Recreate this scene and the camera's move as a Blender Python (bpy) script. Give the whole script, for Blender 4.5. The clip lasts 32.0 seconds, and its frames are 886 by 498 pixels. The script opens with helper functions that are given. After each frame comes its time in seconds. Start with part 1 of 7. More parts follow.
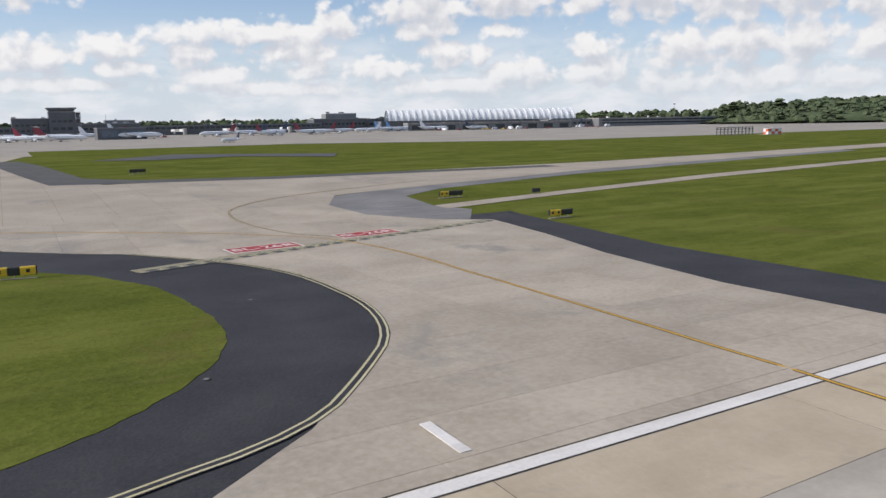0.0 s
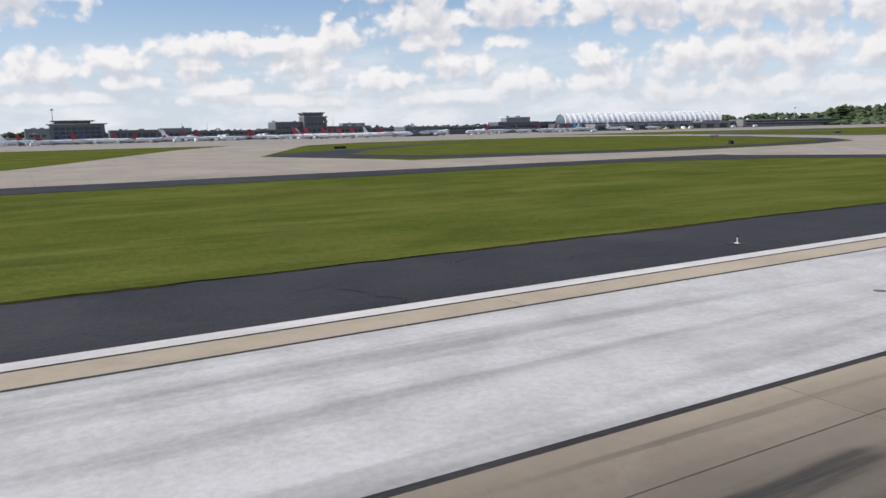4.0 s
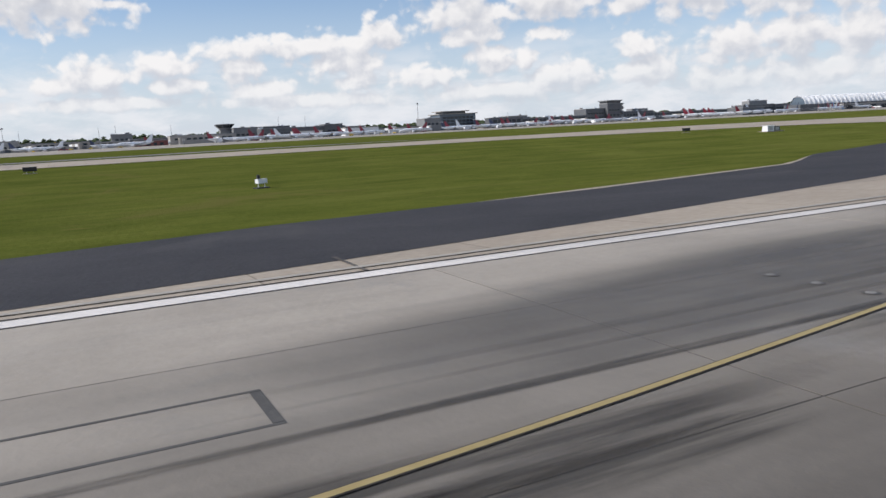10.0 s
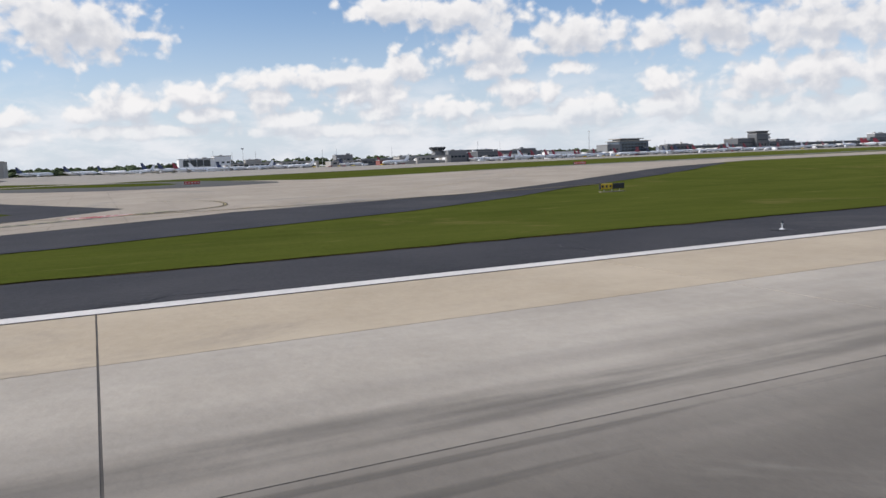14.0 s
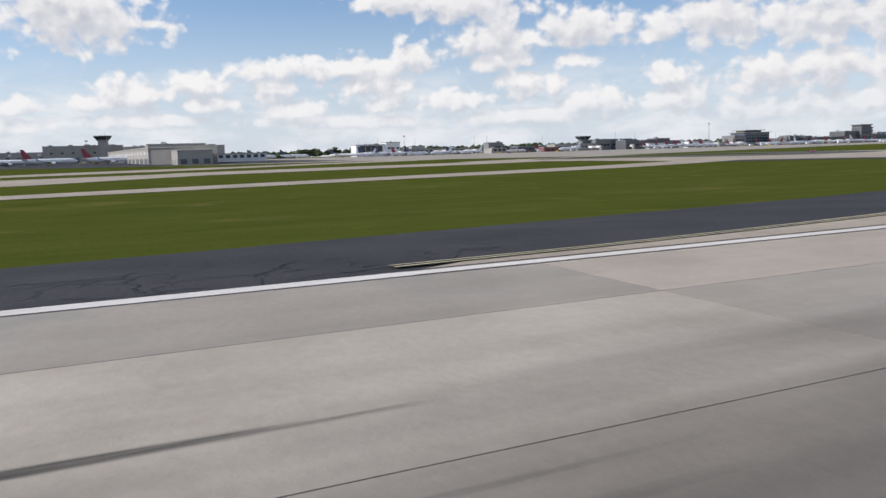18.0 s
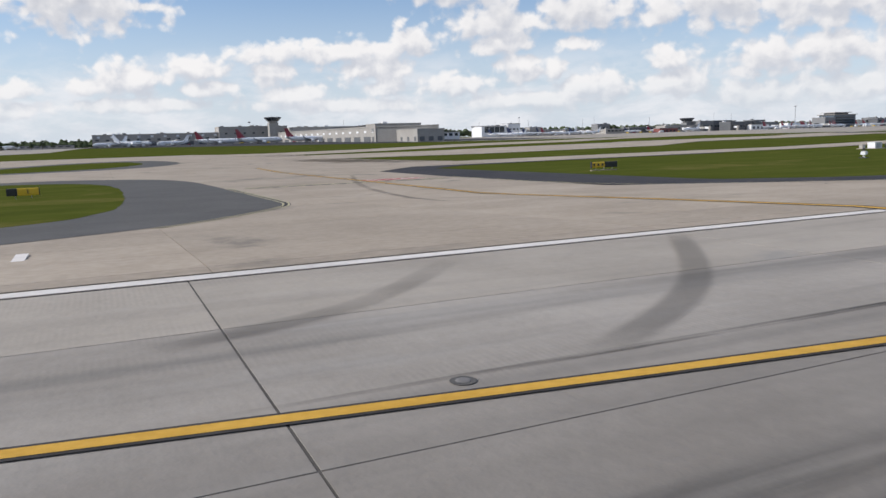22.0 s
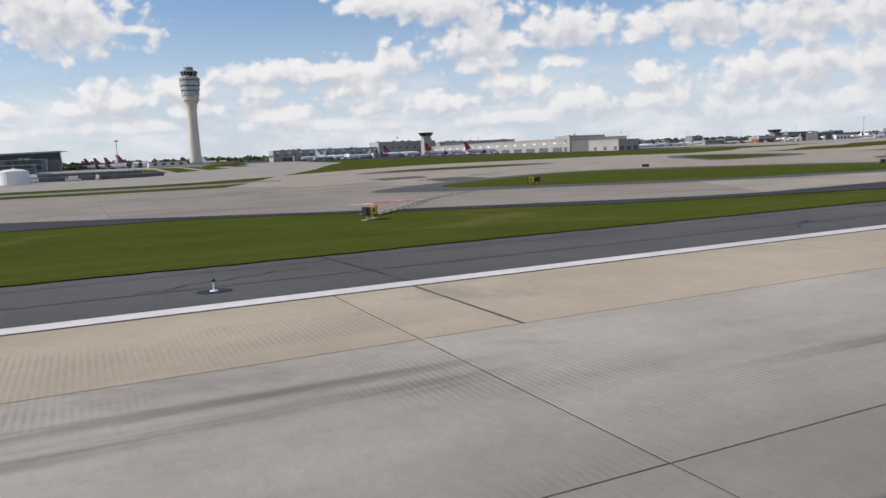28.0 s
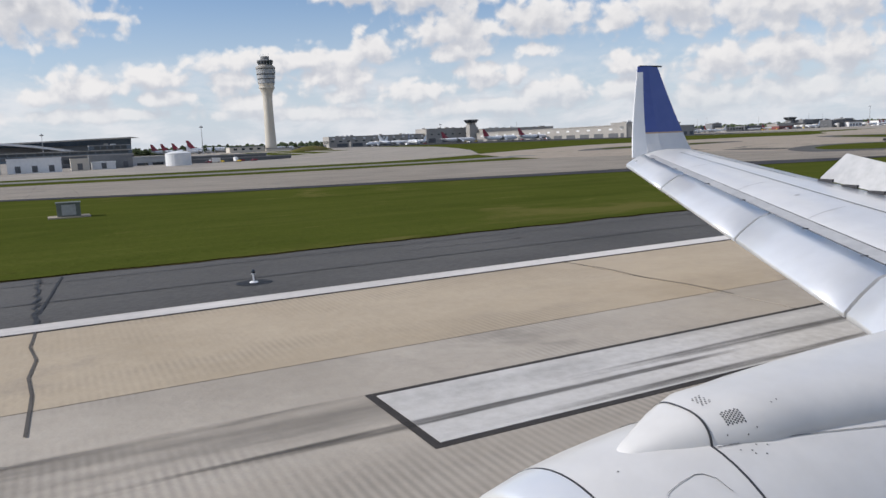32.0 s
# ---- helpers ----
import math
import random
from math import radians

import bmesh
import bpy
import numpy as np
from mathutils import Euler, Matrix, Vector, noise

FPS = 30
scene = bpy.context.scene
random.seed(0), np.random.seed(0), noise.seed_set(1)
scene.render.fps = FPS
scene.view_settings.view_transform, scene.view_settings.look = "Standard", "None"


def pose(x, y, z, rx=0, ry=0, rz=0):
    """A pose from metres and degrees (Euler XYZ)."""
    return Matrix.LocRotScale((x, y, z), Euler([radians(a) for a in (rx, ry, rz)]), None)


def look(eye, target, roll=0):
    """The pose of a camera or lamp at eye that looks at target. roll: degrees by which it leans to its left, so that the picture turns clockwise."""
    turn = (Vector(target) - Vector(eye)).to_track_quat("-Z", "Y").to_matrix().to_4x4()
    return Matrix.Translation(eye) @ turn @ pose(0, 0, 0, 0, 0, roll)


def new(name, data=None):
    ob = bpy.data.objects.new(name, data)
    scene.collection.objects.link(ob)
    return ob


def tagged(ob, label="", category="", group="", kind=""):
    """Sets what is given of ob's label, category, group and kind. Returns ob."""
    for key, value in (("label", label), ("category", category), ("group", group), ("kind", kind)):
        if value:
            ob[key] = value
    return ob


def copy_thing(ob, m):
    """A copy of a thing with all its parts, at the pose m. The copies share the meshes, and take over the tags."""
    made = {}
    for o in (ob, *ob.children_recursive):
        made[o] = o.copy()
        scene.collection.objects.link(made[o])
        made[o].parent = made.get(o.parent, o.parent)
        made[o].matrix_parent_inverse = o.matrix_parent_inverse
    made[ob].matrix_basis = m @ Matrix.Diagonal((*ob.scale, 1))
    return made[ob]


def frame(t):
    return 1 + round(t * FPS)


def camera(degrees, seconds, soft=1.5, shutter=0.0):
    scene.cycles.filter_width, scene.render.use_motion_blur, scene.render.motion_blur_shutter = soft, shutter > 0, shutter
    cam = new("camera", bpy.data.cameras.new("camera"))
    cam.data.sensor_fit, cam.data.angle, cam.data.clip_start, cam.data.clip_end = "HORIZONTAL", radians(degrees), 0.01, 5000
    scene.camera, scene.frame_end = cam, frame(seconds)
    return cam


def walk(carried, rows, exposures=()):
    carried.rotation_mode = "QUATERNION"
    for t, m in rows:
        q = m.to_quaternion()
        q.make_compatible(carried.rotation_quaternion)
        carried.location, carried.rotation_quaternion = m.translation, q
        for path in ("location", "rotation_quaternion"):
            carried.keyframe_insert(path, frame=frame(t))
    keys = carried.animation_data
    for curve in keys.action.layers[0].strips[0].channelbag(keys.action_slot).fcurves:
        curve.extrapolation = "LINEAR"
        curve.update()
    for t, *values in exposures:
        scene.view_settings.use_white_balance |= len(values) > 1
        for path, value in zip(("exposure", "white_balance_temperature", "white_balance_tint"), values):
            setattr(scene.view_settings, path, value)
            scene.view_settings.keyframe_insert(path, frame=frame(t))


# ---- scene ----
# The place is modelled in true metres and drawn at the size of a model, FIT times as large:
# the runway runs along +x, the camera rides along it and looks towards -y.
FIT = 0.54
cam = camera(60.9, 32.0)
# seconds, x, y, z, degrees aft of square, pitch, roll
PATH = [
    (0, 59.89, -1.94, 12.14, 30.03, -9.63, -0.96),
    (1, 131.80, -1.88, 9.99, 30.26, -9.65, -1.36),
    (2, 203.52, -1.82, 7.88, 29.93, -8.70, -1.89),
    (2.5, 239.21, -1.80, 6.92, 29.99, -8.47, -2.00),
    (4.5, 380.02, -1.96, 5.18, 29.46, -9.51, -0.95),
    (5, 414.92, -2.35, 5.03, 29.16, -10.35, -0.75),
    (6, 484.71, -3.27, 4.77, 27.91, -8.89, -1.92),
    (7, 555.18, -3.84, 4.41, 26.20, -8.11, -2.88),
    (8, 625.75, -4.08, 4.11, 24.77, -9.30, -3.26),
    (9, 695.53, -3.78, 3.99, 25.15, -9.52, -2.78),
    (10, 764.43, -3.01, 3.89, 26.18, -9.07, -2.96),
    (11, 832.45, -2.04, 3.81, 26.95, -8.22, -2.03),
    (12, 899.52, -1.26, 3.63, 26.76, -7.42, -0.87),
    (13, 965.09, -1.26, 3.51, 25.60, -7.04, -1.28),
    (14, 1029.22, -1.59, 3.47, 24.68, -6.66, -2.18),
    (14.5, 1060.89, -1.76, 3.44, 24.83, -6.68, -2.08),
    (16.5, 1183.17, -2.33, 3.43, 24.78, -7.69, -1.80),
    (17, 1212.50, -2.30, 3.45, 24.63, -7.58, -1.79),
    (18, 1270.12, -2.15, 3.47, 24.36, -7.25, -1.63),
    (19, 1325.59, -2.15, 3.46, 24.39, -7.43, -1.45),
    (20, 1378.70, -2.31, 3.46, 24.39, -7.70, -1.79),
    (21, 1429.30, -2.35, 3.42, 23.79, -8.24, -1.96),
    (22, 1477.44, -2.25, 3.42, 24.35, -8.44, -1.64),
    (23, 1523.30, -2.25, 3.45, 25.48, -8.02, -2.06),
    (24, 1567.38, -2.22, 3.45, 25.42, -7.17, -2.86),
    (25, 1609.55, -2.21, 3.51, 25.89, -6.99, -2.49),
    (27.5, 1703.45, -3.29, 3.51, 25.80, -7.16, -2.33),
    (28, 1720.11, -3.42, 3.50, 25.34, -7.15, -2.38),
    (29, 1752.38, -3.66, 3.49, 25.19, -7.31, -2.39),
    (30, 1782.39, -3.88, 3.49, 25.76, -7.24, -2.39),
    (31, 1809.86, -4.17, 3.53, 26.31, -7.49, -2.25),
    (32, 1835.33, -4.50, 3.55, 27.11, -8.04, -2.43),
]


def ride(x, y, z, aft, pitch, roll):
    a, p = radians(aft), radians(pitch)
    eye = Vector((x, y, z)) * FIT
    return look(eye, eye + Vector((-math.sin(a) * math.cos(p), -math.cos(a) * math.cos(p), math.sin(p))), roll)


walk(cam, [(row[0], ride(*row[1:])) for row in PATH], [(0, 0.03), (1, 0.14), (2, 0.05), (3.5, 0.05), (6, 0.06), (9, 0.05), (24, 0.05), (27, 0.0), (32, -0.05)])

# ---- sky and sun ----
SUN_EL, SUN_AZ = 33.0, -18.0     # degrees; azimuth from +x, counter-clockwise
sun = new("sun", bpy.data.lights.new("sun", "SUN"))
sun.data.energy, sun.data.angle, sun.data.color = 4.0, radians(0.55), (1.0, 0.95, 0.905)
to_sun = Vector((math.cos(radians(SUN_AZ)) * math.cos(radians(SUN_EL)), math.sin(radians(SUN_AZ)) * math.cos(radians(SUN_EL)), math.sin(radians(SUN_EL))))
sun.matrix_world = look((0, 0, 900), Vector((0, 0, 900)) - to_sun)

world = bpy.data.worlds.new("world")
scene.world = world
world.use_nodes = True


class Nodes:
    """A short hand for building node trees."""

    def __init__(self, tree, keep=False):
        self.tree = tree
        if not keep:
            tree.nodes.clear()

    def add(self, kind, **props):
        n = self.tree.nodes.new(kind)
        for key, value in props.items():
            if key == "operation":
                n.operation = value
            elif key == "blend_type":
                n.blend_type = value
        return n

    def plug(self, socket, value):
        if isinstance(value, bpy.types.NodeSocket):
            self.tree.links.new(value, socket)
        elif value is not None:
            socket.default_value = value

    def math(self, op, a, b=None, c=None, clamp=False):
        n = self.add("ShaderNodeMath", operation=op)
        n.use_clamp = clamp
        for s, v in zip(n.inputs, (a, b, c)):
            self.plug(s, v)
        return n.outputs[0]

    def vec(self, op, a, b=None, c=None):
        n = self.add("ShaderNodeVectorMath", operation=op)
        for s, v in zip(n.inputs, (a, b, c)):
            self.plug(s, v)
        return n.outputs["Value"] if op in ("LENGTH", "DOT_PRODUCT") else n.outputs[0]

    def noise(self, vector, scale, detail=4.0, rough=0.55, distort=0.0):
        n = self.add("ShaderNodeTexNoise")
        self.plug(n.inputs["Vector"], vector)
        n.inputs["Scale"].default_value, n.inputs["Detail"].default_value = scale, detail
        n.inputs["Roughness"].default_value, n.inputs["Distortion"].default_value = rough, distort
        return n.outputs["Fac"]

    def ramp(self, value, a, b, smooth=True):
        n = self.add("ShaderNodeMapRange")
        n.interpolation_type = "SMOOTHSTEP" if smooth else "LINEAR"
        self.plug(n.inputs["Value"], value)
        n.inputs["From Min"].default_value, n.inputs["From Max"].default_value = a, b
        return n.outputs["Result"]

    def mix(self, fac, a, b, blend="MIX"):
        n = self.add("ShaderNodeMix")
        n.data_type, n.blend_type = "RGBA", blend
        self.plug(n.inputs["Factor"], fac)
        self.plug(n.inputs["A"], a if isinstance(a, bpy.types.NodeSocket) else (*a[:3], 1))
        self.plug(n.inputs["B"], b if isinstance(b, bpy.types.NodeSocket) else (*b[:3], 1))
        return n.outputs["Result"]

    def combine(self, x, y, z):
        n = self.add("ShaderNodeCombineXYZ")
        for s, v in zip(n.inputs, (x, y, z)):
            self.plug(s, v)
        return n.outputs[0]

    def split(self, v):
        n = self.add("ShaderNodeSeparateXYZ")
        self.plug(n.inputs[0], v)
        return n.outputs


# fair-weather cumulus: degrees aft of square, elevation, half width, half height
HIGH = [
    (-0.8, 9.8, 5.2, 2.3), (4.0, 9.3, 1.7, 0.45), (21.7, 11.0, 3.7, 0.9), (26.8, 10.5, 4.6, 1.4), (28.5, 8.1, 3.5, 1.4),
    (34.9, 8.7, 4.3, 1.4), (34.5, 6.4, 1.7, 0.6), (29.2, 6.9, 2.3, 0.9), (40.5, 8.3, 2.0, 1.1), (44.7, 8.6, 4.1, 1.8),
    (50.7, 8.3, 5.5, 1.8), (55.4, 7.9, 2.4, 1.9), (60.2, 7.4, 3.2, 2.0), (-8.0, 9.5, 3.5, 1.8), (46.0, 11.5, 9.0, 1.4)]
MIDDLE = [
    (22.6, 7.1, 1.8, 1.1), (21.5, 8.2, 0.7, 0.5), (17.2, 6.3, 6.1, 0.9), (19.6, 5.4, 3.1, 1.4), (7.2, 5.4, 2.3, 0.9),
    (11.9, 6.3, 2.8, 0.7), (12.2, 4.8, 1.8, 1.0), (2.8, 4.6, 2.8, 1.3), (-0.4, 4.0, 1.3, 0.7), (30.5, 4.8, 1.9, 1.1),
    (33.0, 4.6, 0.9, 0.8), (41.1, 5.1, 2.0, 1.0), (47.2, 4.7, 2.6, 1.4), (51.5, 5.0, 3.3, 1.3), (55.2, 4.8, 2.3, 1.5),
    (59.8, 4.7, 2.9, 1.5), (53.6, 2.7, 0.5, 0.25)]
LOW = [
    (25.4, 3.8, 3.2, 0.9), (20.4, 3.8, 2.1, 0.8), (13.8, 3.4, 2.4, 0.8), (7.9, 3.8, 2.3, 0.6), (41.5, 3.4, 2.8, 1.2),
    (35.9, 3.4, 2.9, 1.1), (47.3, 2.3, 4.1, 0.9), (52.6, 2.5, 4.4, 1.0), (57.5, 2.4, 3.4, 1.1), (31.3, 2.5, 6.7, 0.7),
    (17.0, 2.5, 7.0, 0.6), (3.0, 2.8, 5.7, 0.5), (-4.9, 3.8, 1.9, 0.7), (-5.6, 2.5, 3.7, 0.6)]


def sky_nodes():
    k = Nodes(world.node_tree)
    out, back = k.add("ShaderNodeOutputWorld"), k.add("ShaderNodeBackground")
    sky = k.add("ShaderNodeTexSky")
    sky.sky_type, sky.sun_disc = "NISHITA", False
    sky.sun_elevation, sky.sun_rotation = radians(SUN_EL), radians(90 - SUN_AZ)
    sky.air_density, sky.dust_density, sky.ozone_density = 1.0, 1.2, 1.4
    way = k.vec("NORMALIZE", k.add("ShaderNodeTexCoord").outputs["Generated"])
    x, y, z = k.split(way)
    az = k.math("MULTIPLY", k.math("ARCTAN2", k.math("MULTIPLY", x, -1.0), k.math("MULTIPLY", y, -1.0)), 57.2958)
    el = k.math("MULTIPLY", k.math("ARCSINE", z), 57.2958)

    def density(ahead, lift):
        at = k.combine(k.math("ADD", az, ahead), k.math("ADD", el, lift), 0.0)
        swell = k.noise(at, 0.42, 2.0, 0.5)
        billow = k.noise(at, 0.8, 4.0, 0.5, 0.3)
        lobes = k.add("ShaderNodeTexVoronoi")
        lobes.feature = "SMOOTH_F1"
        k.plug(lobes.inputs["Vector"], k.vec("MULTIPLY", at, (1.0, 1.3, 1.0)))
        lobes.inputs["Scale"].default_value, lobes.inputs["Smoothness"].default_value = 0.8, 0.4
        lobes.inputs["Detail"].default_value = 1.5
        near = None
        for a, e, w, h in HIGH + MIDDLE + LOW:
            w, h = w * 1.17, h * 1.24
            d = k.vec("LENGTH", k.vec("MULTIPLY_ADD", at, (1 / w, 1 / h, 0), (-a / w, -e / h, 0)))
            if near is None:
                near = d
            else:
                near = k.math("SMOOTH_MIN", near, d, 0.25)
        # beyond the clouds told one by one, the same sky of scattered cumulus goes on
        broad = k.noise(k.vec("MULTIPLY", at, (0.11, 0.3, 1)), 1.0, 5.0, 0.6)
        other = k.math("MULTIPLY_ADD", broad, -6.0, 4.05)
        far = k.math("MAXIMUM", k.ramp(k.math("ABSOLUTE", k.math("SUBTRACT", az, 27.0)), 33.0, 40.0), k.ramp(el, 12.5, 15.0))
        other = k.math("ADD", other, k.math("MULTIPLY", k.math("SUBTRACT", 1.0, far), 4.0))
        near = k.math("MINIMUM", near, other)
        ragged = k.math("ADD", k.math("MULTIPLY", k.math("SUBTRACT", swell, 0.5), 0.8), k.math("MULTIPLY", k.math("SUBTRACT", billow, 0.5), 1.25))
        ragged = k.math("ADD", ragged, k.math("MULTIPLY", k.math("SUBTRACT", lobes.outputs["Distance"], 0.42), 0.55))
        return k.math("ADD", near, ragged), billow

    (here, fluff), (above, _) = density(0.0, 0.0), density(-0.35, 0.85)
    cover = k.ramp(here, 1.27, 0.74)
    rise = k.math("SUBTRACT", above, here)
    lit = k.ramp(k.math("MULTIPLY_ADD", k.math("SUBTRACT", fluff, 0.5), -0.9, rise), -0.65, 0.75)
    # thick clouds overhead show grey undersides
    thick = k.math("MULTIPLY", k.ramp(here, 0.85, 0.15), k.math("MAXIMUM", k.ramp(el, 5.0, 9.5), k.math("MULTIPLY", k.ramp(az, 36.0, 46.0), 0.45)))
    cloud = k.mix(lit, (0.64, 0.665, 0.735), (0.965, 0.95, 0.955))
    cloud = k.mix(k.math("MULTIPLY", thick, k.math("MULTIPLY_ADD", lit, -0.6, 0.8)), cloud, (0.47, 0.495, 0.565))
    haze = k.ramp(el, 13.0, -1.0)
    blue = k.mix(1.0, sky.outputs[0], (0.088, 0.112, 0.142), "MULTIPLY")
    clear = k.mix(k.math("MULTIPLY_ADD", haze, 0.72, 0.08), blue, (0.78, 0.845, 0.95))
    # a thin broken veil low down
    veil = k.noise(k.combine(k.math("MULTIPLY", az, 0.16), k.math("MULTIPLY", el, 0.42), 3.0), 1.0, 6.0, 0.6, 0.3)
    clear = k.mix(k.math("MULTIPLY", k.math("MULTIPLY", k.ramp(veil, 0.40, 0.66), k.ramp(el, 7.5, 3.0)), 0.75), clear, (0.90, 0.905, 0.945))
    dull = k.noise(k.combine(k.math("MULTIPLY", az, 0.30), k.math("MULTIPLY", el, 0.75), 9.0), 1.0, 5.0, 0.6, 0.2)
    clear = k.mix(k.math("MULTIPLY", k.math("MULTIPLY", k.ramp(dull, 0.5, 0.72), k.ramp(el, 7.0, 3.0)), 0.45), clear, (0.66, 0.70, 0.775))
    low = k.math("MULTIPLY_ADD", k.ramp(el, 5.0, 1.0), -0.5, 1.0)
    tone = k.mix(k.math("MULTIPLY", k.math("MULTIPLY", cover, low), k.ramp(el, -0.5, 2.5)), clear, cloud)
    k.plug(back.inputs["Color"], tone)
    back.inputs["Strength"].default_value = 0.92
    k.plug(out.inputs["Surface"], back.outputs[0])


sky_nodes()

# ---- materials ----
MATS = {}


def surface(name, a, b, rough=0.8, size=6.0, fine=0.35, bump=0.15, metal=0.0, spread=0.7, streaks=0.0, rubber=0.0, spot=None, joints=None, coat=0.0, per_piece=0.0, gloss=0.5, mown=None, grooves=0.0):
    """A worn surface: two colours mixed at a broad and a fine scale (metres), with relief.
    streaks: wheel marks along x; rubber: tyre rubber that thickens towards the runway's middle; joints: (length, width) of cast bays."""
    m = bpy.data.materials.new(name)
    m.use_nodes = True
    k = Nodes(m.node_tree)
    out, bsdf = k.add("ShaderNodeOutputMaterial"), k.add("ShaderNodeBsdfPrincipled")
    at = k.vec("MULTIPLY", k.add("ShaderNodeNewGeometry").outputs["Position"], (1 / FIT, 1 / FIT, 1 / FIT))
    broad = k.noise(at, 1.0 / size, 5.0, 0.6)
    small = k.noise(at, 1.0 / fine, 3.0, 0.6)
    blend = k.math("MULTIPLY_ADD", k.math("SUBTRACT", small, 0.5), 0.28 if rubber else 0.7, broad)
    colour = k.mix(k.ramp(blend, 0.5 - spread / 2, 0.5 + spread / 2), a, b)
    if per_piece:
        tint = k.math("MULTIPLY_ADD", k.math("SUBTRACT", k.add("ShaderNodeObjectInfo").outputs["Random"], 0.5), per_piece, 1.0)
        colour = k.mix(1.0, colour, k.combine(tint, tint, tint), "MULTIPLY")
    if mown:
        swath = k.noise(k.vec("MULTIPLY", at, (0.03, 0.16, 0.0)), 1.0, 5.0, 0.6, 0.4)
        colour = k.mix(k.math("MULTIPLY", k.ramp(swath, 0.42, 0.70), 0.6), colour, mown)
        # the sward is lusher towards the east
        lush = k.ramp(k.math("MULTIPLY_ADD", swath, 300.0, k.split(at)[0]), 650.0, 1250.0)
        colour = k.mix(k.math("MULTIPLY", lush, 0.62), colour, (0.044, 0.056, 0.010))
        tuft = k.noise(k.vec("MULTIPLY", at, (0.5, 0.8, 1.0)), 0.9, 4.0, 0.7)
        colour = k.mix(k.math("MULTIPLY", k.ramp(tuft, 0.52, 0.72), 0.5), colour, tuple(c * 0.4 for c in mown))
        patchy = k.noise(k.vec("MULTIPLY", at, (0.045, 0.09, 0.0)), 1.0, 4.0, 0.6, 0.5)
        colour = k.mix(k.math("MULTIPLY", k.ramp(patchy, 0.5, 0.72), 0.35), colour, (0.034, 0.046, 0.010))
        straw = k.noise(k.vec("MULTIPLY", at, (0.12, 0.3, 0.0)), 1.0, 5.0, 0.65, 0.5)
        colour = k.mix(k.math("MULTIPLY", k.ramp(straw, 0.60, 0.78), 0.5), colour, (0.15, 0.14, 0.045))
    if streaks:
        lines = k.noise(k.vec("MULTIPLY", at, (0.045, 0.75, 0.0)), 1.0, 3.0, 0.5, 0.3)
        colour = k.mix(k.math("MULTIPLY", k.ramp(lines, 0.45, 0.75), streaks), colour, (0.10, 0.095, 0.09))
        pale = k.noise(k.vec("MULTIPLY", at, (0.08, 0.6, 0.0)), 1.0, 3.0, 0.5, 0.3)
        colour = k.mix(k.math("MULTIPLY", k.ramp(pale, 0.5, 0.75), streaks * 0.6), colour, (0.42, 0.40, 0.37))
    if rubber:
        x, y, z = k.split(at)
        marks = k.noise(k.vec("MULTIPLY", at, (0.05, 0.62, 0.0)), 1.0, 3.0, 0.5, 0.3)
        clouds = k.noise(k.vec("MULTIPLY", at, (0.035, 0.11, 0.0)), 1.0, 3.0, 0.5)
        reach = k.math("ADD", k.math("MULTIPLY_ADD", k.math("SUBTRACT", marks, 0.5), 4.0, y), k.math("MULTIPLY", k.math("SUBTRACT", clouds, 0.5), 8.0))
        touch = k.math("MULTIPLY_ADD", k.ramp(x, 1700.0, 1450.0), 0.35, 0.6)
        touch = k.math("ADD", touch, k.math("MULTIPLY", k.math("SUBTRACT", k.ramp(x, 740.0, 790.0), k.ramp(x, 812.0, 850.0)), 0.3))
        far = k.math("MULTIPLY", k.math("MULTIPLY", k.ramp(reach, -13.6, -7.5), rubber), touch)
        colour = k.mix(far, colour, (0.055, 0.049, 0.044))
    if grooves:
        x, y, z = k.split(at)
        wave = k.math("MULTIPLY_ADD", k.math("SINE", k.math("MULTIPLY", x, 2 * math.pi / 0.125)), 0.5, 0.5)
        patch = k.ramp(k.noise(k.vec("MULTIPLY", at, (0.12, 0.3, 0.0)), 1.0, 3.0, 0.6), 0.45, 0.66)
        patch = k.math("MULTIPLY", patch, k.ramp(x, 1380.0, 1620.0))
        colour = k.mix(k.math("MULTIPLY", k.math("MULTIPLY", wave, patch), grooves), colour, (0.12, 0.11, 0.10))
    if joints:
        bricks = k.add("ShaderNodeTexBrick")
        bricks.offset, bricks.squash = 0.0, 1.0
        k.plug(bricks.inputs["Vector"], at)
        bricks.inputs["Color1"].default_value, bricks.inputs["Color2"].default_value = (1, 1, 1, 1), (0.9, 0.9, 0.9, 1)
        bricks.inputs["Mortar"].default_value = (0.42, 0.41, 0.4, 1)
        bricks.inputs["Scale"].default_value, bricks.inputs["Mortar Size"].default_value = 1.0, 0.03
        bricks.inputs["Brick Width"].default_value, bricks.inputs["Row Height"].default_value = joints
        colour = k.mix(0.8, colour, bricks.outputs["Color"], "MULTIPLY")
    if spot:
        stain = k.noise(at, 1.0 / (size * 2.3), 6.0, 0.7, 0.6)
        colour = k.mix(k.ramp(stain, 0.56, 0.70), colour, spot)
    k.plug(bsdf.inputs["Base Color"], colour)
    k.plug(bsdf.inputs["Roughness"], k.math("MULTIPLY_ADD", k.math("SUBTRACT", broad, 0.5), 0.15, rough, clamp=True))
    bsdf.inputs["Metallic"].default_value = metal
    bsdf.inputs["Specular IOR Level"].default_value = gloss
    bsdf.inputs["Coat Weight"].default_value = coat
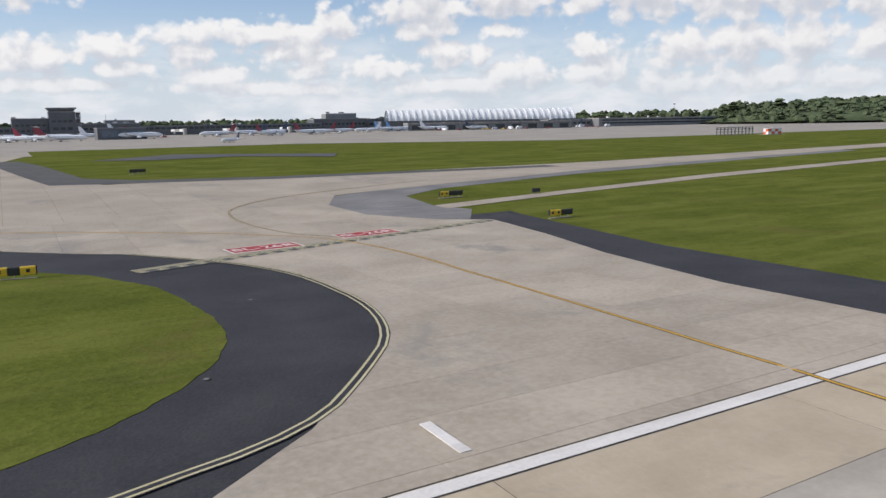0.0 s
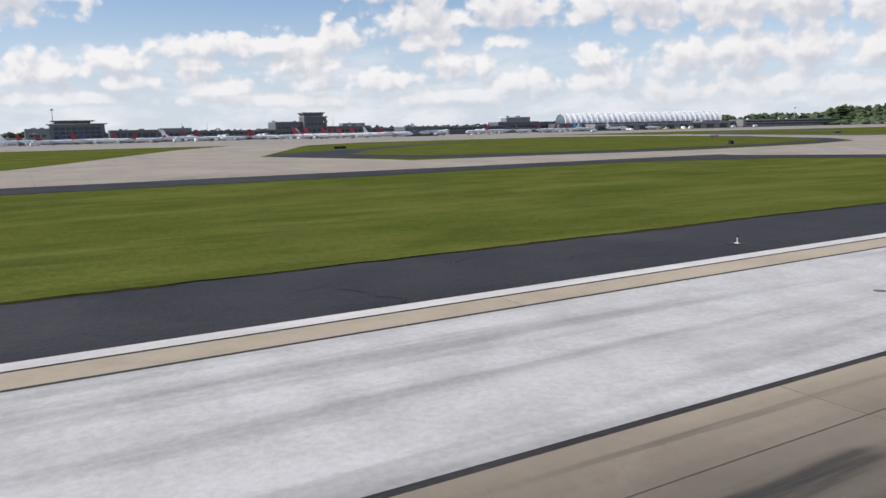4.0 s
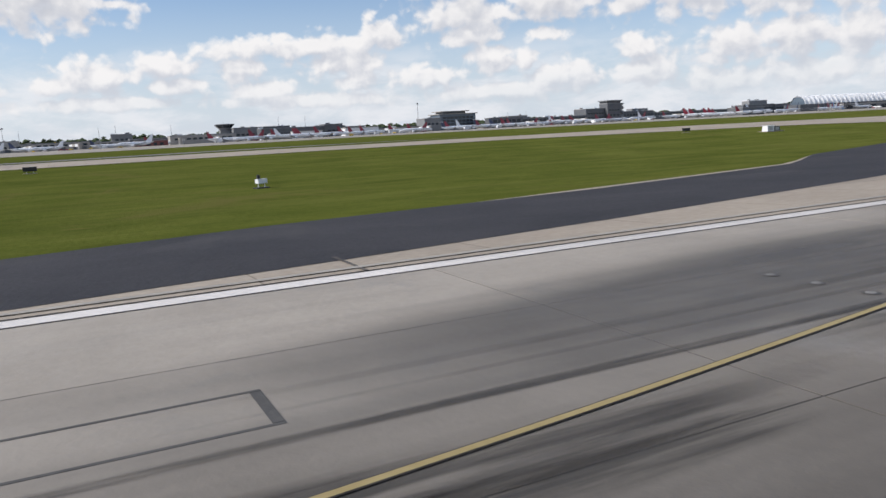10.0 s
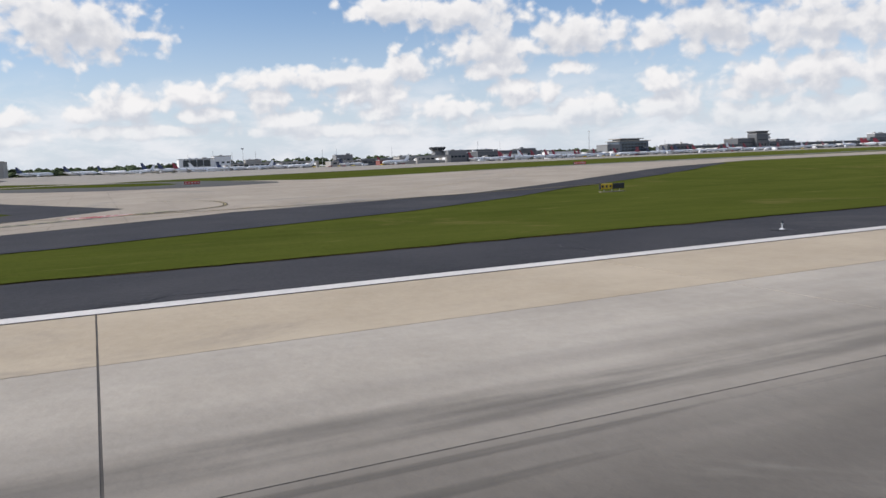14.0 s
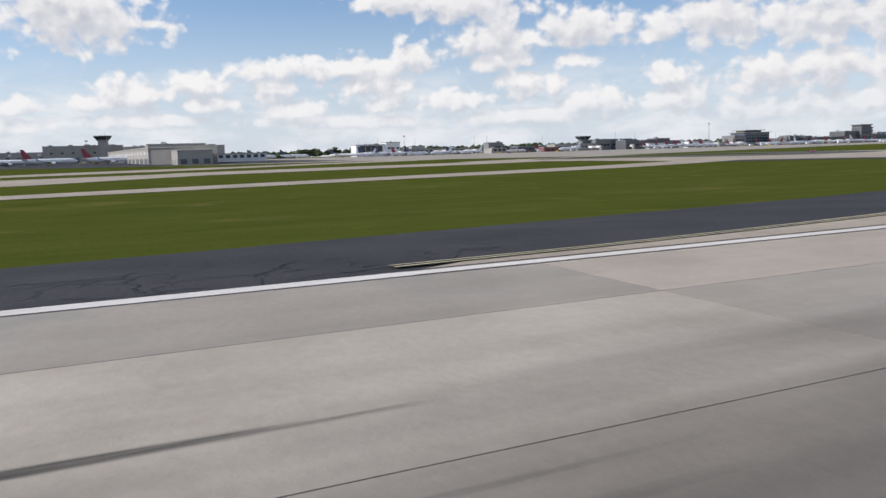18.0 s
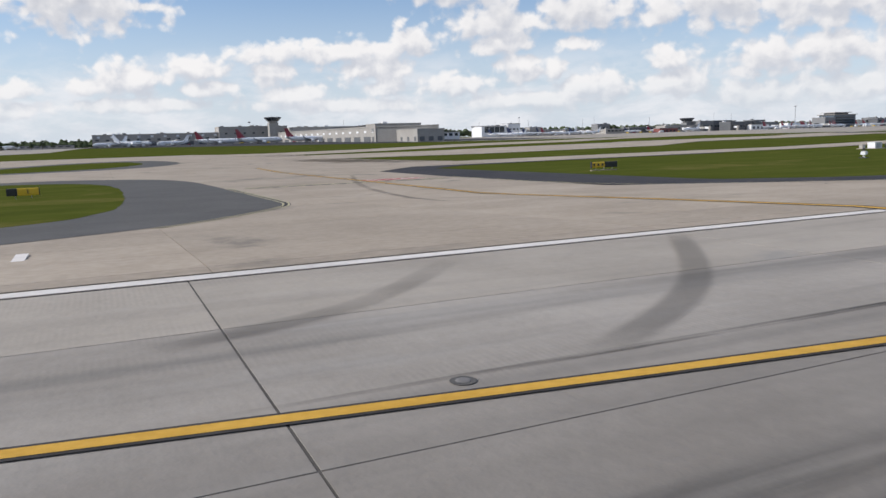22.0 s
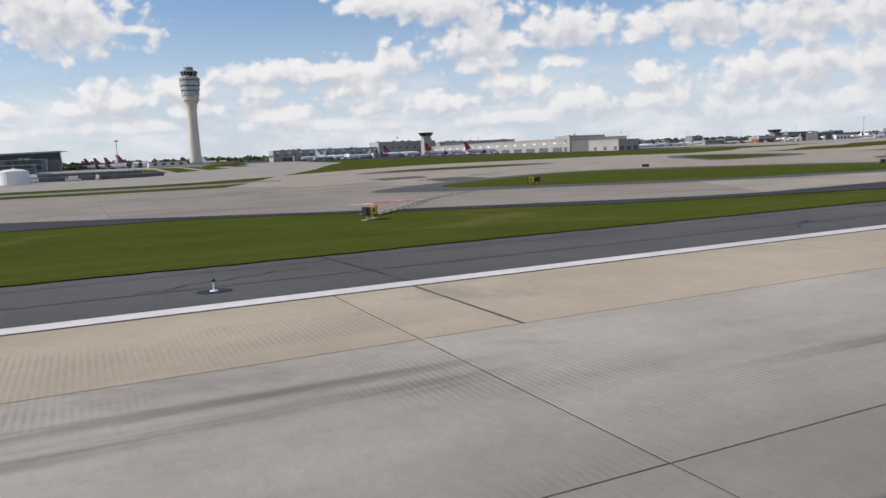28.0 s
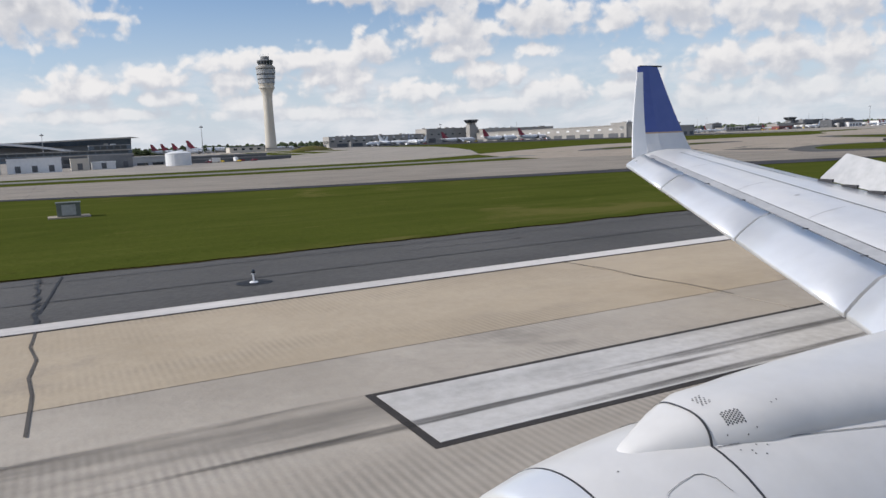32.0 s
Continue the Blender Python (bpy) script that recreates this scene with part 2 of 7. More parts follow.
    if bump:
        relief = k.add("ShaderNodeBump")
        relief.inputs["Strength"].default_value, relief.inputs["Distance"].default_value = bump, 0.05
        k.plug(relief.inputs["Height"], small)
        k.plug(bsdf.inputs["Normal"], relief.outputs[0])
    k.plug(out.inputs["Surface"], bsdf.outputs[0])
    MATS[name] = m
    return m


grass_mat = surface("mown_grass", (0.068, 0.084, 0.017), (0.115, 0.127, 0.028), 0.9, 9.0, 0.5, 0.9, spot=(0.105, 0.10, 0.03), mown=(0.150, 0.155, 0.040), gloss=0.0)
dry_mat = surface("dry_grass", (0.10, 0.115, 0.03), (0.16, 0.12, 0.06), 0.9, 7.0, 0.5, 0.7, gloss=0.0)
asphalt_mat = surface("dark_asphalt", (0.029, 0.029, 0.033), (0.056, 0.054, 0.058), 0.85, 7.0, 0.18, 0.35, spot=(0.058, 0.056, 0.058), gloss=0.1)
worn_mat = surface("grey_asphalt", (0.125, 0.12, 0.118), (0.22, 0.21, 0.202), 0.85, 9.0, 0.25, 0.25, streaks=0.35, spot=(0.2, 0.19, 0.18), gloss=0.2)
aged_mat = surface("aged_asphalt", (0.072, 0.070, 0.068), (0.112, 0.108, 0.104), 0.85, 7.0, 0.2, 0.3, spot=(0.082, 0.079, 0.076), gloss=0.1)
tan_mat = surface("tan_concrete", (0.355, 0.288, 0.205), (0.46, 0.382, 0.285), 0.85, 4.5, 0.3, 0.2, streaks=0.06, rubber=0.8, grooves=0.26, per_piece=0.16, spot=(0.32, 0.268, 0.208), gloss=0.2)
grey_mat = surface("grey_concrete", (0.305, 0.268, 0.222), (0.435, 0.388, 0.33), 0.85, 5.0, 0.3, 0.2, streaks=0.16, rubber=0.75, grooves=0.34, spot=(0.24, 0.216, 0.185), per_piece=0.12, gloss=0.2)
dark_mat = surface("rubbered_concrete", (0.172, 0.154, 0.135), (0.29, 0.264, 0.235), 0.8, 9.0, 0.3, 0.2, spread=0.75, streaks=0.5, rubber=0.85, spot=(0.16, 0.154, 0.15), per_piece=0.1, gloss=0.2)
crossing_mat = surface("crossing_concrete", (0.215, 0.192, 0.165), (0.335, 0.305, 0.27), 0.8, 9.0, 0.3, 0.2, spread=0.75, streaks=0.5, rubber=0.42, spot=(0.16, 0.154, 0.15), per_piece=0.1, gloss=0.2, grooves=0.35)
light_mat = surface("light_grey_concrete", (0.265, 0.236, 0.2), (0.355, 0.318, 0.272), 0.85, 5.0, 0.3, 0.2, streaks=0.16, rubber=0.7, grooves=0.3, spot=(0.25, 0.234, 0.213), per_piece=0.12, gloss=0.2)
pale_mat = surface("pale_tan_concrete", (0.325, 0.278, 0.228), (0.42, 0.365, 0.305), 0.85, 4.5, 0.3, 0.2, streaks=0.1, rubber=0.75, grooves=0.26, spot=(0.29, 0.255, 0.215), per_piece=0.12, gloss=0.2)
taxi_mat = surface("taxiway_concrete", (0.29, 0.243, 0.192), (0.40, 0.343, 0.275), 0.85, 12.0, 0.4, 0.2, spot=(0.235, 0.213, 0.187), joints=(7.6, 7.6), gloss=0.2)
brown_mat = surface("brown_taxiway_concrete", (0.205, 0.176, 0.142), (0.30, 0.262, 0.216), 0.85, 12.0, 0.4, 0.2, spot=(0.18, 0.157, 0.13), joints=(7.6, 7.6), gloss=0.2)
apron_mat = surface("apron_concrete", (0.25, 0.222, 0.187), (0.36, 0.322, 0.275), 0.85, 30.0, 2.0, 0.1, spot=(0.25, 0.232, 0.208), joints=(15.0, 15.0), gloss=0.2)
white_mat = surface("white_marking", (0.55, 0.515, 0.48), (0.69, 0.65, 0.61), 0.7, 3.0, 0.2, 0.15, streaks=0.28, gloss=0.2)
yellow_mat = surface("yellow_marking", (0.44, 0.245, 0.03), (0.57, 0.335, 0.055), 0.7, 3.0, 0.2, 0.1, gloss=0.2)
pale_yellow_mat = surface("faded_yellow_marking", (0.40, 0.35, 0.20), (0.50, 0.45, 0.29), 0.75, 3.0, 0.2, 0.1, gloss=0.2)
red_mat = surface("red_marking", (0.26, 0.022, 0.024), (0.34, 0.05, 0.05), 0.75, 2.0, 0.2, 0.1, gloss=0.2)
black_mat = surface("black_outline", (0.030, 0.026, 0.024), (0.055, 0.05, 0.047), 0.8, 2.0, 0.2, 0.1, gloss=0.2)
joint_mat = surface("joint_seal", (0.062, 0.056, 0.05), (0.11, 0.10, 0.09), 0.9, 2.0, 0.2, 0.1, gloss=0.2)
crack_mat = surface("tar_crack", (0.014, 0.014, 0.015), (0.022, 0.022, 0.023), 0.6, 2.0, 0.2, 0.1, gloss=0.2)
wall_mat = surface("dark_cladding", (0.075, 0.08, 0.088), (0.115, 0.118, 0.125), 0.6, 12.0, 1.5, 0.05)
stone_mat = surface("pale_precast_wall", (0.29, 0.272, 0.248), (0.37, 0.35, 0.322), 0.8, 14.0, 1.5, 0.05)
white_wall_mat = surface("white_cladding", (0.62, 0.63, 0.64), (0.74, 0.74, 0.74), 0.6, 14.0, 1.5, 0.05)
roof_mat = surface("grey_roofing", (0.20, 0.20, 0.205), (0.30, 0.30, 0.30), 0.8, 14.0, 1.5, 0.05)
steel_mat = surface("galvanised_steel", (0.32, 0.33, 0.34), (0.45, 0.45, 0.46), 0.45, 2.0, 0.3, 0.05, metal=0.6)
glass_mat = surface("dark_glass", (0.018, 0.024, 0.03), (0.035, 0.045, 0.055), 0.12, 10.0, 2.0, 0.0)
paint_mat = surface("white_aircraft_paint", (0.72, 0.73, 0.75), (0.80, 0.80, 0.81), 0.3, 3.0, 0.5, 0.0, coat=0.3)
leaf_mat = surface("leaves", (0.055, 0.074, 0.042), (0.105, 0.125, 0.07), 0.9, 6.0, 1.0, 0.3, gloss=0.0)
bark_mat = surface("bark", (0.07, 0.055, 0.04), (0.11, 0.09, 0.07), 0.9, 2.0, 0.3, 0.3)

# ---- making things ----
TOP = {}


def part(name, bm, material, parent, label="", kind="", smooth=False):
    """One bmesh as one mesh object under a thing or a part."""
    me = bpy.data.meshes.new(name)
    bm.to_mesh(me)
    bm.free()
    me.materials.append(material)
    if smooth:
        me.polygons.foreach_set("use_smooth", [len(f.vertices) <= 4 for f in me.polygons])
    ob = new(name, me)
    ob.parent = parent
    return tagged(ob, label=label, kind=kind)


def thing(name, label, category, at=(0, 0, 0), turn=0.0, group="", kind=""):
    ob = new(name)
    ob.location, ob.rotation_euler = at, (0, 0, radians(turn))
    ob.empty_display_size = 0.3
    return tagged(ob, label, category, group, kind)


def box(bm, x0, x1, y0, y1, z0, z1):
    v = [bm.verts.new(p) for p in ((x0, y0, z0), (x1, y0, z0), (x1, y1, z0), (x0, y1, z0), (x0, y0, z1), (x1, y0, z1), (x1, y1, z1), (x0, y1, z1))]
    for f in ((3, 2, 1, 0), (4, 5, 6, 7), (0, 1, 5, 4), (1, 2, 6, 5), (2, 3, 7, 6), (3, 0, 4, 7)):
        bm.faces.new([v[i] for i in f])
    return v


def prism(bm, pts, z0, z1):
    """An upright block on a ring of (x, y) points."""
    if sum(a[0] * b[1] - b[0] * a[1] for a, b in zip(pts, pts[1:] + pts[:1])) < 0:
        pts = pts[::-1]
    low = [bm.verts.new((x, y, z0)) for x, y in pts]
    high = [bm.verts.new((x, y, z1)) for x, y in pts]
    n = len(pts)
    for i in range(n):
        bm.faces.new((low[i], low[(i + 1) % n], high[(i + 1) % n], high[i]))
    bm.faces.new(high)
    bm.faces.new(low[::-1])


def lathe(bm, rings, n=20, axis="z", at=(0, 0, 0), cap=True):
    """A turned body from (height, radius) rings."""
    made = []
    for h, r in rings:
        ring = []
        for i in range(n):
            a = 2 * math.pi * i / n
            c, s = r * math.cos(a), r * math.sin(a)
            p = (c, s, h) if axis == "z" else (h, c, s) if axis == "x" else (s, h, c)
            ring.append(bm.verts.new((p[0] + at[0], p[1] + at[1], p[2] + at[2])))
        made.append(ring)
    for a, b in zip(made, made[1:]):
        for i in range(n):
            bm.faces.new((a[i], a[(i + 1) % n], b[(i + 1) % n], b[i]))
    if cap:
        bm.faces.new(made[0][::-1])
        bm.faces.new(made[-1])


def loft(bm, rings, closed=True, cap=True):
    """A skin over rings of points that have the same count."""
    made = [[bm.verts.new(p) for p in ring] for ring in rings]
    n = len(made[0])
    for a, b in zip(made, made[1:]):
        for i in range(n if closed else n - 1):
            bm.faces.new((a[i], a[(i + 1) % n], b[(i + 1) % n], b[i]))
    if cap and closed:
        bm.faces.new(made[0][::-1])
        bm.faces.new(made[-1])
    return made


# ---- the lie of the land: crowned runway, swale, rise to the terminals ----
OUT = [24, 33, 60, 95, 120, 150, 190, 260, 400, 650, 900, 9000]
WEST = [0, -0.35, -1.55, -1.9, -1.3, -0.3, 0.2, 1.4, 1.6, 1.3, 1.2, 3]
MIDDLE = [0, -0.35, -1.5, -1.9, -2.2, -2.5, -2.3, -1.5, -1, 0, 2.5, 4]
EAST = [0, -0.35, -1.7, -1.9, -2.2, -2.5, -3, -3.8, -4.6, -4.2, 2, 4]


def ease(a, b, x):
    t = min(max((x - a) / (b - a), 0), 1)
    return t * t * (3 - 2 * t)


def land(x, y):
    w, m, e = (float(np.interp(-y, OUT, zs)) for zs in (WEST, MIDDLE, EAST))
    u, v = ease(850, 1150, x), ease(1550, 1700, x)
    return (w * (1 - u) + m * u) * (1 - v) + e * v


CUT_Y = [-v for v in OUT[:-1]]
CUT_X = [850 + 30 * i for i in range(11)] + [1550 + 25 * i for i in range(7)]


def drape(bm, lift):
    """Cuts a flat bmesh along the folds of the land and lays it on it."""
    xs, ys = [v.co.x for v in bm.verts], [v.co.y for v in bm.verts]
    for cuts, axis, low, high in ((CUT_Y, 1, min(ys), max(ys)), (CUT_X, 0, min(xs), max(xs))):
        for c in cuts:
            if low < c < high:
                normal = (0, 1, 0) if axis else (1, 0, 0)
                bmesh.ops.bisect_plane(bm, geom=bm.verts[:] + bm.edges[:] + bm.faces[:], plane_co=(c if not axis else 0, c if axis else 0, 0), plane_no=normal, dist=1e-4)
    for v in bm.verts:
        v.co.z = land(v.co.x, v.co.y) + lift


def rough_ring(pts, step, jitter, seed):
    """The ring with its long sides broken up and made uneven."""
    rnd, ring = random.Random(seed), []
    for (x0, y0), (x1, y1) in zip(pts, pts[1:] + pts[:1]):
        n = max(1, min(160, int(math.hypot(x1 - x0, y1 - y0) / step)))
        for i in range(n):
            t = i / n
            ring.append((x0 + (x1 - x0) * t + rnd.uniform(-jitter, jitter) * (i > 0), y0 + (y1 - y0) * t + rnd.uniform(-jitter, jitter) * (i > 0)))
    return ring


def smooth_ring(pts, times=2):
    for _ in range(times):
        ring = []
        for (x0, y0), (x1, y1) in zip(pts, pts[1:] + pts[:1]):
            ring += [(x0 * 0.75 + x1 * 0.25, y0 * 0.75 + y1 * 0.25), (x0 * 0.25 + x1 * 0.75, y0 * 0.25 + y1 * 0.75)]
        pts = ring
    return pts


LAYER = [0]


def sheet(name, label, pts, level, material, category, jitter=0.0, step=3.0, soft=0):
    """A piece of ground on a ring of (x, y) points. level: height of its layer over the turf."""
    LAYER[0] += 1
    if soft:
        pts = smooth_ring(pts, soft)
    if jitter:
        pts = rough_ring(pts, step, jitter, LAYER[0])
    bm = bmesh.new()
    f = bm.faces.new([bm.verts.new((x, y, 0)) for x, y in pts])
    f.normal_update()
    if f.normal.z < 0:
        f.normal_flip()
    bmesh.ops.triangulate(bm, faces=bm.faces[:])
    drape(bm, level + 0.0004 * LAYER[0])
    if category == "turf":
        rim = bmesh.ops.extrude_edge_only(bm, edges=[e for e in bm.edges if e.is_boundary])
        for v in rim["geom"]:
            if isinstance(v, bmesh.types.BMVert):
                v.co.z -= 0.14
    ob = part(name, bm, material, None)
    return tagged(ob, label, category, kind="structure")


def strip(bm, line, width, lift):
    """A painted line of that width along (x, y) points, on the land."""
    sides = []
    for i, (x, y) in enumerate(line):
        x0, y0 = line[max(i - 1, 0)]
        x1, y1 = line[min(i + 1, len(line) - 1)]
        d = math.hypot(x1 - x0, y1 - y0)
        nx, ny = -(y1 - y0) / d * width / 2, (x1 - x0) / d * width / 2
        sides.append([bm.verts.new((px, py, land(px, py) + lift)) for px, py in ((x + nx, y + ny), (x - nx, y - ny))])
    for a, b in zip(sides, sides[1:]):
        f = bm.faces.new((a[0], a[1], b[1], b[0]))
        f.normal_update()
        if f.normal.z < 0:
            f.normal_flip()


def dense(line, step=4.0):
    out = []
    for (x0, y0), (x1, y1) in zip(line, line[1:]):
        n = max(1, int(math.hypot(x1 - x0, y1 - y0) / step))
        out += [(x0 + (x1 - x0) * i / n, y0 + (y1 - y0) * i / n) for i in range(n)]
    return out + [line[-1]]


def curve(line, times=3):
    """Rounds off an open line."""
    for _ in range(times):
        out = [line[0]]
        for (x0, y0), (x1, y1) in zip(line, line[1:]):
            out += [(x0 * 0.75 + x1 * 0.25, y0 * 0.75 + y1 * 0.25), (x0 * 0.25 + x1 * 0.75, y0 * 0.25 + y1 * 0.75)]
        line = out + [line[-1]]
    return line


# ---- ground ----
def ground():
    xs = [-7000, -4500, -3000, -2000, -1400, -1000, -700, -450, -250, -100, 0, 100, 200, 300, 400, 500, 600, 700, 800] + CUT_X + [1200, 1300, 1400, 1500, 1750, 1800, 1900, 2000, 2200, 2500, 3000, 4000, 5500, 8000]
    ys = [3500, 1500, 600, 200, 40] + CUT_Y + [-1300, -2000, -3200, -4800, -7500]
    xs = sorted(set(xs))
    bm = bmesh.new()
    grid = [[bm.verts.new((x, y, land(x, y) - 0.09)) for x in xs] for y in ys]
    for a, b in zip(grid, grid[1:]):
        for i in range(len(xs) - 1):
            bm.faces.new((a[i], b[i], b[i + 1], a[i + 1]))
    tagged(part("ground", bm, grass_mat, None), "mown green airfield turf, rising gently to the terminals", "ground", kind="structure")


ground()
EDGE = -22.86
ASPHALT, PAVED, TURF = -0.045, -0.018, 0.012
sheet("shoulder", "dark asphalt runway shoulder with worn edge to the turf", [(-2500, -33), (3200, -33), (3200, EDGE), (-2500, EDGE)], ASPHALT, asphalt_mat, "shoulder", 0.0)
sheet("shoulder", "dark asphalt runway shoulder along the north edge", [(-2500, 33), (3200, 33), (3200, -EDGE), (-2500, -EDGE)], ASPHALT, asphalt_mat, "shoulder")
sheet("shoulder", "aged grey asphalt runway shoulder with tar seams", [(1660, -33), (3200, -33), (3200, EDGE), (1640, EDGE), (1632, -26)], ASPHALT + 0.003, aged_mat, "shoulder")
sheet("shoulder", "dark asphalt shoulder round the turf island", [(57, EDGE), (55, -26), (50, -30), (45, -36), (40, -43), (37, -54), (37, -68), (41, -79), (49, -91), (61, -101), (66, -116), (95, -118), (120, -106), (135, -86), (142, -28), (143, EDGE)], ASPHALT, asphalt_mat, "shoulder")
sheet("shoulder", "dark asphalt shoulder beside the entry taxiway", [(16, EDGE), (14, -41), (2, -90), (8, -98), (-8, -98), (-5, -81), (-1, -57), (3, -33), (3, EDGE)], ASPHALT, asphalt_mat, "shoulder")
sheet("shoulder", "dark asphalt shoulder along the parallel taxiway", [(200, EDGE), (192, -26), (186, -29), (178, -37), (168, -56), (166, -76), (172, -94), (205, -124), (313, -127), (417, -129), (470, -126), (499, -120), (499, -111), (464, -119), (417, -117), (313, -115), (240, -115), (205, -106), (186, -90), (178, -72), (182, -50), (187, -42), (196, -36), (204, -33), (204, EDGE)], ASPHALT, asphalt_mat, "shoulder")
sheet("shoulder", "dark asphalt shoulder of the rapid exit", [(464, -119), (499, -112), (539, -89), (560, -66), (590, -46), (604, -33), (604, EDGE), (622, EDGE), (622, -33), (594, -68), (563, -90), (531, -110), (501, -121), (464, -127)], ASPHALT, asphalt_mat, "shoulder")
sheet("shoulder", "dark asphalt shoulder of the rapid exit", [(1110, EDGE), (1068, -57), (1052, -76), (1016, -103), (976, -114), (955, -126), (907, -155), (869, -178), (863, -165), (900, -140), (957, -108), (998, -77), (1034, -59), (1055, -43), (1066, -33), (1066, EDGE)], ASPHALT, asphalt_mat, "shoulder")
sheet("shoulder", "dark asphalt shoulder of the rapid exit", [(1068, -95), (1040, -98), (1022, -124), (1044, -178), (1080, -218), (1095, -208), (1056, -170), (1040, -126), (1054, -104), (1132, -71), (1166, -61), (1188, -52), (1217, -45), (1260, -38), (1290, -33), (1290, EDGE), (1180, EDGE)], ASPHALT, asphalt_mat, "shoulder")
sheet("shoulder", "dark asphalt shoulder round the turf", [(1405, EDGE), (1412, -25), (1423, -32), (1436, -61), (1436, -95), (1434, -131), (1418, -153), (1385, -156), (1330, -156), (1330, -150), (1385, -148), (1408, -144), (1419, -134), (1421, -63), (1418, -50), (1408, -37), (1395, -33), (1395, EDGE)], ASPHALT, asphalt_mat, "shoulder")
sheet("shoulder", "dark asphalt shoulder beside the parallel taxiway", [(1615, EDGE), (1612, -33), (1619, -47), (1633, -62), (1658, -62), (1682, -74), (1728, -103), (1761, -110), (1818, -130), (1842, -146), (2100, -208), (2100, -195), (1842, -134), (1818, -117), (1791, -106), (1761, -94), (1727, -83), (1710, -82), (1683, -66), (1662, -51), (1645, -38), (1660, -33), (1660, EDGE)], ASPHALT, asphalt_mat, "shoulder")
sheet("shoulder", "grey asphalt shoulder with a turf tip", [(2, -94), (8, -98), (13, -106), (14, -121), (9, -130), (-1, -134), (-62, -149), (-198, -166), (-198, -158), (-59, -141), (-14, -131), (-3, -124), (-1, -110), (-4, -103)], ASPHALT, worn_mat, "shoulder")
sheet("shoulder", "dark asphalt shoulder round the far turf", [(111, -144), (84, -170), (70, -225), (80, -285), (120, -285), (282, -210), (290, -182), (255, -143), (230, -140)], ASPHALT, asphalt_mat, "shoulder", soft=2)
sheet("turf", "mown turf between the taxiways", [(122, -149), (98, -172), (84, -222), (98, -268), (155, -270), (250, -212), (270, -182), (240, -148)], TURF, grass_mat, "turf", 0.4, soft=1)

sheet("shoulder", "grey asphalt margin of the far turf beside the entry", [(66, -285), (57, -215), (52, -181), (40, -177), (6, -168), (-68, -160), (-68, -166), (6, -175), (34, -184), (44, -196), (50, -247), (56, -285)], TURF, aged_mat, "shoulder")

sheet("service_road", "grey paved strip in the far turf", [(36, -268), (4, -300), (-44, -256), (-36, -240), (-10, -262), (20, -258)], TURF + 0.01, aged_mat, "road")

# taxiways and exits
ENTRY = [(14, EDGE), (57, EDGE), (55, -26), (50, -30), (45, -36), (40, -43), (37, -54), (37, -68), (41, -79), (49, -91), (61, -101), (66, -122), (14, -122), (13, -106), (7, -97), (0, -91), (3, -75), (12, -41)]
ENTRY_TAXIWAY = sheet("taxiway", "pale concrete entry taxiway with dark joints", ENTRY, PAVED, joint_mat, "taxiway")
EXIT = [(141, EDGE), (200, EDGE), (192, -26), (186, -29), (178, -37), (168, -56), (166, -76), (172, -94), (205, -120), (205, -127), (128, -127), (133, -100), (133, -86), (140, -28)]
EXIT_TAXIWAY = sheet("taxiway", "pale concrete exit taxiway with tyre marks", EXIT, PAVED, joint_mat, "taxiway")
sheet("taxiway", "pale concrete parallel taxiway", [(8, -131), (14, -119), (66, -117), (95, -118), (128, -114), (150, -118), (205, -122), (313, -125), (417, -127), (470, -124), (499, -118), (529, -107), (540, -176), (499, -168), (448, -153), (417, -146), (356, -151), (240, -143), (194, -138), (144, -140), (111, -147), (86, -172), (40, -176), (-4, -172), (-90, -169), (-400, -195), (-1500, -260), (-1500, -240), (-400, -178), (-198, -164), (-64, -147), (-2, -134)], PAVED, taxi_mat, "taxiway")
sheet("taxiway", "pale concrete corner between two taxiways", [(90, -121), (108, -113.5), (120, -105.5), (136, -84), (135, -112), (128, -120)], PAVED - 0.004, taxi_mat, "taxiway")
sheet("taxiway", "pale concrete link taxiway to the apron", [(270, -143), (370, -150), (345, -170), (300, -255), (250, -350), (170, -350), (246, -277), (290, -190)], PAVED, taxi_mat, "taxiway")
sheet("taxiway", "pale concrete link taxiway to the apron", [(40, -172), (54, -205), (62, -272), (50, -345), (120, -345), (77, -217), (88, -172)], PAVED, taxi_mat, "taxiway")
sheet("taxiway", "pale concrete rapid exit with broad grey wheel tracks", [(500, -120), (529, -106), (561, -86), (592, -64), (607, -46), (615, -39), (619, -32), (619, -28), (616, EDGE), (768, EDGE), (767, -39), (728, -49), (700, -56), (681, -67), (640, -79), (612, -91), (586, -104), (557, -120), (552, -140), (581, -157), (654, -178), (654, -192), (540, -180), (499, -150)], PAVED, taxi_mat, "taxiway")
sheet("shoulder", "dark asphalt shoulder between exit and runway", [(790, -23), (790, -33), (768, -39.5), (755, -43.5), (730, -47), (700, -55), (681, -67), (636, -82), (604, -99.5), (557, -119.5), (566, -107), (591, -92), (613.6, -81), (632, -69), (657, -56), (687, -40.9), (699, -37.2), (722, -32), (744, -27.7), (757, -25.6), (766, -24.3)], PAVED + 0.012, asphalt_mat, "shoulder")
sheet("taxiway", "pale concrete parallel taxiway", [(448, -153), (499, -169), (567, -178), (654, -179), (710, -182), (842, -178), (905, -152), (953, -123), (974, -212), (872, -208), (777, -212), (711, -212), (560, -204), (448, -172)], PAVED, taxi_mat, "taxiway")
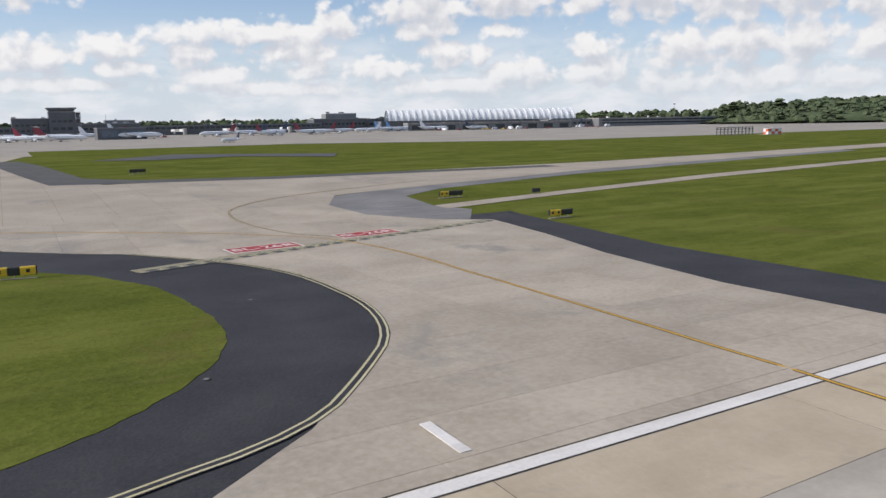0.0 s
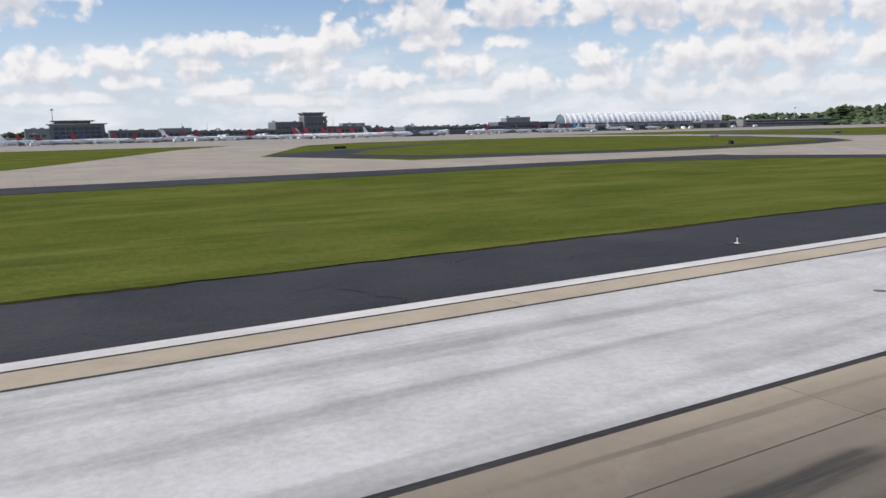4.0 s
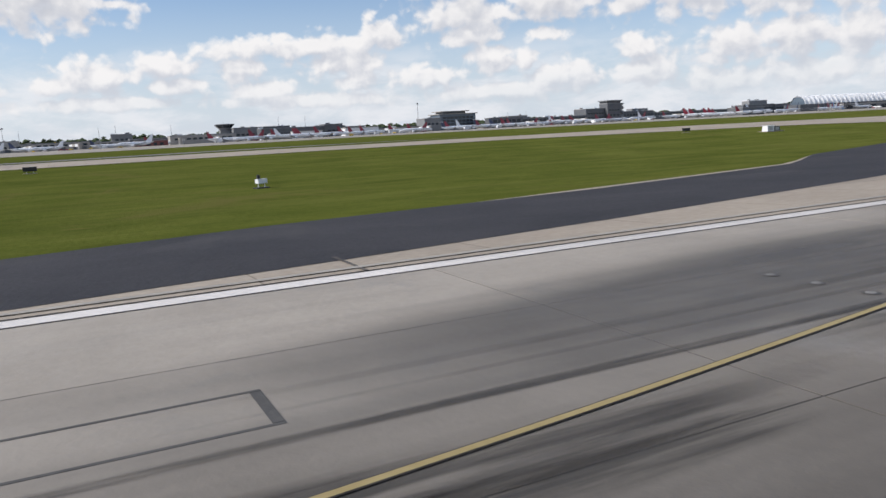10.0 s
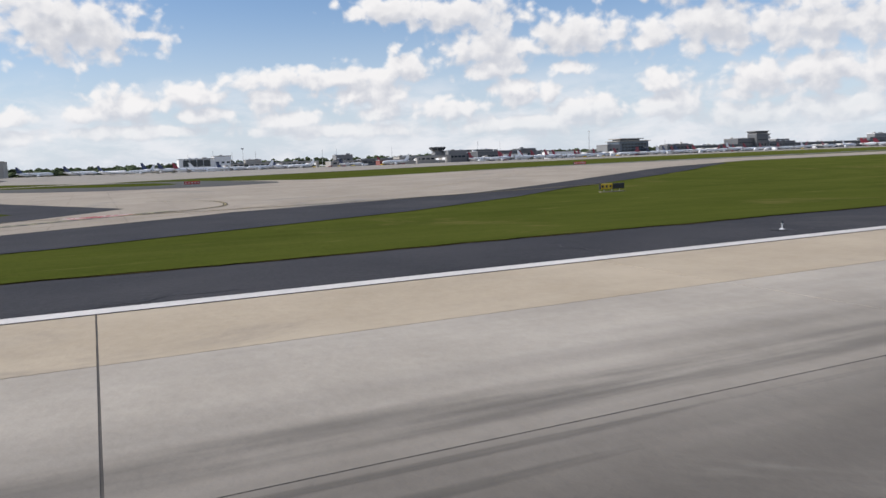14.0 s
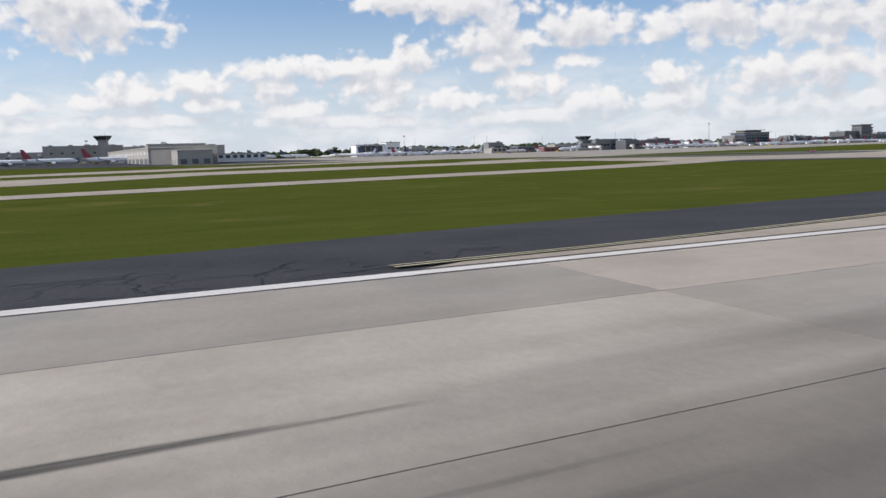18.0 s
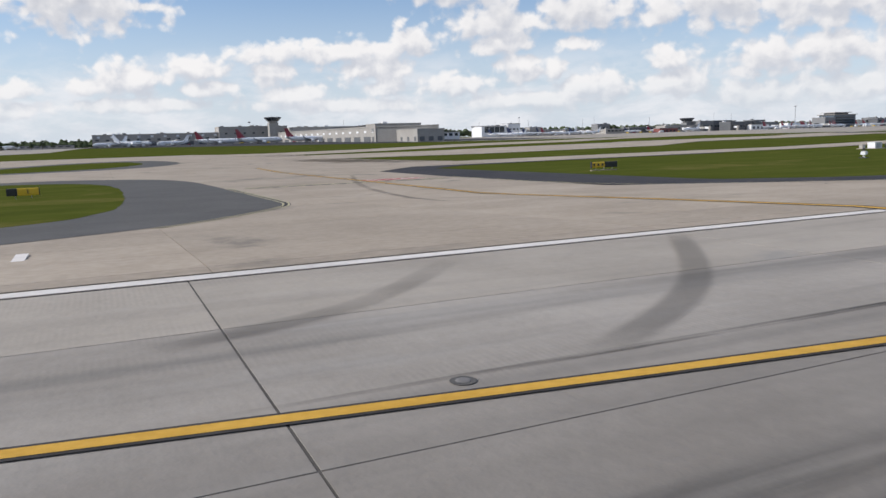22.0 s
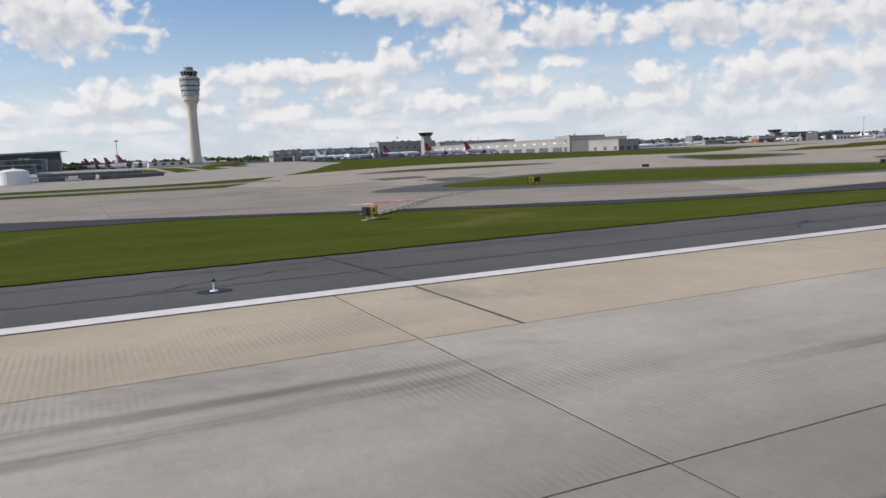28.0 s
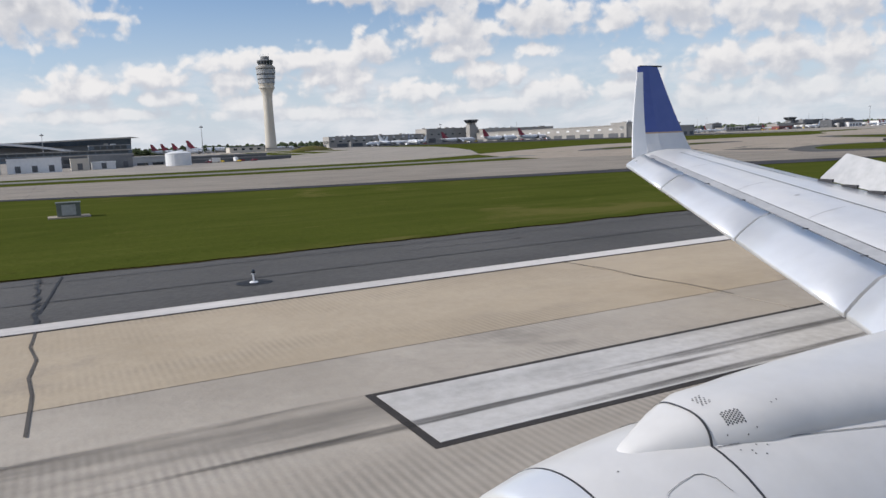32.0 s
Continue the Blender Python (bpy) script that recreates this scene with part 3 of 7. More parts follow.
sheet("taxiway", "pale concrete rapid exit with curved guide lines", [(1110, EDGE), (1090, -36), (1066, -54), (1050, -71), (1014, -98), (974, -109), (953, -121), (905, -150), (867, -172), (872, -206), (968, -206), (1006, -268), (1030, -340), (1110, -340), (1081, -216), (1046, -174), (1025, -124), (1046, -94), (1070, -91), (1132, -62), (1146, -46), (1184, -37), (1203, -32), (1259, -24), (1262, EDGE)], PAVED, taxi_mat, "taxiway")
sheet("taxiway", "narrow pale concrete taxiway", [(1440, -148), (1340, -152), (1286, -154), (1220, -168), (1130, -184), (1060, -200), (1066, -219), (1140, -203), (1225, -186), (1288, -171), (1343, -172), (1440, -166)], PAVED, taxi_mat, "taxiway")
sheet("taxiway", "far pale grey concrete taxiway between turf strips", [(1432, -221), (1405, -219), (1368, -214), (1330, -219), (1286, -226), (1237, -259), (1171, -270), (1060, -284), (1060, -325), (1163, -322), (1242, -309), (1252, -299), (1316, -282), (1366, -262), (1432, -258)], PAVED, taxi_mat, "taxiway")
sheet("taxiway", "far thin pale taxiway along the apron turf", [(1432, -272), (1406, -277), (1364, -298), (1302, -340), (1228, -366), (1150, -420), (1060, -440), (1060, -490), (1150, -468), (1190, -440), (1250, -425), (1286, -408), (1361, -346), (1411, -324), (1432, -320)], PAVED, taxi_mat, "taxiway")
CROSSING = [(1407, EDGE), (1412, -25), (1421, -31), (1434, -61), (1434, -95), (1432, -129), (1416, -151), (1398, -153), (1398, -171), (1422, -190), (1428, -216), (1412, -222), (1412, -258), (1428, -263), (1428, -275), (1412, -280), (1412, -322), (1430, -330), (1440, -345), (1640, -345), (1640, -225), (1684, -222), (1660, -150), (1640, -86), (1658, -58), (1633, -60), (1621, -45), (1617, -33), (1619, -30), (1623, -25), (1626, EDGE)]
CROSSING_TAXIWAY = sheet("taxiway", "wide pale concrete taxiway crossing", CROSSING, PAVED, joint_mat, "taxiway")
sheet("taxiway", "brown-grey concrete parallel taxiway with dark margins", [(1630, -58), (1658, -57), (1682, -69), (1697, -77), (1728, -97), (1761, -104), (1791, -113), (1818, -123), (1842, -139), (2100, -201), (2100, -330), (1850, -250), (1780, -228), (1700, -224), (1640, -215)], PAVED + 0.006, brown_mat, "taxiway")
sheet("service_road", "narrow grey service road across the turf", [(1640, -262), (1780, -266), (1850, -290), (2100, -370), (2100, -395), (1850, -318), (1780, -292), (1640, -285)], PAVED, worn_mat, "road")
sheet("service_road", "narrow pale service road across the turf", [(-1, -110), (-31, -115.5), (-80, -124), (-300, -146), (-300, -140), (-80, -119), (-31, -111.5), (-1, -105.5)], PAVED, taxi_mat, "road")
sheet("apron", "wide pale concrete apron before the terminals", [(-3000, -330), (-190, -312), (-76, -390), (50, -390), (50, -330), (120, -300), (204, -310), (275, -330), (383, -350), (556, -420), (717, -370), (812, -330), (917, -300), (1030, -330), (1085, -480), (1240, -604), (1400, -764), (1490, -880), (1510, -650), (1600, -420), (1640, -340), (1700, -335), (1800, -345), (2600, -500), (2600, -1600), (-3000, -1600)], PAVED, apron_mat, "apron")
sheet("apron", "dark asphalt apron before the hangars", [(1090, -560), (1240, -600), (1400, -760), (1500, -900), (1500, -1040), (1180, -1040), (1090, -700)], PAVED + 0.02, asphalt_mat, "apron")

# islands in the paved crossing
for name, ring_d, ring_g in (
        ("rounded", [(1486, -36.2), (1480.2, -39.6), (1475.2, -43.3), (1471.6, -47.6), (1467.6, -54.5), (1464.1, -61.6), (1463.9, -67), (1464, -93), (1464.5, -130), (1473, -150), (1490, -158), (1512, -150), (1528, -130), (1528, -62), (1519, -42), (1512, -34), (1502, -32), (1495, -34)], [(1475, -132), (1475, -72), (1479, -60), (1484, -53), (1492, -46), (1503, -43), (1512, -50), (1517, -64), (1517, -120), (1509, -144), (1493, -149)]),
        ("wedge-shaped", [(1558, -59), (1560, -63), (1573, -64), (1616, -77), (1636, -80), (1680, -112), (1675, -128), (1642, -158), (1602, -178), (1571, -160), (1559, -140)], [(1571, -132), (1571, -76), (1591, -75), (1616, -84), (1636, -88), (1670, -120), (1642, -150), (1602, -170), (1580, -150)]),
        ("small far", [(1466, -203), (1497, -197), (1530, -192), (1520, -208), (1500, -250), (1467, -278), (1452, -235)], [(1475, -210), (1497, -203), (1518, -199), (1512, -212), (1495, -245), (1471, -265), (1463, -235)]),
        ("small far", [(1540, -250), (1587, -240), (1636, -275), (1600, -295)], [(1556, -252), (1587, -247), (1620, -275), (1600, -286)]),
        ("low dark", [(974, -206), (1000, -200), (1046, -230), (1090, -330), (1030, -330)], [(1000, -235), (1020, -235), (1070, -320), (1035, -320)])):
    sheet("island_shoulder", "dark asphalt margin of a %s turf island" % name, ring_d, TURF, aged_mat, "shoulder", soft=2)
    sheet("turf", "%s mown turf island between taxiways" % name, ring_g, TURF + 0.008, grass_mat, "turf", 0.12, 0.8, soft=2)
sheet("turf", "rounded mown turf island beside the runway", [(61, -33), (57, -35.5), (53.5, -39), (50.8, -43), (49, -47.5), (48.2, -52), (48, -56), (48.4, -63), (49.4, -70), (54, -80), (61, -88), (73, -100), (100, -101), (116, -92), (123, -83), (128, -63), (129, -42), (129, -32.3)], ASPHALT + 0.012, grass_mat, "turf", 0.1, 0.7)
sheet("shoulder", "grey asphalt band at the far turf", [(930, -215), (880, -214), (720, -230), (640, -222), (720, -222), (880, -207)], TURF, worn_mat, "shoulder")

# ---- runway ----
JOINTS = [198.9, 375.8, 406.0, 481.0, 556.0, 832.2, 1029.4, 1059.9, 1181.1, 1211.3, 1319.8, 1428.4, 1475.6, 1523.5, 1604.6, 1699.0, 1714.5, 1745.7, 1776.7, 1807.2]
LANES = [-22.86, -16.43, -9.6, -2.8]


def cuts():
    xs = [JOINTS[0] - 15.24 * i for i in range(18, 0, -1)]
    for a, b in zip(JOINTS, JOINTS[1:]):
        n = max(1, round((b - a) / 15.24))
        xs += [a + (b - a) * i / n for i in range(n)]
    return xs + [JOINTS[-1] + 15.24 * i for i in range(0, 9)]


def paving(lane, x):
    """Which concrete lies in a lane at x."""
    if 600 < x < 800:
        return dark_mat if 640 < x < 728 else light_mat
    if lane and 200 < x < 456:
        return tan_mat
    if lane == 0 and 1257 < x < 1289:
        return light_mat
    if lane == 0 and 1165 < x < 1257:
        return pale_mat
    if 1100 < x < 1262:
        return (light_mat, dark_mat)[lane > 0 and 1120 < x < 1228]
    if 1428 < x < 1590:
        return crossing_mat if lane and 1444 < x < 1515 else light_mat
    return tan_mat if lane == 0 else grey_mat


def slab_mesh(length, width):
    """A cast bay with eased edges, its top at z = 0."""
    bm, e = bmesh.new(), 0.003
    rings = [[(-length / 2 + i, -width / 2 + i, z), (length / 2 - i, -width / 2 + i, z), (length / 2 - i, width / 2 - i, z), (-length / 2 + i, width / 2 - i, z)] for i, z in ((0, -0.2), (0, -e), (e, 0))]
    loft(bm, rings)
    me = bpy.data.meshes.new("slab")
    bm.to_mesh(me)
    bm.free()
    return me


def runway():
    base = bmesh.new()
    box(base, -2500, 3200, EDGE + 0.02, -EDGE, -0.6, -0.008)
    deck = tagged(part("runway", base, joint_mat, None), "long grooved concrete runway in cast bays, tan edge lane", "runway", kind="structure")
    xs = cuts()
    meshes = {}
    rest = {}
    for lane in range(3):
        width = LANES[lane + 1] - LANES[lane] - 0.034
        mid = (LANES[lane + 1] + LANES[lane]) / 2
        for a, b in zip(xs, xs[1:]):
            material = paving(lane, (a + b) / 2)
            if lane < 2:
                key = (lane, material.name)
                if key not in meshes:
                    meshes[key] = slab_mesh(15.24 - 0.042, width)
                    meshes[key].materials.append(material)
                slab = new("slab", meshes[key])
                slab.location, slab.scale = ((a + b) / 2, mid, 0), ((b - a) / 15.24, 1, 1)
                slab.parent = deck
            else:
                bm = rest.setdefault(material.name, bmesh.new())
                box(bm, a + 0.018, b - 0.018, LANES[2] + 0.018, 22.8, -0.2, 0)
    for key, bm in rest.items():
        part("middle_bays", bm, MATS[key], deck, "rubber-blackened middle bays", kind="stuff")
    ends = bmesh.new()
    for a, b in ((-2500, xs[0]), (xs[-1], 3200)):
        box(ends, a, b, EDGE, -EDGE, -0.2, 0)
    part("end_bays", ends, tan_mat, deck, kind="stuff")


runway()

# ---- runway and taxiway markings ----
ON, OFF = 0.008, 0.022      # lift of paint over the runway and over the taxiways


def paint(name, label, lines, width, material, lift, category="marking", dashes=None):
    """Painted lines, all of one kind. dashes: (length, gap)."""
    bm = bmesh.new()
    for line in lines:
        line = dense(line, 6.0 if not dashes else 0.5)
        if dashes:
            run, start, pieces, piece = 0.0, True, [], [line[0]]
            for a, b in zip(line, line[1:]):
                run += math.hypot(b[0] - a[0], b[1] - a[1])
                if start:
                    piece.append(b)
                if run >= dashes[0 if start else 1]:
                    if start and len(piece) > 1:
                        pieces.append(piece)
                    start, run, piece = not start, 0.0, [b]
            for piece in pieces:
                strip(bm, [piece[0], piece[-1]], width, lift)
        else:
            strip(bm, line, width, lift)
    return tagged(part(name, bm, material, None), label, category, kind="structure")


def beside(line, off):
    """The line shifted sideways."""
    out = []
    for i, (x, y) in enumerate(line):
        x0, y0 = line[max(i - 1, 0)]
        x1, y1 = line[min(i + 1, len(line) - 1)]
        d = math.hypot(x1 - x0, y1 - y0)
        out.append((x - (y1 - y0) / d * off, y + (x1 - x0) / d * off))
    return out


paint("edge_line", "white painted runway edge line", [[(-2500, -22.42), (648, -22.42)], [(724, -22.42), (1165, -22.42)], [(1262, -22.42), (1407, -22.42)], [(1626, -22.42), (3200, -22.42)]], 0.74, white_mat, ON)
paint("edge_line", "thin white runway edge line between black outlines", [[(1165, -22.42), (1262, -22.42)], [(1407, -22.42), (1626, -22.42)]], 0.6, white_mat, ON)
paint("edge_outline", "thin black outline of the runway edge line", [[(-2500, -21.98), (3200, -21.98)], [(14, -22.95), (57, -22.95)], [(141, -22.95), (200, -22.95)], [(616, -22.95), (768, -22.95)], [(1105, -22.95), (1262, -22.95)], [(1407, -22.95), (1626, -22.95)]], 0.11, black_mat, ON)


used_bar_mat = surface("rubbed_white_marking", (0.43, 0.41, 0.385), (0.60, 0.58, 0.555), 0.75, 2.0, 0.2, 0.1, streaks=0.5, gloss=0.2)
worn_bar_mat = surface("worn_white_marking", (0.27, 0.246, 0.212), (0.37, 0.34, 0.30), 0.75, 2.0, 0.2, 0.1, gloss=0.2)
paint("worn_edge_line", "worn grey stretch of the runway edge line", [[(648, -22.42), (724, -22.42)]], 0.6, worn_bar_mat, ON)


def zone_bar(x0, y0, y1):
    """A white touchdown bar 23 m long in its black outline."""
    bar = thing("touchdown_bar", "white painted touchdown bar with tyre streaks and black outline", "marking", (x0 + 11.4, (y0 + y1) / 2, 0), group="touchdown bars", kind="structure")
    half = (y1 - y0) / 2
    for name, material, out, z in (("outline", joint_mat if x0 < 200 else black_mat, 0.07 if x0 < 200 else 0.13, 0.006), ("bar", worn_bar_mat if x0 < 200 else used_bar_mat, 0.0, 0.011)):
        bm = bmesh.new()
        box(bm, -11.43 - out, 11.43 + out, -half - out, half + out, 0.0, z)
        part(name, bm, material, bar)


for x0, bars in ((161.7, ((-20.5, -18.9), (-17.4, -15.7), (-14.2, -12.4))), (457.0, ((-16.95, -15.85), (-14.55, -13.15))), (609.6, ((-17.0, -15.85), (-14.65, -13.2))), (914.4, ((-14.3, -12.5),)), (1808.7, ((-14.2, -12.2),))):
    for y0, y1 in bars:
        zone_bar(x0, y0, y1)
gone = thing("removed_touchdown_bar", "dark outline left by a removed touchdown bar", "marking", (773.8, -13.7, 0), kind="structure")
for x0, x1, y0, y1 in ((-11.7, 11.7, -0.82, -0.74), (-11.7, 11.7, 0.74, 0.82), (-11.7, -11.52, -0.72, 0.72)):
    bm = bmesh.new()
    box(bm, x0, x1, y0, y1, 0, 0.007)
    part("outline", bm, aged_mat, gone)
aim = thing("aiming_point_bar", "broad white aiming point block with tyre streaks", "marking", (329.0, -16.0, 0), kind="structure")
for name, material, out, z in (("outline", black_mat, 0.2, 0.006), ("block", used_bar_mat, 0.0, 0.011)):
    bm = bmesh.new()
    box(bm, -22.9 - out, 22.9 + out, -4.3 - out, 4.3 + out, 0, z)
    part(name, bm, material, aim)

# land-and-hold-short lines across the runway
hold = thing("hold_short_patch", "black patch with yellow hold-short lines across the runway", "marking", (124.75, 0, 0), kind="structure")
bm = bmesh.new()
box(bm, -1.15, 1.15, -23.0, 22.7, 0, 0.0135)
part("black_patch", bm, black_mat, hold)
for i, x in enumerate((0.85, 0.32, -0.22, -0.75)):
    bm = bmesh.new()
    for j in range(1 if i < 2 else 25):
        y0, y1 = (-22.2, 22.2) if i < 2 else (-22.2 + j * 1.8, -22.2 + j * 1.8 + 0.9)
        box(bm, x - 0.13, x + 0.13, y0, y1, 0.004, 0.017)
    part("yellow_line", bm, yellow_mat, hold)

dull_yellow_mat = surface("dull_yellow_marking", (0.29, 0.225, 0.10), (0.37, 0.295, 0.145), 0.75, 3.0, 0.2, 0.1, gloss=0.2)
GUIDES = [
    curve([(28, -10), (28, -24), (26, -40), (23, -67), (25, -86), (31, -96), (44, -106), (64, -118), (90, -128)]),
    curve([(24.5, -88), (30, -98), (32, -112), (29, -125), (14, -136), (-20, -146)]),
    curve([(171.5, -18), (167.6, -23.1), (160, -35), (154, -52), (152.7, -68), (148, -90), (130, -112), (100, -128)]),
    curve([(800, -6.5), (762, -10.5), (753.8, -11.6), (735, -14.4), (712, -18.8), (692.9, -22.8), (688.4, -24.4), (674.3, -30), (640, -50), (590, -82), (540, -112)]),
    curve([(1230, -8.6), (1213.8, -12.0), (1190.6, -15.9), (1178, -18.6), (1170.8, -20.6), (1150, -30), (1130, -41), (1060, -74), (1000, -112), (930, -165)]),
    curve([(1445, -7.5), (1467, -10), (1485, -12.6), (1507, -16), (1525, -20), (1546, -24.3), (1570, -33), (1600, -50)]),
    curve([(1664, -103), (1679, -105), (1689.6, -114), (1694, -128), (1691, -143), (1672, -156)])]
BOLD = [[(1448.4, -6), (1448.2, -24), (1446, -100), (1444.6, -176)], [(1544.9, -6), (1544.9, -24), (1545, -95), (1543.3, -160)]]
for line, width, material in [(g, (0.22, 0.2, 0.2, 0.13, 0.14, 0.28, 0.2)[i], (yellow_mat, dull_yellow_mat, yellow_mat, dull_yellow_mat, dull_yellow_mat, yellow_mat, dull_yellow_mat)[i]) for i, g in enumerate(GUIDES)] + [(b, 0.46, yellow_mat) for b in BOLD]:
    paint("guide_outline", "black border of a yellow taxi guide line", [line], width + (0.5 if width > 0.4 else 0.06 if width < 0.16 else 0.16), black_mat, OFF)
    paint("guide_line", "yellow painted taxi guide line with black border", [line], width, material, OFF + 0.005)

for line in ([(1060, -107), (1040, -106), (1006, -103.5), (979, -107), (945, -112)], [(1036, -106), (1024, -104.5), (1013, -111.7), (1010.3, -122), (1011.5, -134), (1021, -142)]):
    line = curve(line, 3)
    paint("guide_outline", "black border of a worn taxi guide line", [line], 0.75, black_mat, OFF)
    paint("guide_line", "worn taxi guide line with black border", [line], 0.28, dull_yellow_mat, OFF + 0.005)

# double edge lines where the dark shoulders meet the concrete
for line in ([(69, -23.5), (59, -27.5), (50, -30), (45, -36), (40, -43), (37, -54), (37, -68), (41, -79), (49, -91)], [(198, -24), (192, -26), (186, -29), (178, -37), (168.5, -50), (167, -64), (168, -76), (174, -94)], [(615.9, -23.2), (617.8, -25.2), (619.4, -28.5), (619.2, -33), (612, -41), (600, -54)], [(1262, -24), (1250, -24.6), (1203, -31)], [(1409, -24.2), (1421, -30), (1434, -61), (1434, -95)], [(1475.0, -43.0), (1471.4, -47.4), (1467.2, -54.3), (1463.8, -61.4), (1463.6, -67), (1463.8, -93)], [(1680, -23.6), (1625, -24.4), (1619, -29), (1618, -33), (1622, -45), (1633, -60)], [(144, -26), (141, -43), (137.5, -75), (131, -90)]):
    line = curve(line, 2)
    paint("double_line_outline", "black ground of a double yellow edge line", [line], 0.72, asphalt_mat, OFF)
    paint("double_line", "faded double yellow taxiway edge line", [beside(line, 0.22), beside(line, -0.22)], 0.15, pale_yellow_mat, OFF + 0.005)

paint("worn_edge_line", "worn pale edge line at the rapid exit", [dense([(768, -23.6), (720, -23.8), (650, -23.9)], 4.0)], 0.3, worn_bar_mat, OFF)

# runway holding positions
for line in ([(50, -79), (26, -85), (1, -91)], [(172, -87), (161, -98), (151, -103.5), (142.6, -100.6), (128.6, -92.8)], [(1556, -97), (1543, -95), (1530, -94)], [(1696.5, -69.7), (1690.9, -76.1), (1680.4, -90.7), (1668.6, -102.5)], [(1040, -96), (1020, -110)], [(1462, -92), (1436, -92)]):
    paint("holding_ground", "dark ground of a runway holding position", [beside(line, -0.3)], 2.5, aged_mat, OFF - 0.005)
    for off in (0.0, 0.6):
        paint("holding_line", "faded yellow runway holding line", [beside(line, off)], 0.28, pale_yellow_mat, OFF)
    for off in (-0.6, -1.2):
        paint("holding_dashes", "faded yellow dashed runway holding line", [beside(line, off)], 0.28, pale_yellow_mat, OFF, dashes=(0.9, 0.9))


def lettered(text, size, material, parent, at, turn=180.0, flat=True, name="lettering"):
    """Words in the built-in face as a mesh."""
    data = bpy.data.curves.new(name, "FONT")
    data.body, data.size, data.align_x, data.align_y, data.extrude = text, size, "CENTER", "CENTER", 0.004
    data.resolution_u = 2
    stand = new(name, data)
    bpy.context.view_layer.update()
    me = bpy.data.meshes.new_from_object(stand)
    bpy.data.objects.remove(stand)
    bpy.data.curves.remove(data)
    me.materials.clear()
    me.materials.append(material)
    ob = new(name, me)
    ob.parent = parent
    ob.location = at
    ob.rotation_euler = (0, 0, radians(turn)) if flat else (radians(90), 0, radians(turn))
    return ob


def painted_sign(x, y, turn, wide=8.0, deep=3.4):
    """The red runway designation painted before a holding line, read from the taxiway."""
    m = thing("painted_hold_sign", "red painted ground marking with white runway designation", "marking", (x, y, land(x, y) + OFF - 0.02), turn, group="painted hold signs", kind="structure")
    bm = bmesh.new()
    box(bm, -wide / 2 - 0.2, wide / 2 + 0.2, -deep / 2 - 0.2, deep / 2 + 0.2, 0, 0.022)
    part("border", bm, white_mat, m)
    bm = bmesh.new()
    box(bm, -wide / 2, wide / 2, -deep / 2, deep / 2, 0.01, 0.027)
    part("red_field", bm, red_mat, m)
    lettered("8L-26R", 2.6, white_mat, m, (0, 0, 0.032))
    # the swale falls outward
    m.rotation_euler[0] = math.atan2(land(x, y + 3) - land(x, y - 3), 6.0)


for x, y, turn in ((20.5, -89.3, 4), (35, -86, 4), (150, -106, -20), (137, -101.5, 25), (167.5, -98.5, -40), (1549.5, -99, 8), (1535, -98, 8), (1687.5, -87.5, 25), (1028.5, -105.5, 20), (1442, -96, 0)):
    painted_sign(x, y, turn)
bm = bmesh.new()
box(bm, 45.8, 46.3, -27.6, -24.4, -0.02, 0.03)
box(bm, 876.6, 880.0, -17.3, -16.7, 0.0, 0.012)
box(bm, 169.2, 169.8, -24.4, -23.4, -0.02, 0.03)
box(bm, 1479.9, 1480.3, -32.4, -30.0, -0.4, land(1480, -31) + 0.035)
box(bm, 1590.0, 1591.2, -29.8, -29.2, -0.4, land(1590, -29.5) + 0.03)
box(bm, 1590.2, 1591.0, -33.5, -32.9, -0.4, land(1590, -33.2) + 0.03)
box(bm, 687.9, 688.45, -22.1, -20.7, 0.0, 0.012)
tagged(part("paint_patch", bm, white_mat, None), "short white painted bar beside the runway edge", "marking", kind="structure")

bm = bmesh.new()
strip(bm, dense([(125.2, -23.1), (125.0, -28.6)], 2.0), 2.2, -0.024)
tagged(part("asphalt_patch", bm, crack_mat, None), "dark sealed patch in the asphalt shoulder", "patch", kind="structure")

# ---- tyre marks, cracks and seals ----
def film_of_rubber(name, strength, colour, grain=(0.16, 5.0, 0.0), low=0.3):
    """A thin film of tyre rubber that thins out to its rims, worn through in streaks so that the concrete shows."""
    m = surface(name, colour, tuple(c * 1.4 for c in colour), 0.8, 1.5, 0.2, 0.0, gloss=0.2)
    k = Nodes(m.node_tree, keep=True)
    bsdf = [n for n in k.tree.nodes if n.type == "BSDF_PRINCIPLED"][0]
    at = k.vec("MULTIPLY", k.add("ShaderNodeNewGeometry").outputs["Position"], (1 / FIT, 1 / FIT, 1 / FIT))
    worn = k.noise(k.vec("MULTIPLY", at, grain), 1.0, 4.0, 0.6, 0.2)
    rim = k.add("ShaderNodeAttribute")
    rim.attribute_name = "cover"
    k.plug(bsdf.inputs["Alpha"], k.math("MULTIPLY", k.math("MULTIPLY", k.ramp(worn, low, 0.7), strength), k.ramp(rim.outputs["Fac"], 0.0, 1.0)))
    return m


def film_mesh():
    bm = bmesh.new()
    bm.verts.layers.float.new("cover")
    return bm


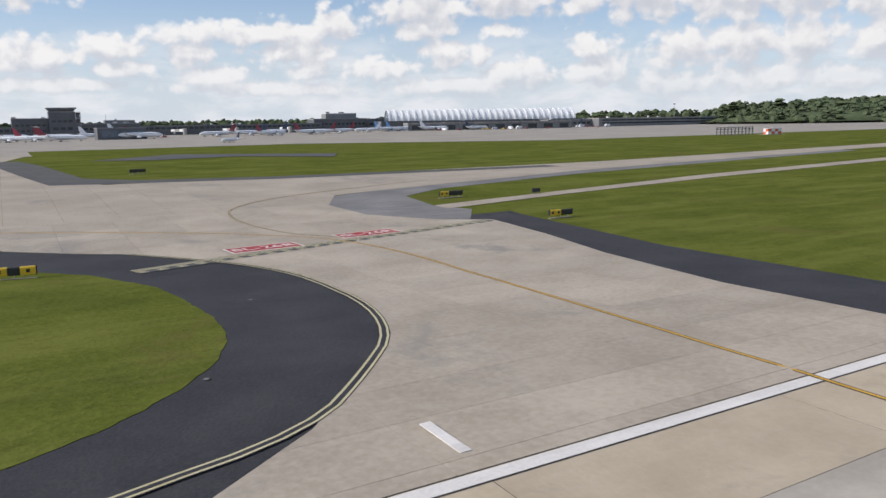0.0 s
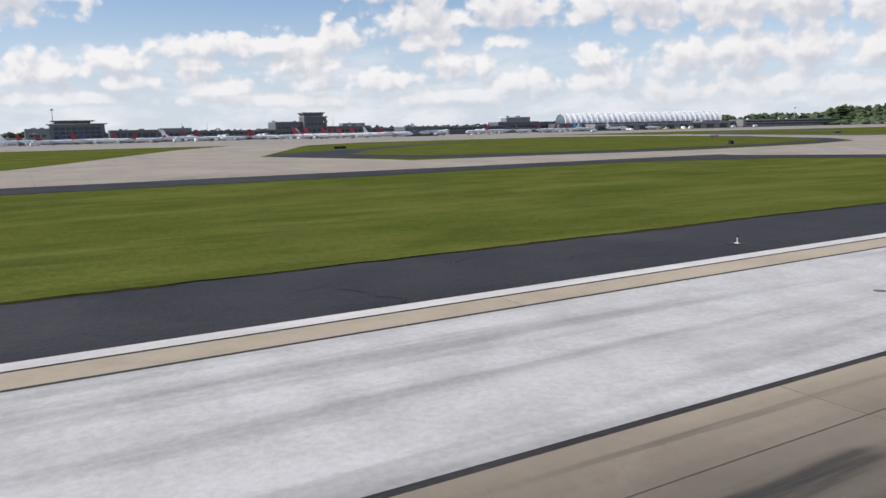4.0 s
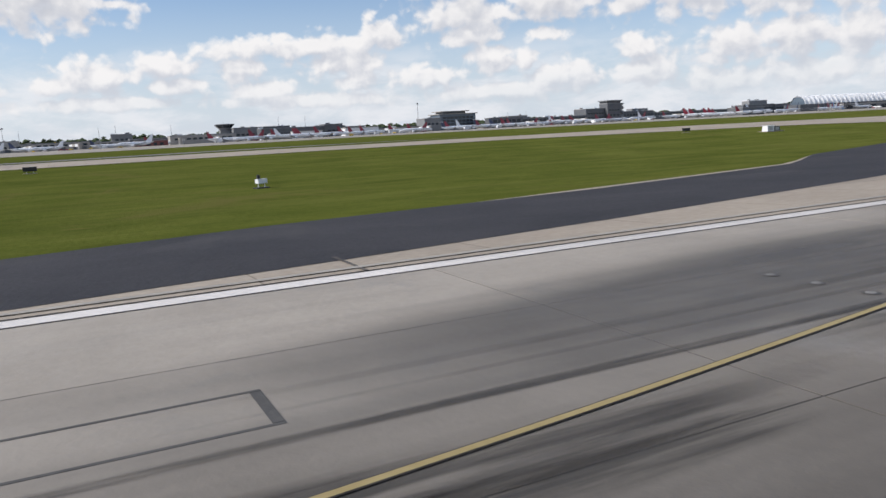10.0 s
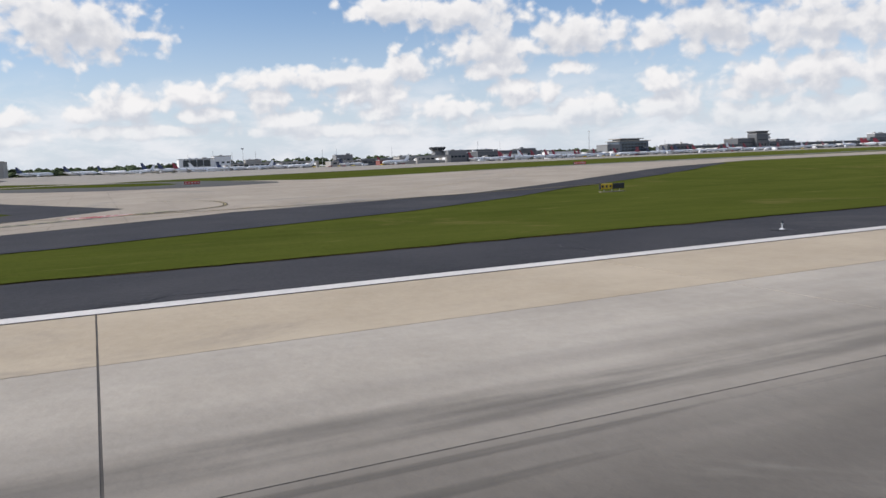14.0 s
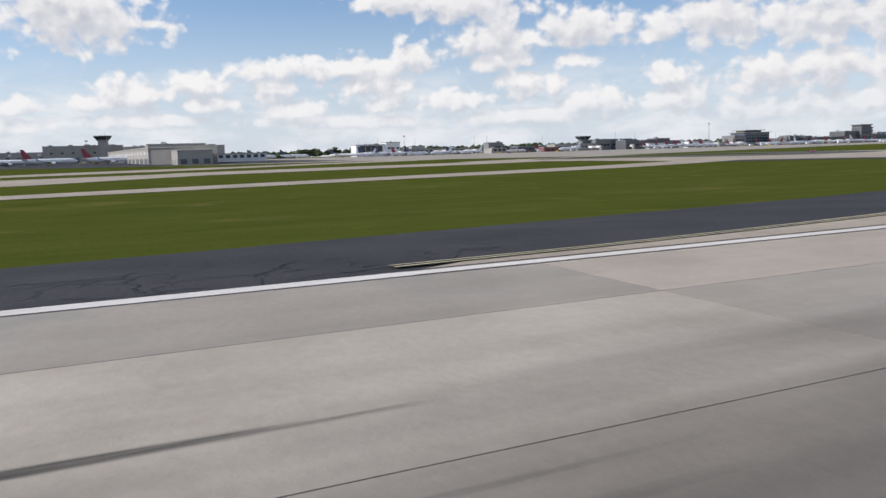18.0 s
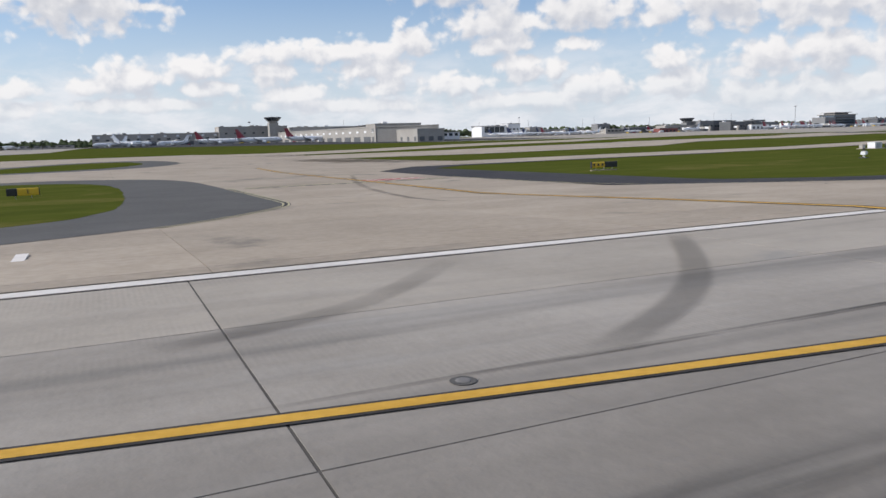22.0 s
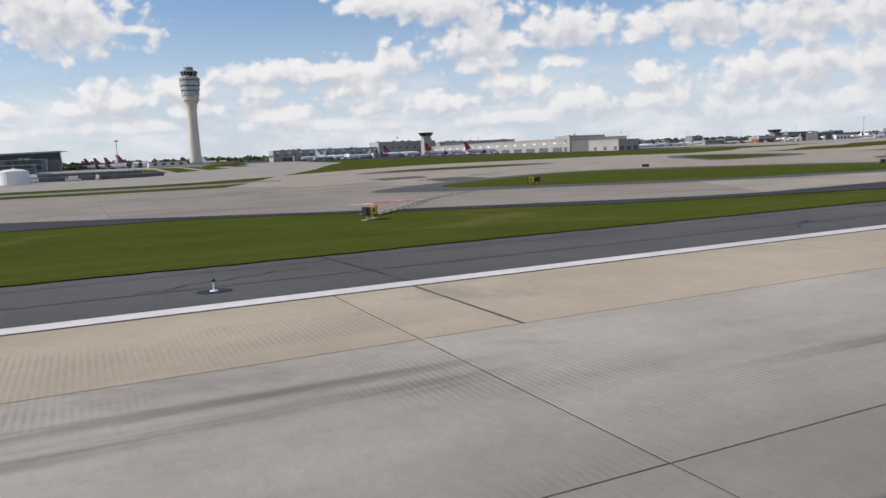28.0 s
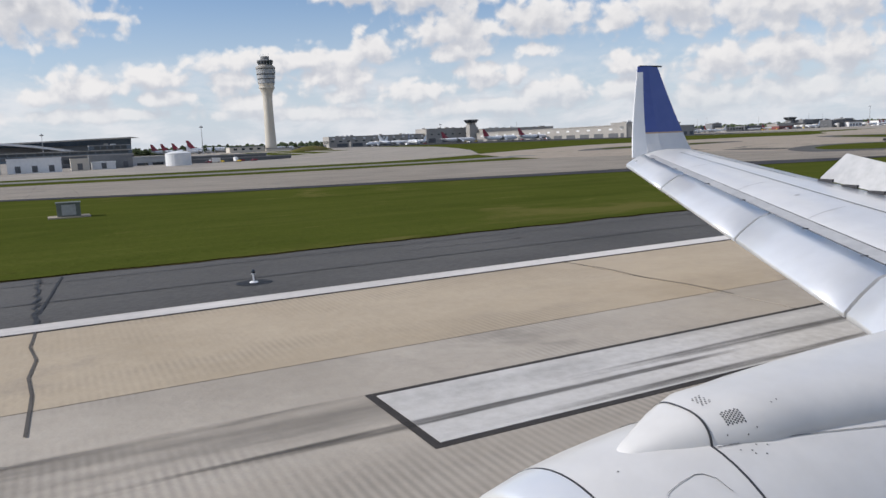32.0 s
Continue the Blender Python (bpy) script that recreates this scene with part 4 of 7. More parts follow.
def film(bm, line, widths, covers, lift, ground=False):
    """A band along (x, y) points, full in the middle and thinning out to both rims."""
    layer, rows = bm.verts.layers.float["cover"], []
    for i, (x, y) in enumerate(line):
        x0, y0 = line[max(i - 1, 0)]
        x1, y1 = line[min(i + 1, len(line) - 1)]
        d = math.hypot(x1 - x0, y1 - y0)
        nx, ny = -(y1 - y0) / d * widths[i] / 2, (x1 - x0) / d * widths[i] / 2
        made = []
        for side, c in ((1, 0.0), (0.45, 1.0), (-0.45, 1.0), (-1, 0.0)):
            px, py = x + nx * side, y + ny * side
            v = bm.verts.new((px, py, (land(px, py) if ground else 0.0) + lift))
            v[layer] = c * covers[i]
            made.append(v)
        rows.append(made)
    for a, b in zip(rows, rows[1:]):
        for i in range(3):
            f = bm.faces.new((a[i], a[i + 1], b[i + 1], b[i]))
            f.normal_update()
            if f.normal.z < 0:
                f.normal_flip()


def smear(bm, x, y, length, width, slant, lift):
    """A skid mark that swells and thins out to its ends."""
    steps = ((0, 0.5, 0.0), (0.12, 0.8, 0.7), (0.4, 1.0, 1.0), (0.75, 0.9, 0.8), (1.0, 0.5, 0.0))
    film(bm, [(x + length * t, y + slant * length * t) for t, w, c in steps], [width * w for t, w, c in steps], [c for t, w, c in steps], lift)


def tyre_marks():
    rnd, bm, faint = random.Random(4), film_mesh(), film_mesh()
    for i in range(430):
        zone = rnd.random()
        x = rnd.gauss(520, 150) if zone < 0.5 else rnd.uniform(200, 1860)
        y = -min(19.0, abs(rnd.gauss(0, 3.6)) + 5.0) if zone < 0.8 else -rnd.uniform(7, 15)
        length, slant = rnd.uniform(6, 34), rnd.gauss(0, 0.006)
        broad = rnd.random() < 0.5
        for off in (0.0, 0.85)[: 1 + (rnd.random() < 0.4)]:
            smear(bm if rnd.random() < 0.35 and y > -13 else faint, x, y + off, length, rnd.uniform(0.8, 2.0) if broad else rnd.uniform(0.25, 0.6), slant, 0.0035 + 0.00001 * i)
    for i in range(80):    # the touchdown stretch, blackened by many landings
        smear(bm, rnd.gauss(402, 20), -min(13.2, 7.0 + abs(rnd.gauss(0, 2.6))), rnd.uniform(5, 16), rnd.uniform(0.3, 1.1), rnd.gauss(0, 0.009), 0.0088 + 0.00002 * i)
    # single long skids that stand out on the bare concrete
    for x, y, length, width in ((1760, -17.6, 8, 0.3), (1758, -16.3, 8, 0.3), (1757, -14.2, 8, 0.3), (1745, -13.2, 8, 0.3), (1748, -15.5, 8, 0.3), (1831.0, -14.3, 13, 0.3), (1825, -12.95, 18, 0.28), (1814, -12.4, 18, 0.3), (1816, -13.3, 14, 0.4), (1800, -13.1, 10, 0.3), (540, -12.6, 24, 0.5), (541, -11.7, 22, 0.5), (596, -13.4, 26, 0.5), (598, -12.4, 22, 0.6), (600, -11.6, 22, 0.5), (735, -12.4, 40, 0.4), (886, -13.6, 16, 0.5), (884, -12.5, 20, 0.4), (952, -14.4, 12, 0.5), (955, -13.1, 13, 0.4)):
        smear(faint if 800 < x < 1700 else bm, x, y, length, width, 0.004, 0.0125)
    dark, thin = film_of_rubber("tyre_rubber", 0.8, (0.05, 0.047, 0.044), (0.16, 2.5, 0.0)), film_of_rubber("faint_rubber", 0.4, (0.085, 0.08, 0.075), (0.12, 1.6, 0.0))
    tagged(part("tyre_marks", bm, dark, None), "black tyre skid marks along the runway", "tyre marks", kind="stuff")
    tagged(part("faint_tyre_marks", faint, thin, None), "faint grey tyre marks along the runway", "tyre marks", kind="stuff")
    curved = film_mesh()
    for n, line in enumerate(([(1459.6, -22.4), (1463.7, -16.8), (1466.7, -13.9), (1470.5, -11.7)], [(1468.6, -21.2), (1471.5, -18), (1473.5, -16.5), (1477, -15.4)], [(640, -14), (652, -18), (655, -26)], [(644, -12), (656, -17), (660, -27)], [(1455, -50), (1452, -80), (1440, -120)], [(1538, -30), (1536, -60), (1530, -90)])):
        line = curve(line, 3)
        film(curved, line, [1.0] * len(line), [min(1.0, 4 * i / len(line), 4 * (1 - (i + 1) / len(line))) for i in range(len(line))], OFF + 0.002 + 0.0003 * n, True)
    arcs = random.Random(14)
    for n in range(16):
        o, w = arcs.uniform(-9, 9), arcs.uniform(0.4, 1.3)
        line = curve([(181 + o * 1.3, -15 + arcs.uniform(-2, 2)), (171 + o, -23), (163 + o * 0.8, -36), (157 + o * 0.6, -50 + arcs.uniform(-8, 8))], 3)
        film(curved, line, [w] * len(line), [0.7 * min(1.0, 3 * i / len(line), 3 * (1 - (i + 1) / len(line))) for i in range(len(line))], OFF + 0.004 + 0.0003 * n, True)
    tagged(part("turning_tyre_marks", curved, film_of_rubber("turning_rubber", 0.33, (0.07, 0.066, 0.062), (0.12, 0.12, 0.0), 0.12), None), "curved grey tyre marks onto the taxiways", "tyre marks", kind="stuff")
    # the rapid exit is greyed where wheels run
    track = film_mesh()
    line = curve([(740, -19), (705, -21.5), (689, -25), (668, -31.5), (650, -40.5), (629, -50.5), (610, -60), (587, -73), (565, -86), (535, -103)], 2)
    film(track, line, [float(np.interp(x, [600, 630, 670], [18.0, 17.0, 12.5])) for x, y in line], [min(1.0, 5 * i / len(line), 5 * (1 - (i + 1) / len(line))) for i in range(len(line))], 0.034, True)
    film(track, [(768, -13.6), (757, -14.5), (745, -15.0), (725, -15.5), (700, -16), (668, -16)], [5, 9, 12, 13, 13, 12], [0, 0.55, 0.8, 0.5, 0.35, 0], 0.0026)
    tagged(part("grey_wheel_track", track, film_of_rubber("wheel_track_grey", 0.9, (0.085, 0.082, 0.08), (0.05, 0.3, 0.0), 0.05), None), "broad grey wheel track along the rapid exit", "tyre marks", kind="stuff")


tyre_marks()


def crack(bm, rnd, x, y, reach, turn, width):
    line, a = [(x, y)], turn
    while reach > 0:
        s = rnd.uniform(0.25, 0.7)
        a = turn + rnd.uniform(-0.8, 0.8)
        x, y, reach = x + s * math.cos(a), y + s * math.sin(a), reach - s
        line.append((x, y))
    strip(bm, line, width, -0.022)


def shoulder_cracks():
    rnd, bm = random.Random(9), bmesh.new()
    for i in range(420):
        x = rnd.uniform(-20, 1900) if i < 190 else rnd.uniform(1255, 1400)
        crack(bm, rnd, x, rnd.uniform(-32, -23.4), rnd.uniform(1.0, 6.0), rnd.choice((0.1, 1.5, 1.6, 3.1)) + rnd.uniform(-0.3, 0.3), rnd.uniform(0.03, 0.08))
    for y in (-26.3, -30.9):
        strip(bm, dense([(1640, y), (1960, y)], 8.0), 0.09, -0.022)
    for x in range(1650, 1950, 31):
        strip(bm, dense([(x, -23), (x + rnd.uniform(-1, 1), -32.5)], 2.0), 0.07, -0.022)
    line = [(1836.0 + rnd.uniform(-0.12, 0.12), -22.9 - 0.5 * i) for i in range(20)]
    strip(bm, line, 0.1, -0.022)
    tagged(part("tar_seams", bm, crack_mat, None), "black tar seams and cracks in the asphalt shoulder", "cracks", kind="stuff")
    seal = bmesh.new()
    strip(seal, [(1835.95, -22.0), (1836.02, -20.6), (1835.9, -19.5), (1836.0, -18.3), (1835.93, -17.2), (1835.97, -15.3)], 0.05, 0.014)
    strip(seal, [(1822.55, -22.0), (1822.35, -20.4), (1822.45, -18.8), (1822.3, -17.4), (1822.35, -16.0)], 0.035, 0.014)
    for line in ([(1604.6, -21.6), (1605.2, -24.5), (1605.9, -28.5)], [(1606.9, -24.2), (1606.4, -26.5), (1605.4, -28.6), (1604.0, -31.2)], [(1570.3, -22.9), (1571.5, -30), (1571.0, -44)]):
        strip(seal, curve(dense(line, 1.5), 1), 0.09, 0.024)
    strip(seal, [(757.1, -22.9), (756.9, -26.5)], 0.14, 0.03)
    strip(seal, [(1712.25, -22.0), (1712.2, -16.4)], 0.09, 0.004)
    strip(seal, dense([(200, -16.43), (556, -16.43)], 8.0), 0.05, 0.003)
    tagged(part("wide_seals", seal, joint_mat, None), "dark sealed seam across the runway edge", "cracks", kind="stuff")


shoulder_cracks()
paint("repair_strip", "pale filled repair strip across the runway lane", [[(718.2, -22.0), (718.3, -17.5)], [(718.35, -17.4), (718.3, -10.2)]], 0.55, worn_bar_mat, 0.0135)


# ---- lights ----
def edge_light():
    lamp = thing("runway_edge_light", "low runway edge light with glass lens on a round base", "light", (132, -25.2, land(132, -25.2) - 0.03), group="runway edge lights")
    bm = bmesh.new()
    lathe(bm, [(0, 0.5), (0.01, 0.49), (0.015, 0.3), (0.02, 0.28)], 20)
    part("base_pad", bm, crack_mat, lamp, "black round tar base")
    bm = bmesh.new()
    lathe(bm, [(0.02, 0.13), (0.04, 0.11), (0.06, 0.025), (0.24, 0.025), (0.25, 0.05), (0.28, 0.06)], 12)
    part("stem", bm, white_wall_mat, lamp, "white stem on a round foot")
    bm = bmesh.new()
    lathe(bm, [(0.28, 0.055), (0.33, 0.055), (0.37, 0.035), (0.385, 0.01)], 12)
    part("lens", bm, glass_mat, lamp, "clear glass lens", smooth=True)
    return lamp


first = edge_light()
for x in [10, 71, 255, 316, 377, 438, 495, 552, 888, 949, 1002, 1056, 1300, 1352, 1385, 1661, 1717, 1775, 1830.65, 1890]:
    copy_thing(first, pose(x, -25.2, land(x, -25.2) - 0.03))


def flush_light(x, y, z):
    lamp = thing("flush_light", "flush steel pavement light in a round collar", "light", (x, y, z), group="flush pavement lights")
    bm = bmesh.new()
    lathe(bm, [(0, 0.2), (0.004, 0.19), (0.006, 0.13)], 18)
    part("collar", bm, aged_mat, lamp)
    bm = bmesh.new()
    lathe(bm, [(0, 0.12), (0.012, 0.11), (0.02, 0.07)], 14)
    part("lid", bm, worn_mat, lamp, "dull steel lid")
    return lamp


flush = flush_light(412.5, -15.5, 0.006)
for k in range(-7, 16):
    for y in (-15.5, -14.25, -12.95):
        if k or y > -15:
            copy_thing(flush, pose(412.5 + (31.2 if 0 < k < 4 else 30.44 if k < 8 else 30.64) * k, y, 0.014))
copy_thing(flush, pose(1473, -11.5, 0.012))
for x, y in ((613, -25.2), (614, -34), (1601, -32), (1602, -26), (1480, -31), (126, -34), (66, -30), (96, -28), (52, -40), (44, -60), (176, -40), (180, -52), (1430, -40), (1525, -50), (640, -26), (700, -25)):
    copy_thing(flush, pose(x, y, land(x, y) + 0.012))


# ---- airfield signs ----
def sign(x, y, wide, faces, turn=0.0, tall=1.15, text="", label=""):
    """A lit box sign on legs. faces: (material, share of the width) from the runway's left to right."""
    what = label or "airfield guidance sign, yellow and black box on short legs"
    s = thing("airfield_sign", what, "sign", (x, y, land(x, y) - 0.09), turn, group="airfield signs")
    bm = bmesh.new()
    box(bm, -wide / 2 - 0.06, wide / 2 + 0.06, -0.24, 0.24, 0, 0.1)
    part("plinth", bm, taxi_mat, s, "low concrete plinth")
    n = max(2, int(wide / 1.2))
    for i in range(n):
        bm = bmesh.new()
        px = -wide / 2 + wide * (i + 0.5) / n
        lathe(bm, [(0.1, 0.05), (0.45, 0.05)], 8, at=(px, 0, 0))
        part("leg", bm, steel_mat, s)
    at = -wide / 2
    for material, share in faces:
        w = wide * share
        bm = bmesh.new()
        prof = [(-0.16, 0.42), (0.16, 0.42), (0.19, 0.5), (0.19, 0.3 + tall), (0.12, 0.42 + tall), (-0.12, 0.42 + tall), (-0.19, 0.3 + tall), (-0.19, 0.5)]
        loft(bm, [[(px, py, pz) for py, pz in prof] for px in (at + 0.015, at + w - 0.015)])
        panel = part("panel", bm, material, s)
        if material in (sign_yellow, sign_red):
            ink = black_paint if material is sign_yellow else white_wall_mat
            if text:
                lettered(text, tall * 0.72, ink, panel, (at + w / 2, 0.195, 0.42 + tall / 2), 180.0, False)
            else:
                bars = max(1, int(w / 0.7))
                for j in range(bars):
                    bm = bmesh.new()
                    px = at + w * (j + 0.5) / bars
                    box(bm, px - 0.17, px + 0.17, 0.186, 0.197, 0.42 + tall * 0.3, 0.42 + tall * 0.72)
                    part("mark", bm, ink, panel)
        at += w
    for px in (-wide / 2, wide / 2):
        bm = bmesh.new()
        box(bm, px - 0.03, px + 0.03, -0.2, 0.2, 0.4, 0.45 + tall)
        part("end_cap", bm, black_paint, s)
    return s


sign_yellow = surface("sign_yellow", (0.62, 0.38, 0.01), (0.70, 0.46, 0.03), 0.5, 1.0, 0.2, 0.0)
sign_red = surface("sign_red", (0.42, 0.03, 0.02), (0.50, 0.05, 0.03), 0.5, 1.0, 0.2, 0.0)
black_paint = surface("sign_black", (0.012, 0.012, 0.013), (0.022, 0.022, 0.022), 0.5, 1.0, 0.2, 0.0)
Y, B, R, WHT = sign_yellow, black_paint, sign_red, white_wall_mat
half = ((B, 0.5), (Y, 0.5))
for x, y, wide, faces, turn, text in (
        (60, -82, 5.6, ((Y, 0.36), (B, 0.28), (Y, 0.36)), -12, ""), (82, -86, 2.4, ((B, 1.0),), 20, ""),
        (115.5, -73.5, 6.5, half, 0, ""), (124.6, -43.4, 3.4, ((B, 0.25), (R, 0.75)), 68, ""), (109, -86, 1.9, ((R, 1.0),), 5, ""),
        (31, -204, 5.5, ((B, 1.0),), 0, ""),
        (109, -204, 6.0, ((R, 1.0),), 0, ""), (191, -76, 6.4, ((Y, 0.7), (B, 0.3)), 12, ""), (210, -43, 3.0, ((B, 0.2), (Y, 0.8)), -30, ""),
        (-9, -118, 7.0, ((B, 0.6), (Y, 0.4)), 0, ""), (-9, -87, 6.0, half, 0, ""), (-25, -114, 2.4, ((B, 1.0),), 0, ""),
        (258, -216, 5.5, ((B, 1.0),), 0, ""), (523, -73, 5.6, half, 0, ""), (421, -118, 4.0, ((B, 0.4), (Y, 0.6)), 0, ""),
        (582, -117, 7.0, ((Y, 0.3), (B, 0.35), (Y, 0.35)), 0, ""), (770, -156, 3.2, ((B, 1.0),), 0, ""), (620, -151, 3.4, ((B, 1.0),), 0, ""),
        (839.5, -44.5, 2.4, ((B, 0.12), (Y, 0.88)), 8, "B3"), (960, -92, 6.2, half, 0, ""), (884, -208, 7.0, ((R, 1.0),), 0, ""), (1004, -222, 6.0, ((R, 1.0),), 0, ""),
        (1298, -46, 1.9, ((Y, 1.0),), -32, ""), (1411, -92, 6.4, half, 0, ""), (1485, -96, 4.6, ((Y, 0.68), (B, 0.32)), 0, "E"), (1507, -90, 6.4, half, 0, ""),
        (1582, -97, 4.4, ((Y, 0.66), (B, 0.34)), 0, ""), (1698, -64.5, 2.7, ((Y, 0.6), (B, 0.4)), 38, ""),
        (1650, -114, 3.4, half, 0, ""), (1581, -166, 3.0, ((B, 1.0),), 0, "")):
    tint = {"RB": "red and black", "R": "red", "B": "black", "YB": "yellow and black", "Y": "yellow"}["".join(sorted({"Y" if m is Y else "R" if m is R else "B" for m, _ in faces}, reverse=True))]
    sign(x, y, wide * 0.68, faces, turn, 0.8 if wide > 3 else 0.72, text, "%s airfield guidance sign on short legs in the turf" % tint)


def drum_marker(x, y, turn, tall, pale=True):
    tall *= 0.68
    d = thing("distance_marker", "rounded black and white distance marker on a plinth", "sign", (x, y, land(x, y) - 0.09), turn, group="distance markers")
    bm = bmesh.new()
    box(bm, -0.7, 0.7, -0.7, 0.7, 0, 0.1)
    part("plinth", bm, taxi_mat, d)
    for name, material, y0, y1 in (("white_face", white_wall_mat if pale else sign_yellow, 0.0, 0.12), ("black_back", black_paint, -1.4, 0.0)):
        bm = bmesh.new()
        lathe(bm, [(y0, tall / 2 * 0.96), (y0 + 0.05, tall / 2), (y1 - 0.05, tall / 2), (y1, tall / 2 * 0.9)], 18, "y", (0, 0, 0.15 + tall / 2))
        part(name, bm, material, d)


for x, y, turn, tall, pale in ((451, -92, 55, 1.7, True), (1495.5, -59, 62, 1.7, False), (158, -155, 80, 1.6, True)):
    drum_marker(x, y, turn, tall, pale)

def lamp_box(x, y):
    """A white lamp housing on two legs over a dark base plate."""
    b = thing("approach_light_box", "white lamp housing with dark top lamp on a base plate", "light", (x, y, land(x, y) - 0.09), 20, group="approach light boxes")
    bm = bmesh.new()
    box(bm, -0.85, 0.85, -0.5, 0.5, 0, 0.14)
    part("base_plate", bm, black_paint, b, "dark base plate")
    for px in (-0.42, 0.42):
        bm = bmesh.new()
        lathe(bm, [(0.14, 0.06), (0.6, 0.06)], 8, at=(px, 0, 0))
        part("leg", bm, white_wall_mat, b)
    bm = bmesh.new()
    loft(bm, [[(px, py, pz) for py, pz in ((-0.35, 0.58), (0.35, 0.58), (0.38, 0.66), (0.30, 1.12), (-0.30, 1.12), (-0.38, 0.66))] for px in (-0.62, 0.62)])
    part("housing", bm, white_wall_mat, b, "white sloped housing")
    bm = bmesh.new()
    lathe(bm, [(1.12, 0.2), (1.3, 0.22), (1.55, 0.2), (1.62, 0.1)], 12, at=(0.35, 0, 0))
    part("lamp", bm, black_paint, b, "black lamp hood")


lamp_box(744, -92)
lamp_box(1364, -86)

# cabinets, shelters and masts in the turf
def cabinet(x, y, w, d, h, material, label, name="equipment_cabinet"):
    c = thing(name, label, "cabinet", (x, y, land(x, y) - 0.09))
    bm = bmesh.new()
    box(bm, -w * 0.9, w * 0.9, -d * 0.9, d * 0.9, 0, 0.12)
    part("slab", bm, taxi_mat, c, "concrete slab")
    bm = bmesh.new()
    box(bm, -w / 2, w / 2, -d / 2, d / 2, 0.12, h)
    part("body", bm, material, c)
    bm = bmesh.new()
    prism(bm, [(-w / 2 - 0.08, -d / 2 - 0.08), (w / 2 + 0.08, -d / 2 - 0.08), (w / 2 + 0.08, d / 2 + 0.08), (-w / 2 - 0.08, d / 2 + 0.08)], h, h + 0.08)
    part("lid", bm, material, c)
    bm = bmesh.new()
    box(bm, -w * 0.3, w * 0.3, d / 2, d / 2 + 0.03, 0.25, h - 0.12)
    part("door", bm, steel_mat, c)


cabinet(1834.2, -83.3, 2.0, 1.5, 1.35, surface("green_cabinet_paint", (0.10, 0.115, 0.10), (0.16, 0.17, 0.15), 0.6, 1.0, 0.2, 0.0), "green-grey steel equipment cabinet on a concrete slab")
cabinet(1302, -129, 2.6, 2.0, 1.5, white_wall_mat, "white equipment shelter beside electrical boxes on a slab", "equipment_shelter")
cabinet(1298.5, -127.5, 2.0, 1.2, 0.9, wall_mat, "dark electrical box on a concrete slab")
cabinet(1296, -128.5, 1.4, 1.2, 1.0, wall_mat, "dark electrical box on a concrete slab")
cabinet(1305.2, -130, 1.0, 1.0, 1.0, stone_mat, "pale electrical box on a concrete slab")
cabinet(610, -134, 2.2, 1.6, 1.4, white_wall_mat, "white equipment shelter on a slab in the turf", "equipment_shelter")
cabinet(606.5, -135, 2.0, 1.4, 1.1, wall_mat, "dark electrical box on a concrete slab")


def checkered_shelter(x, y, w, h, name="localizer_shelter"):
    c = thing(name, "orange and white chequered navigation shelter on a slab", "shelter", (x, y, land(x, y) - 0.09))
    bm = bmesh.new()
    box(bm, -w * 0.7, w * 0.7, -3, 3, 0, 0.15)
    part("slab", bm, taxi_mat, c)
    orange = MATS.get("orange_paint") or surface("orange_paint", (0.55, 0.10, 0.03), (0.62, 0.14, 0.05), 0.6, 2.0, 0.3, 0.0)
    for i in range(4):
        for j in range(2):
            for n, (y0, y1) in enumerate(((-1.6, 0.0), (0.0, 1.6))):
                bm = bmesh.new()
                box(bm, -w / 2 + w * i / 4, -w / 2 + w * (i + 1) / 4, y0, y1, 0.15 + h * j / 2, 0.15 + h * (j + 1) / 2)
                part("wall_panel", bm, orange if (i + j + n) % 2 else white_wall_mat, c)
    bm = bmesh.new()
    box(bm, -w / 2 - 0.15, w / 2 + 0.15, -1.75, 1.75, 0.15 + h, 0.3 + h)
    part("roof", bm, white_wall_mat, c)


checkered_shelter(436, -190, 4.2, 2.4)
checkered_shelter(-330, -290, 12, 3.2)


def lattice(name, label, x, y, z0, top, w=1.0):
    """A slender lattice mast."""
    m = thing(name, label, "mast", (x, y, z0))
    h = top - z0
    for sx, sy in ((-1, -1), (1, -1), (0, 1)):
        bm = bmesh.new()
        lathe(bm, [(0, 0.09), (h, 0.07)], 6, at=(sx * w / 2, sy * w / 2, 0))
        part("leg", bm, steel_mat, m)
    for i in range(int(h / 1.5)):
        bm = bmesh.new()
        z = i * 1.5
        box(bm, -w / 2, w / 2, -w / 2 - 0.04, -w / 2 + 0.04, z, z + 0.09)
        box(bm, -0.04, 0.04, -w / 2, w / 2, z + 0.7, z + 0.79)
        part("brace", bm, steel_mat, m)
    bm = bmesh.new()
    lathe(bm, [(h, 0.05), (h + 0.8, 0.03)], 6)
    part("antenna", bm, steel_mat, m)


lattice("glide_mast", "tall slender steel lattice antenna mast", 431.0, -189, 0.1, 19.0, 0.9)
lattice("glide_mast", "tall slender steel lattice antenna mast, slightly shorter", 434.5, -186, 0.1, 18.2, 0.7)

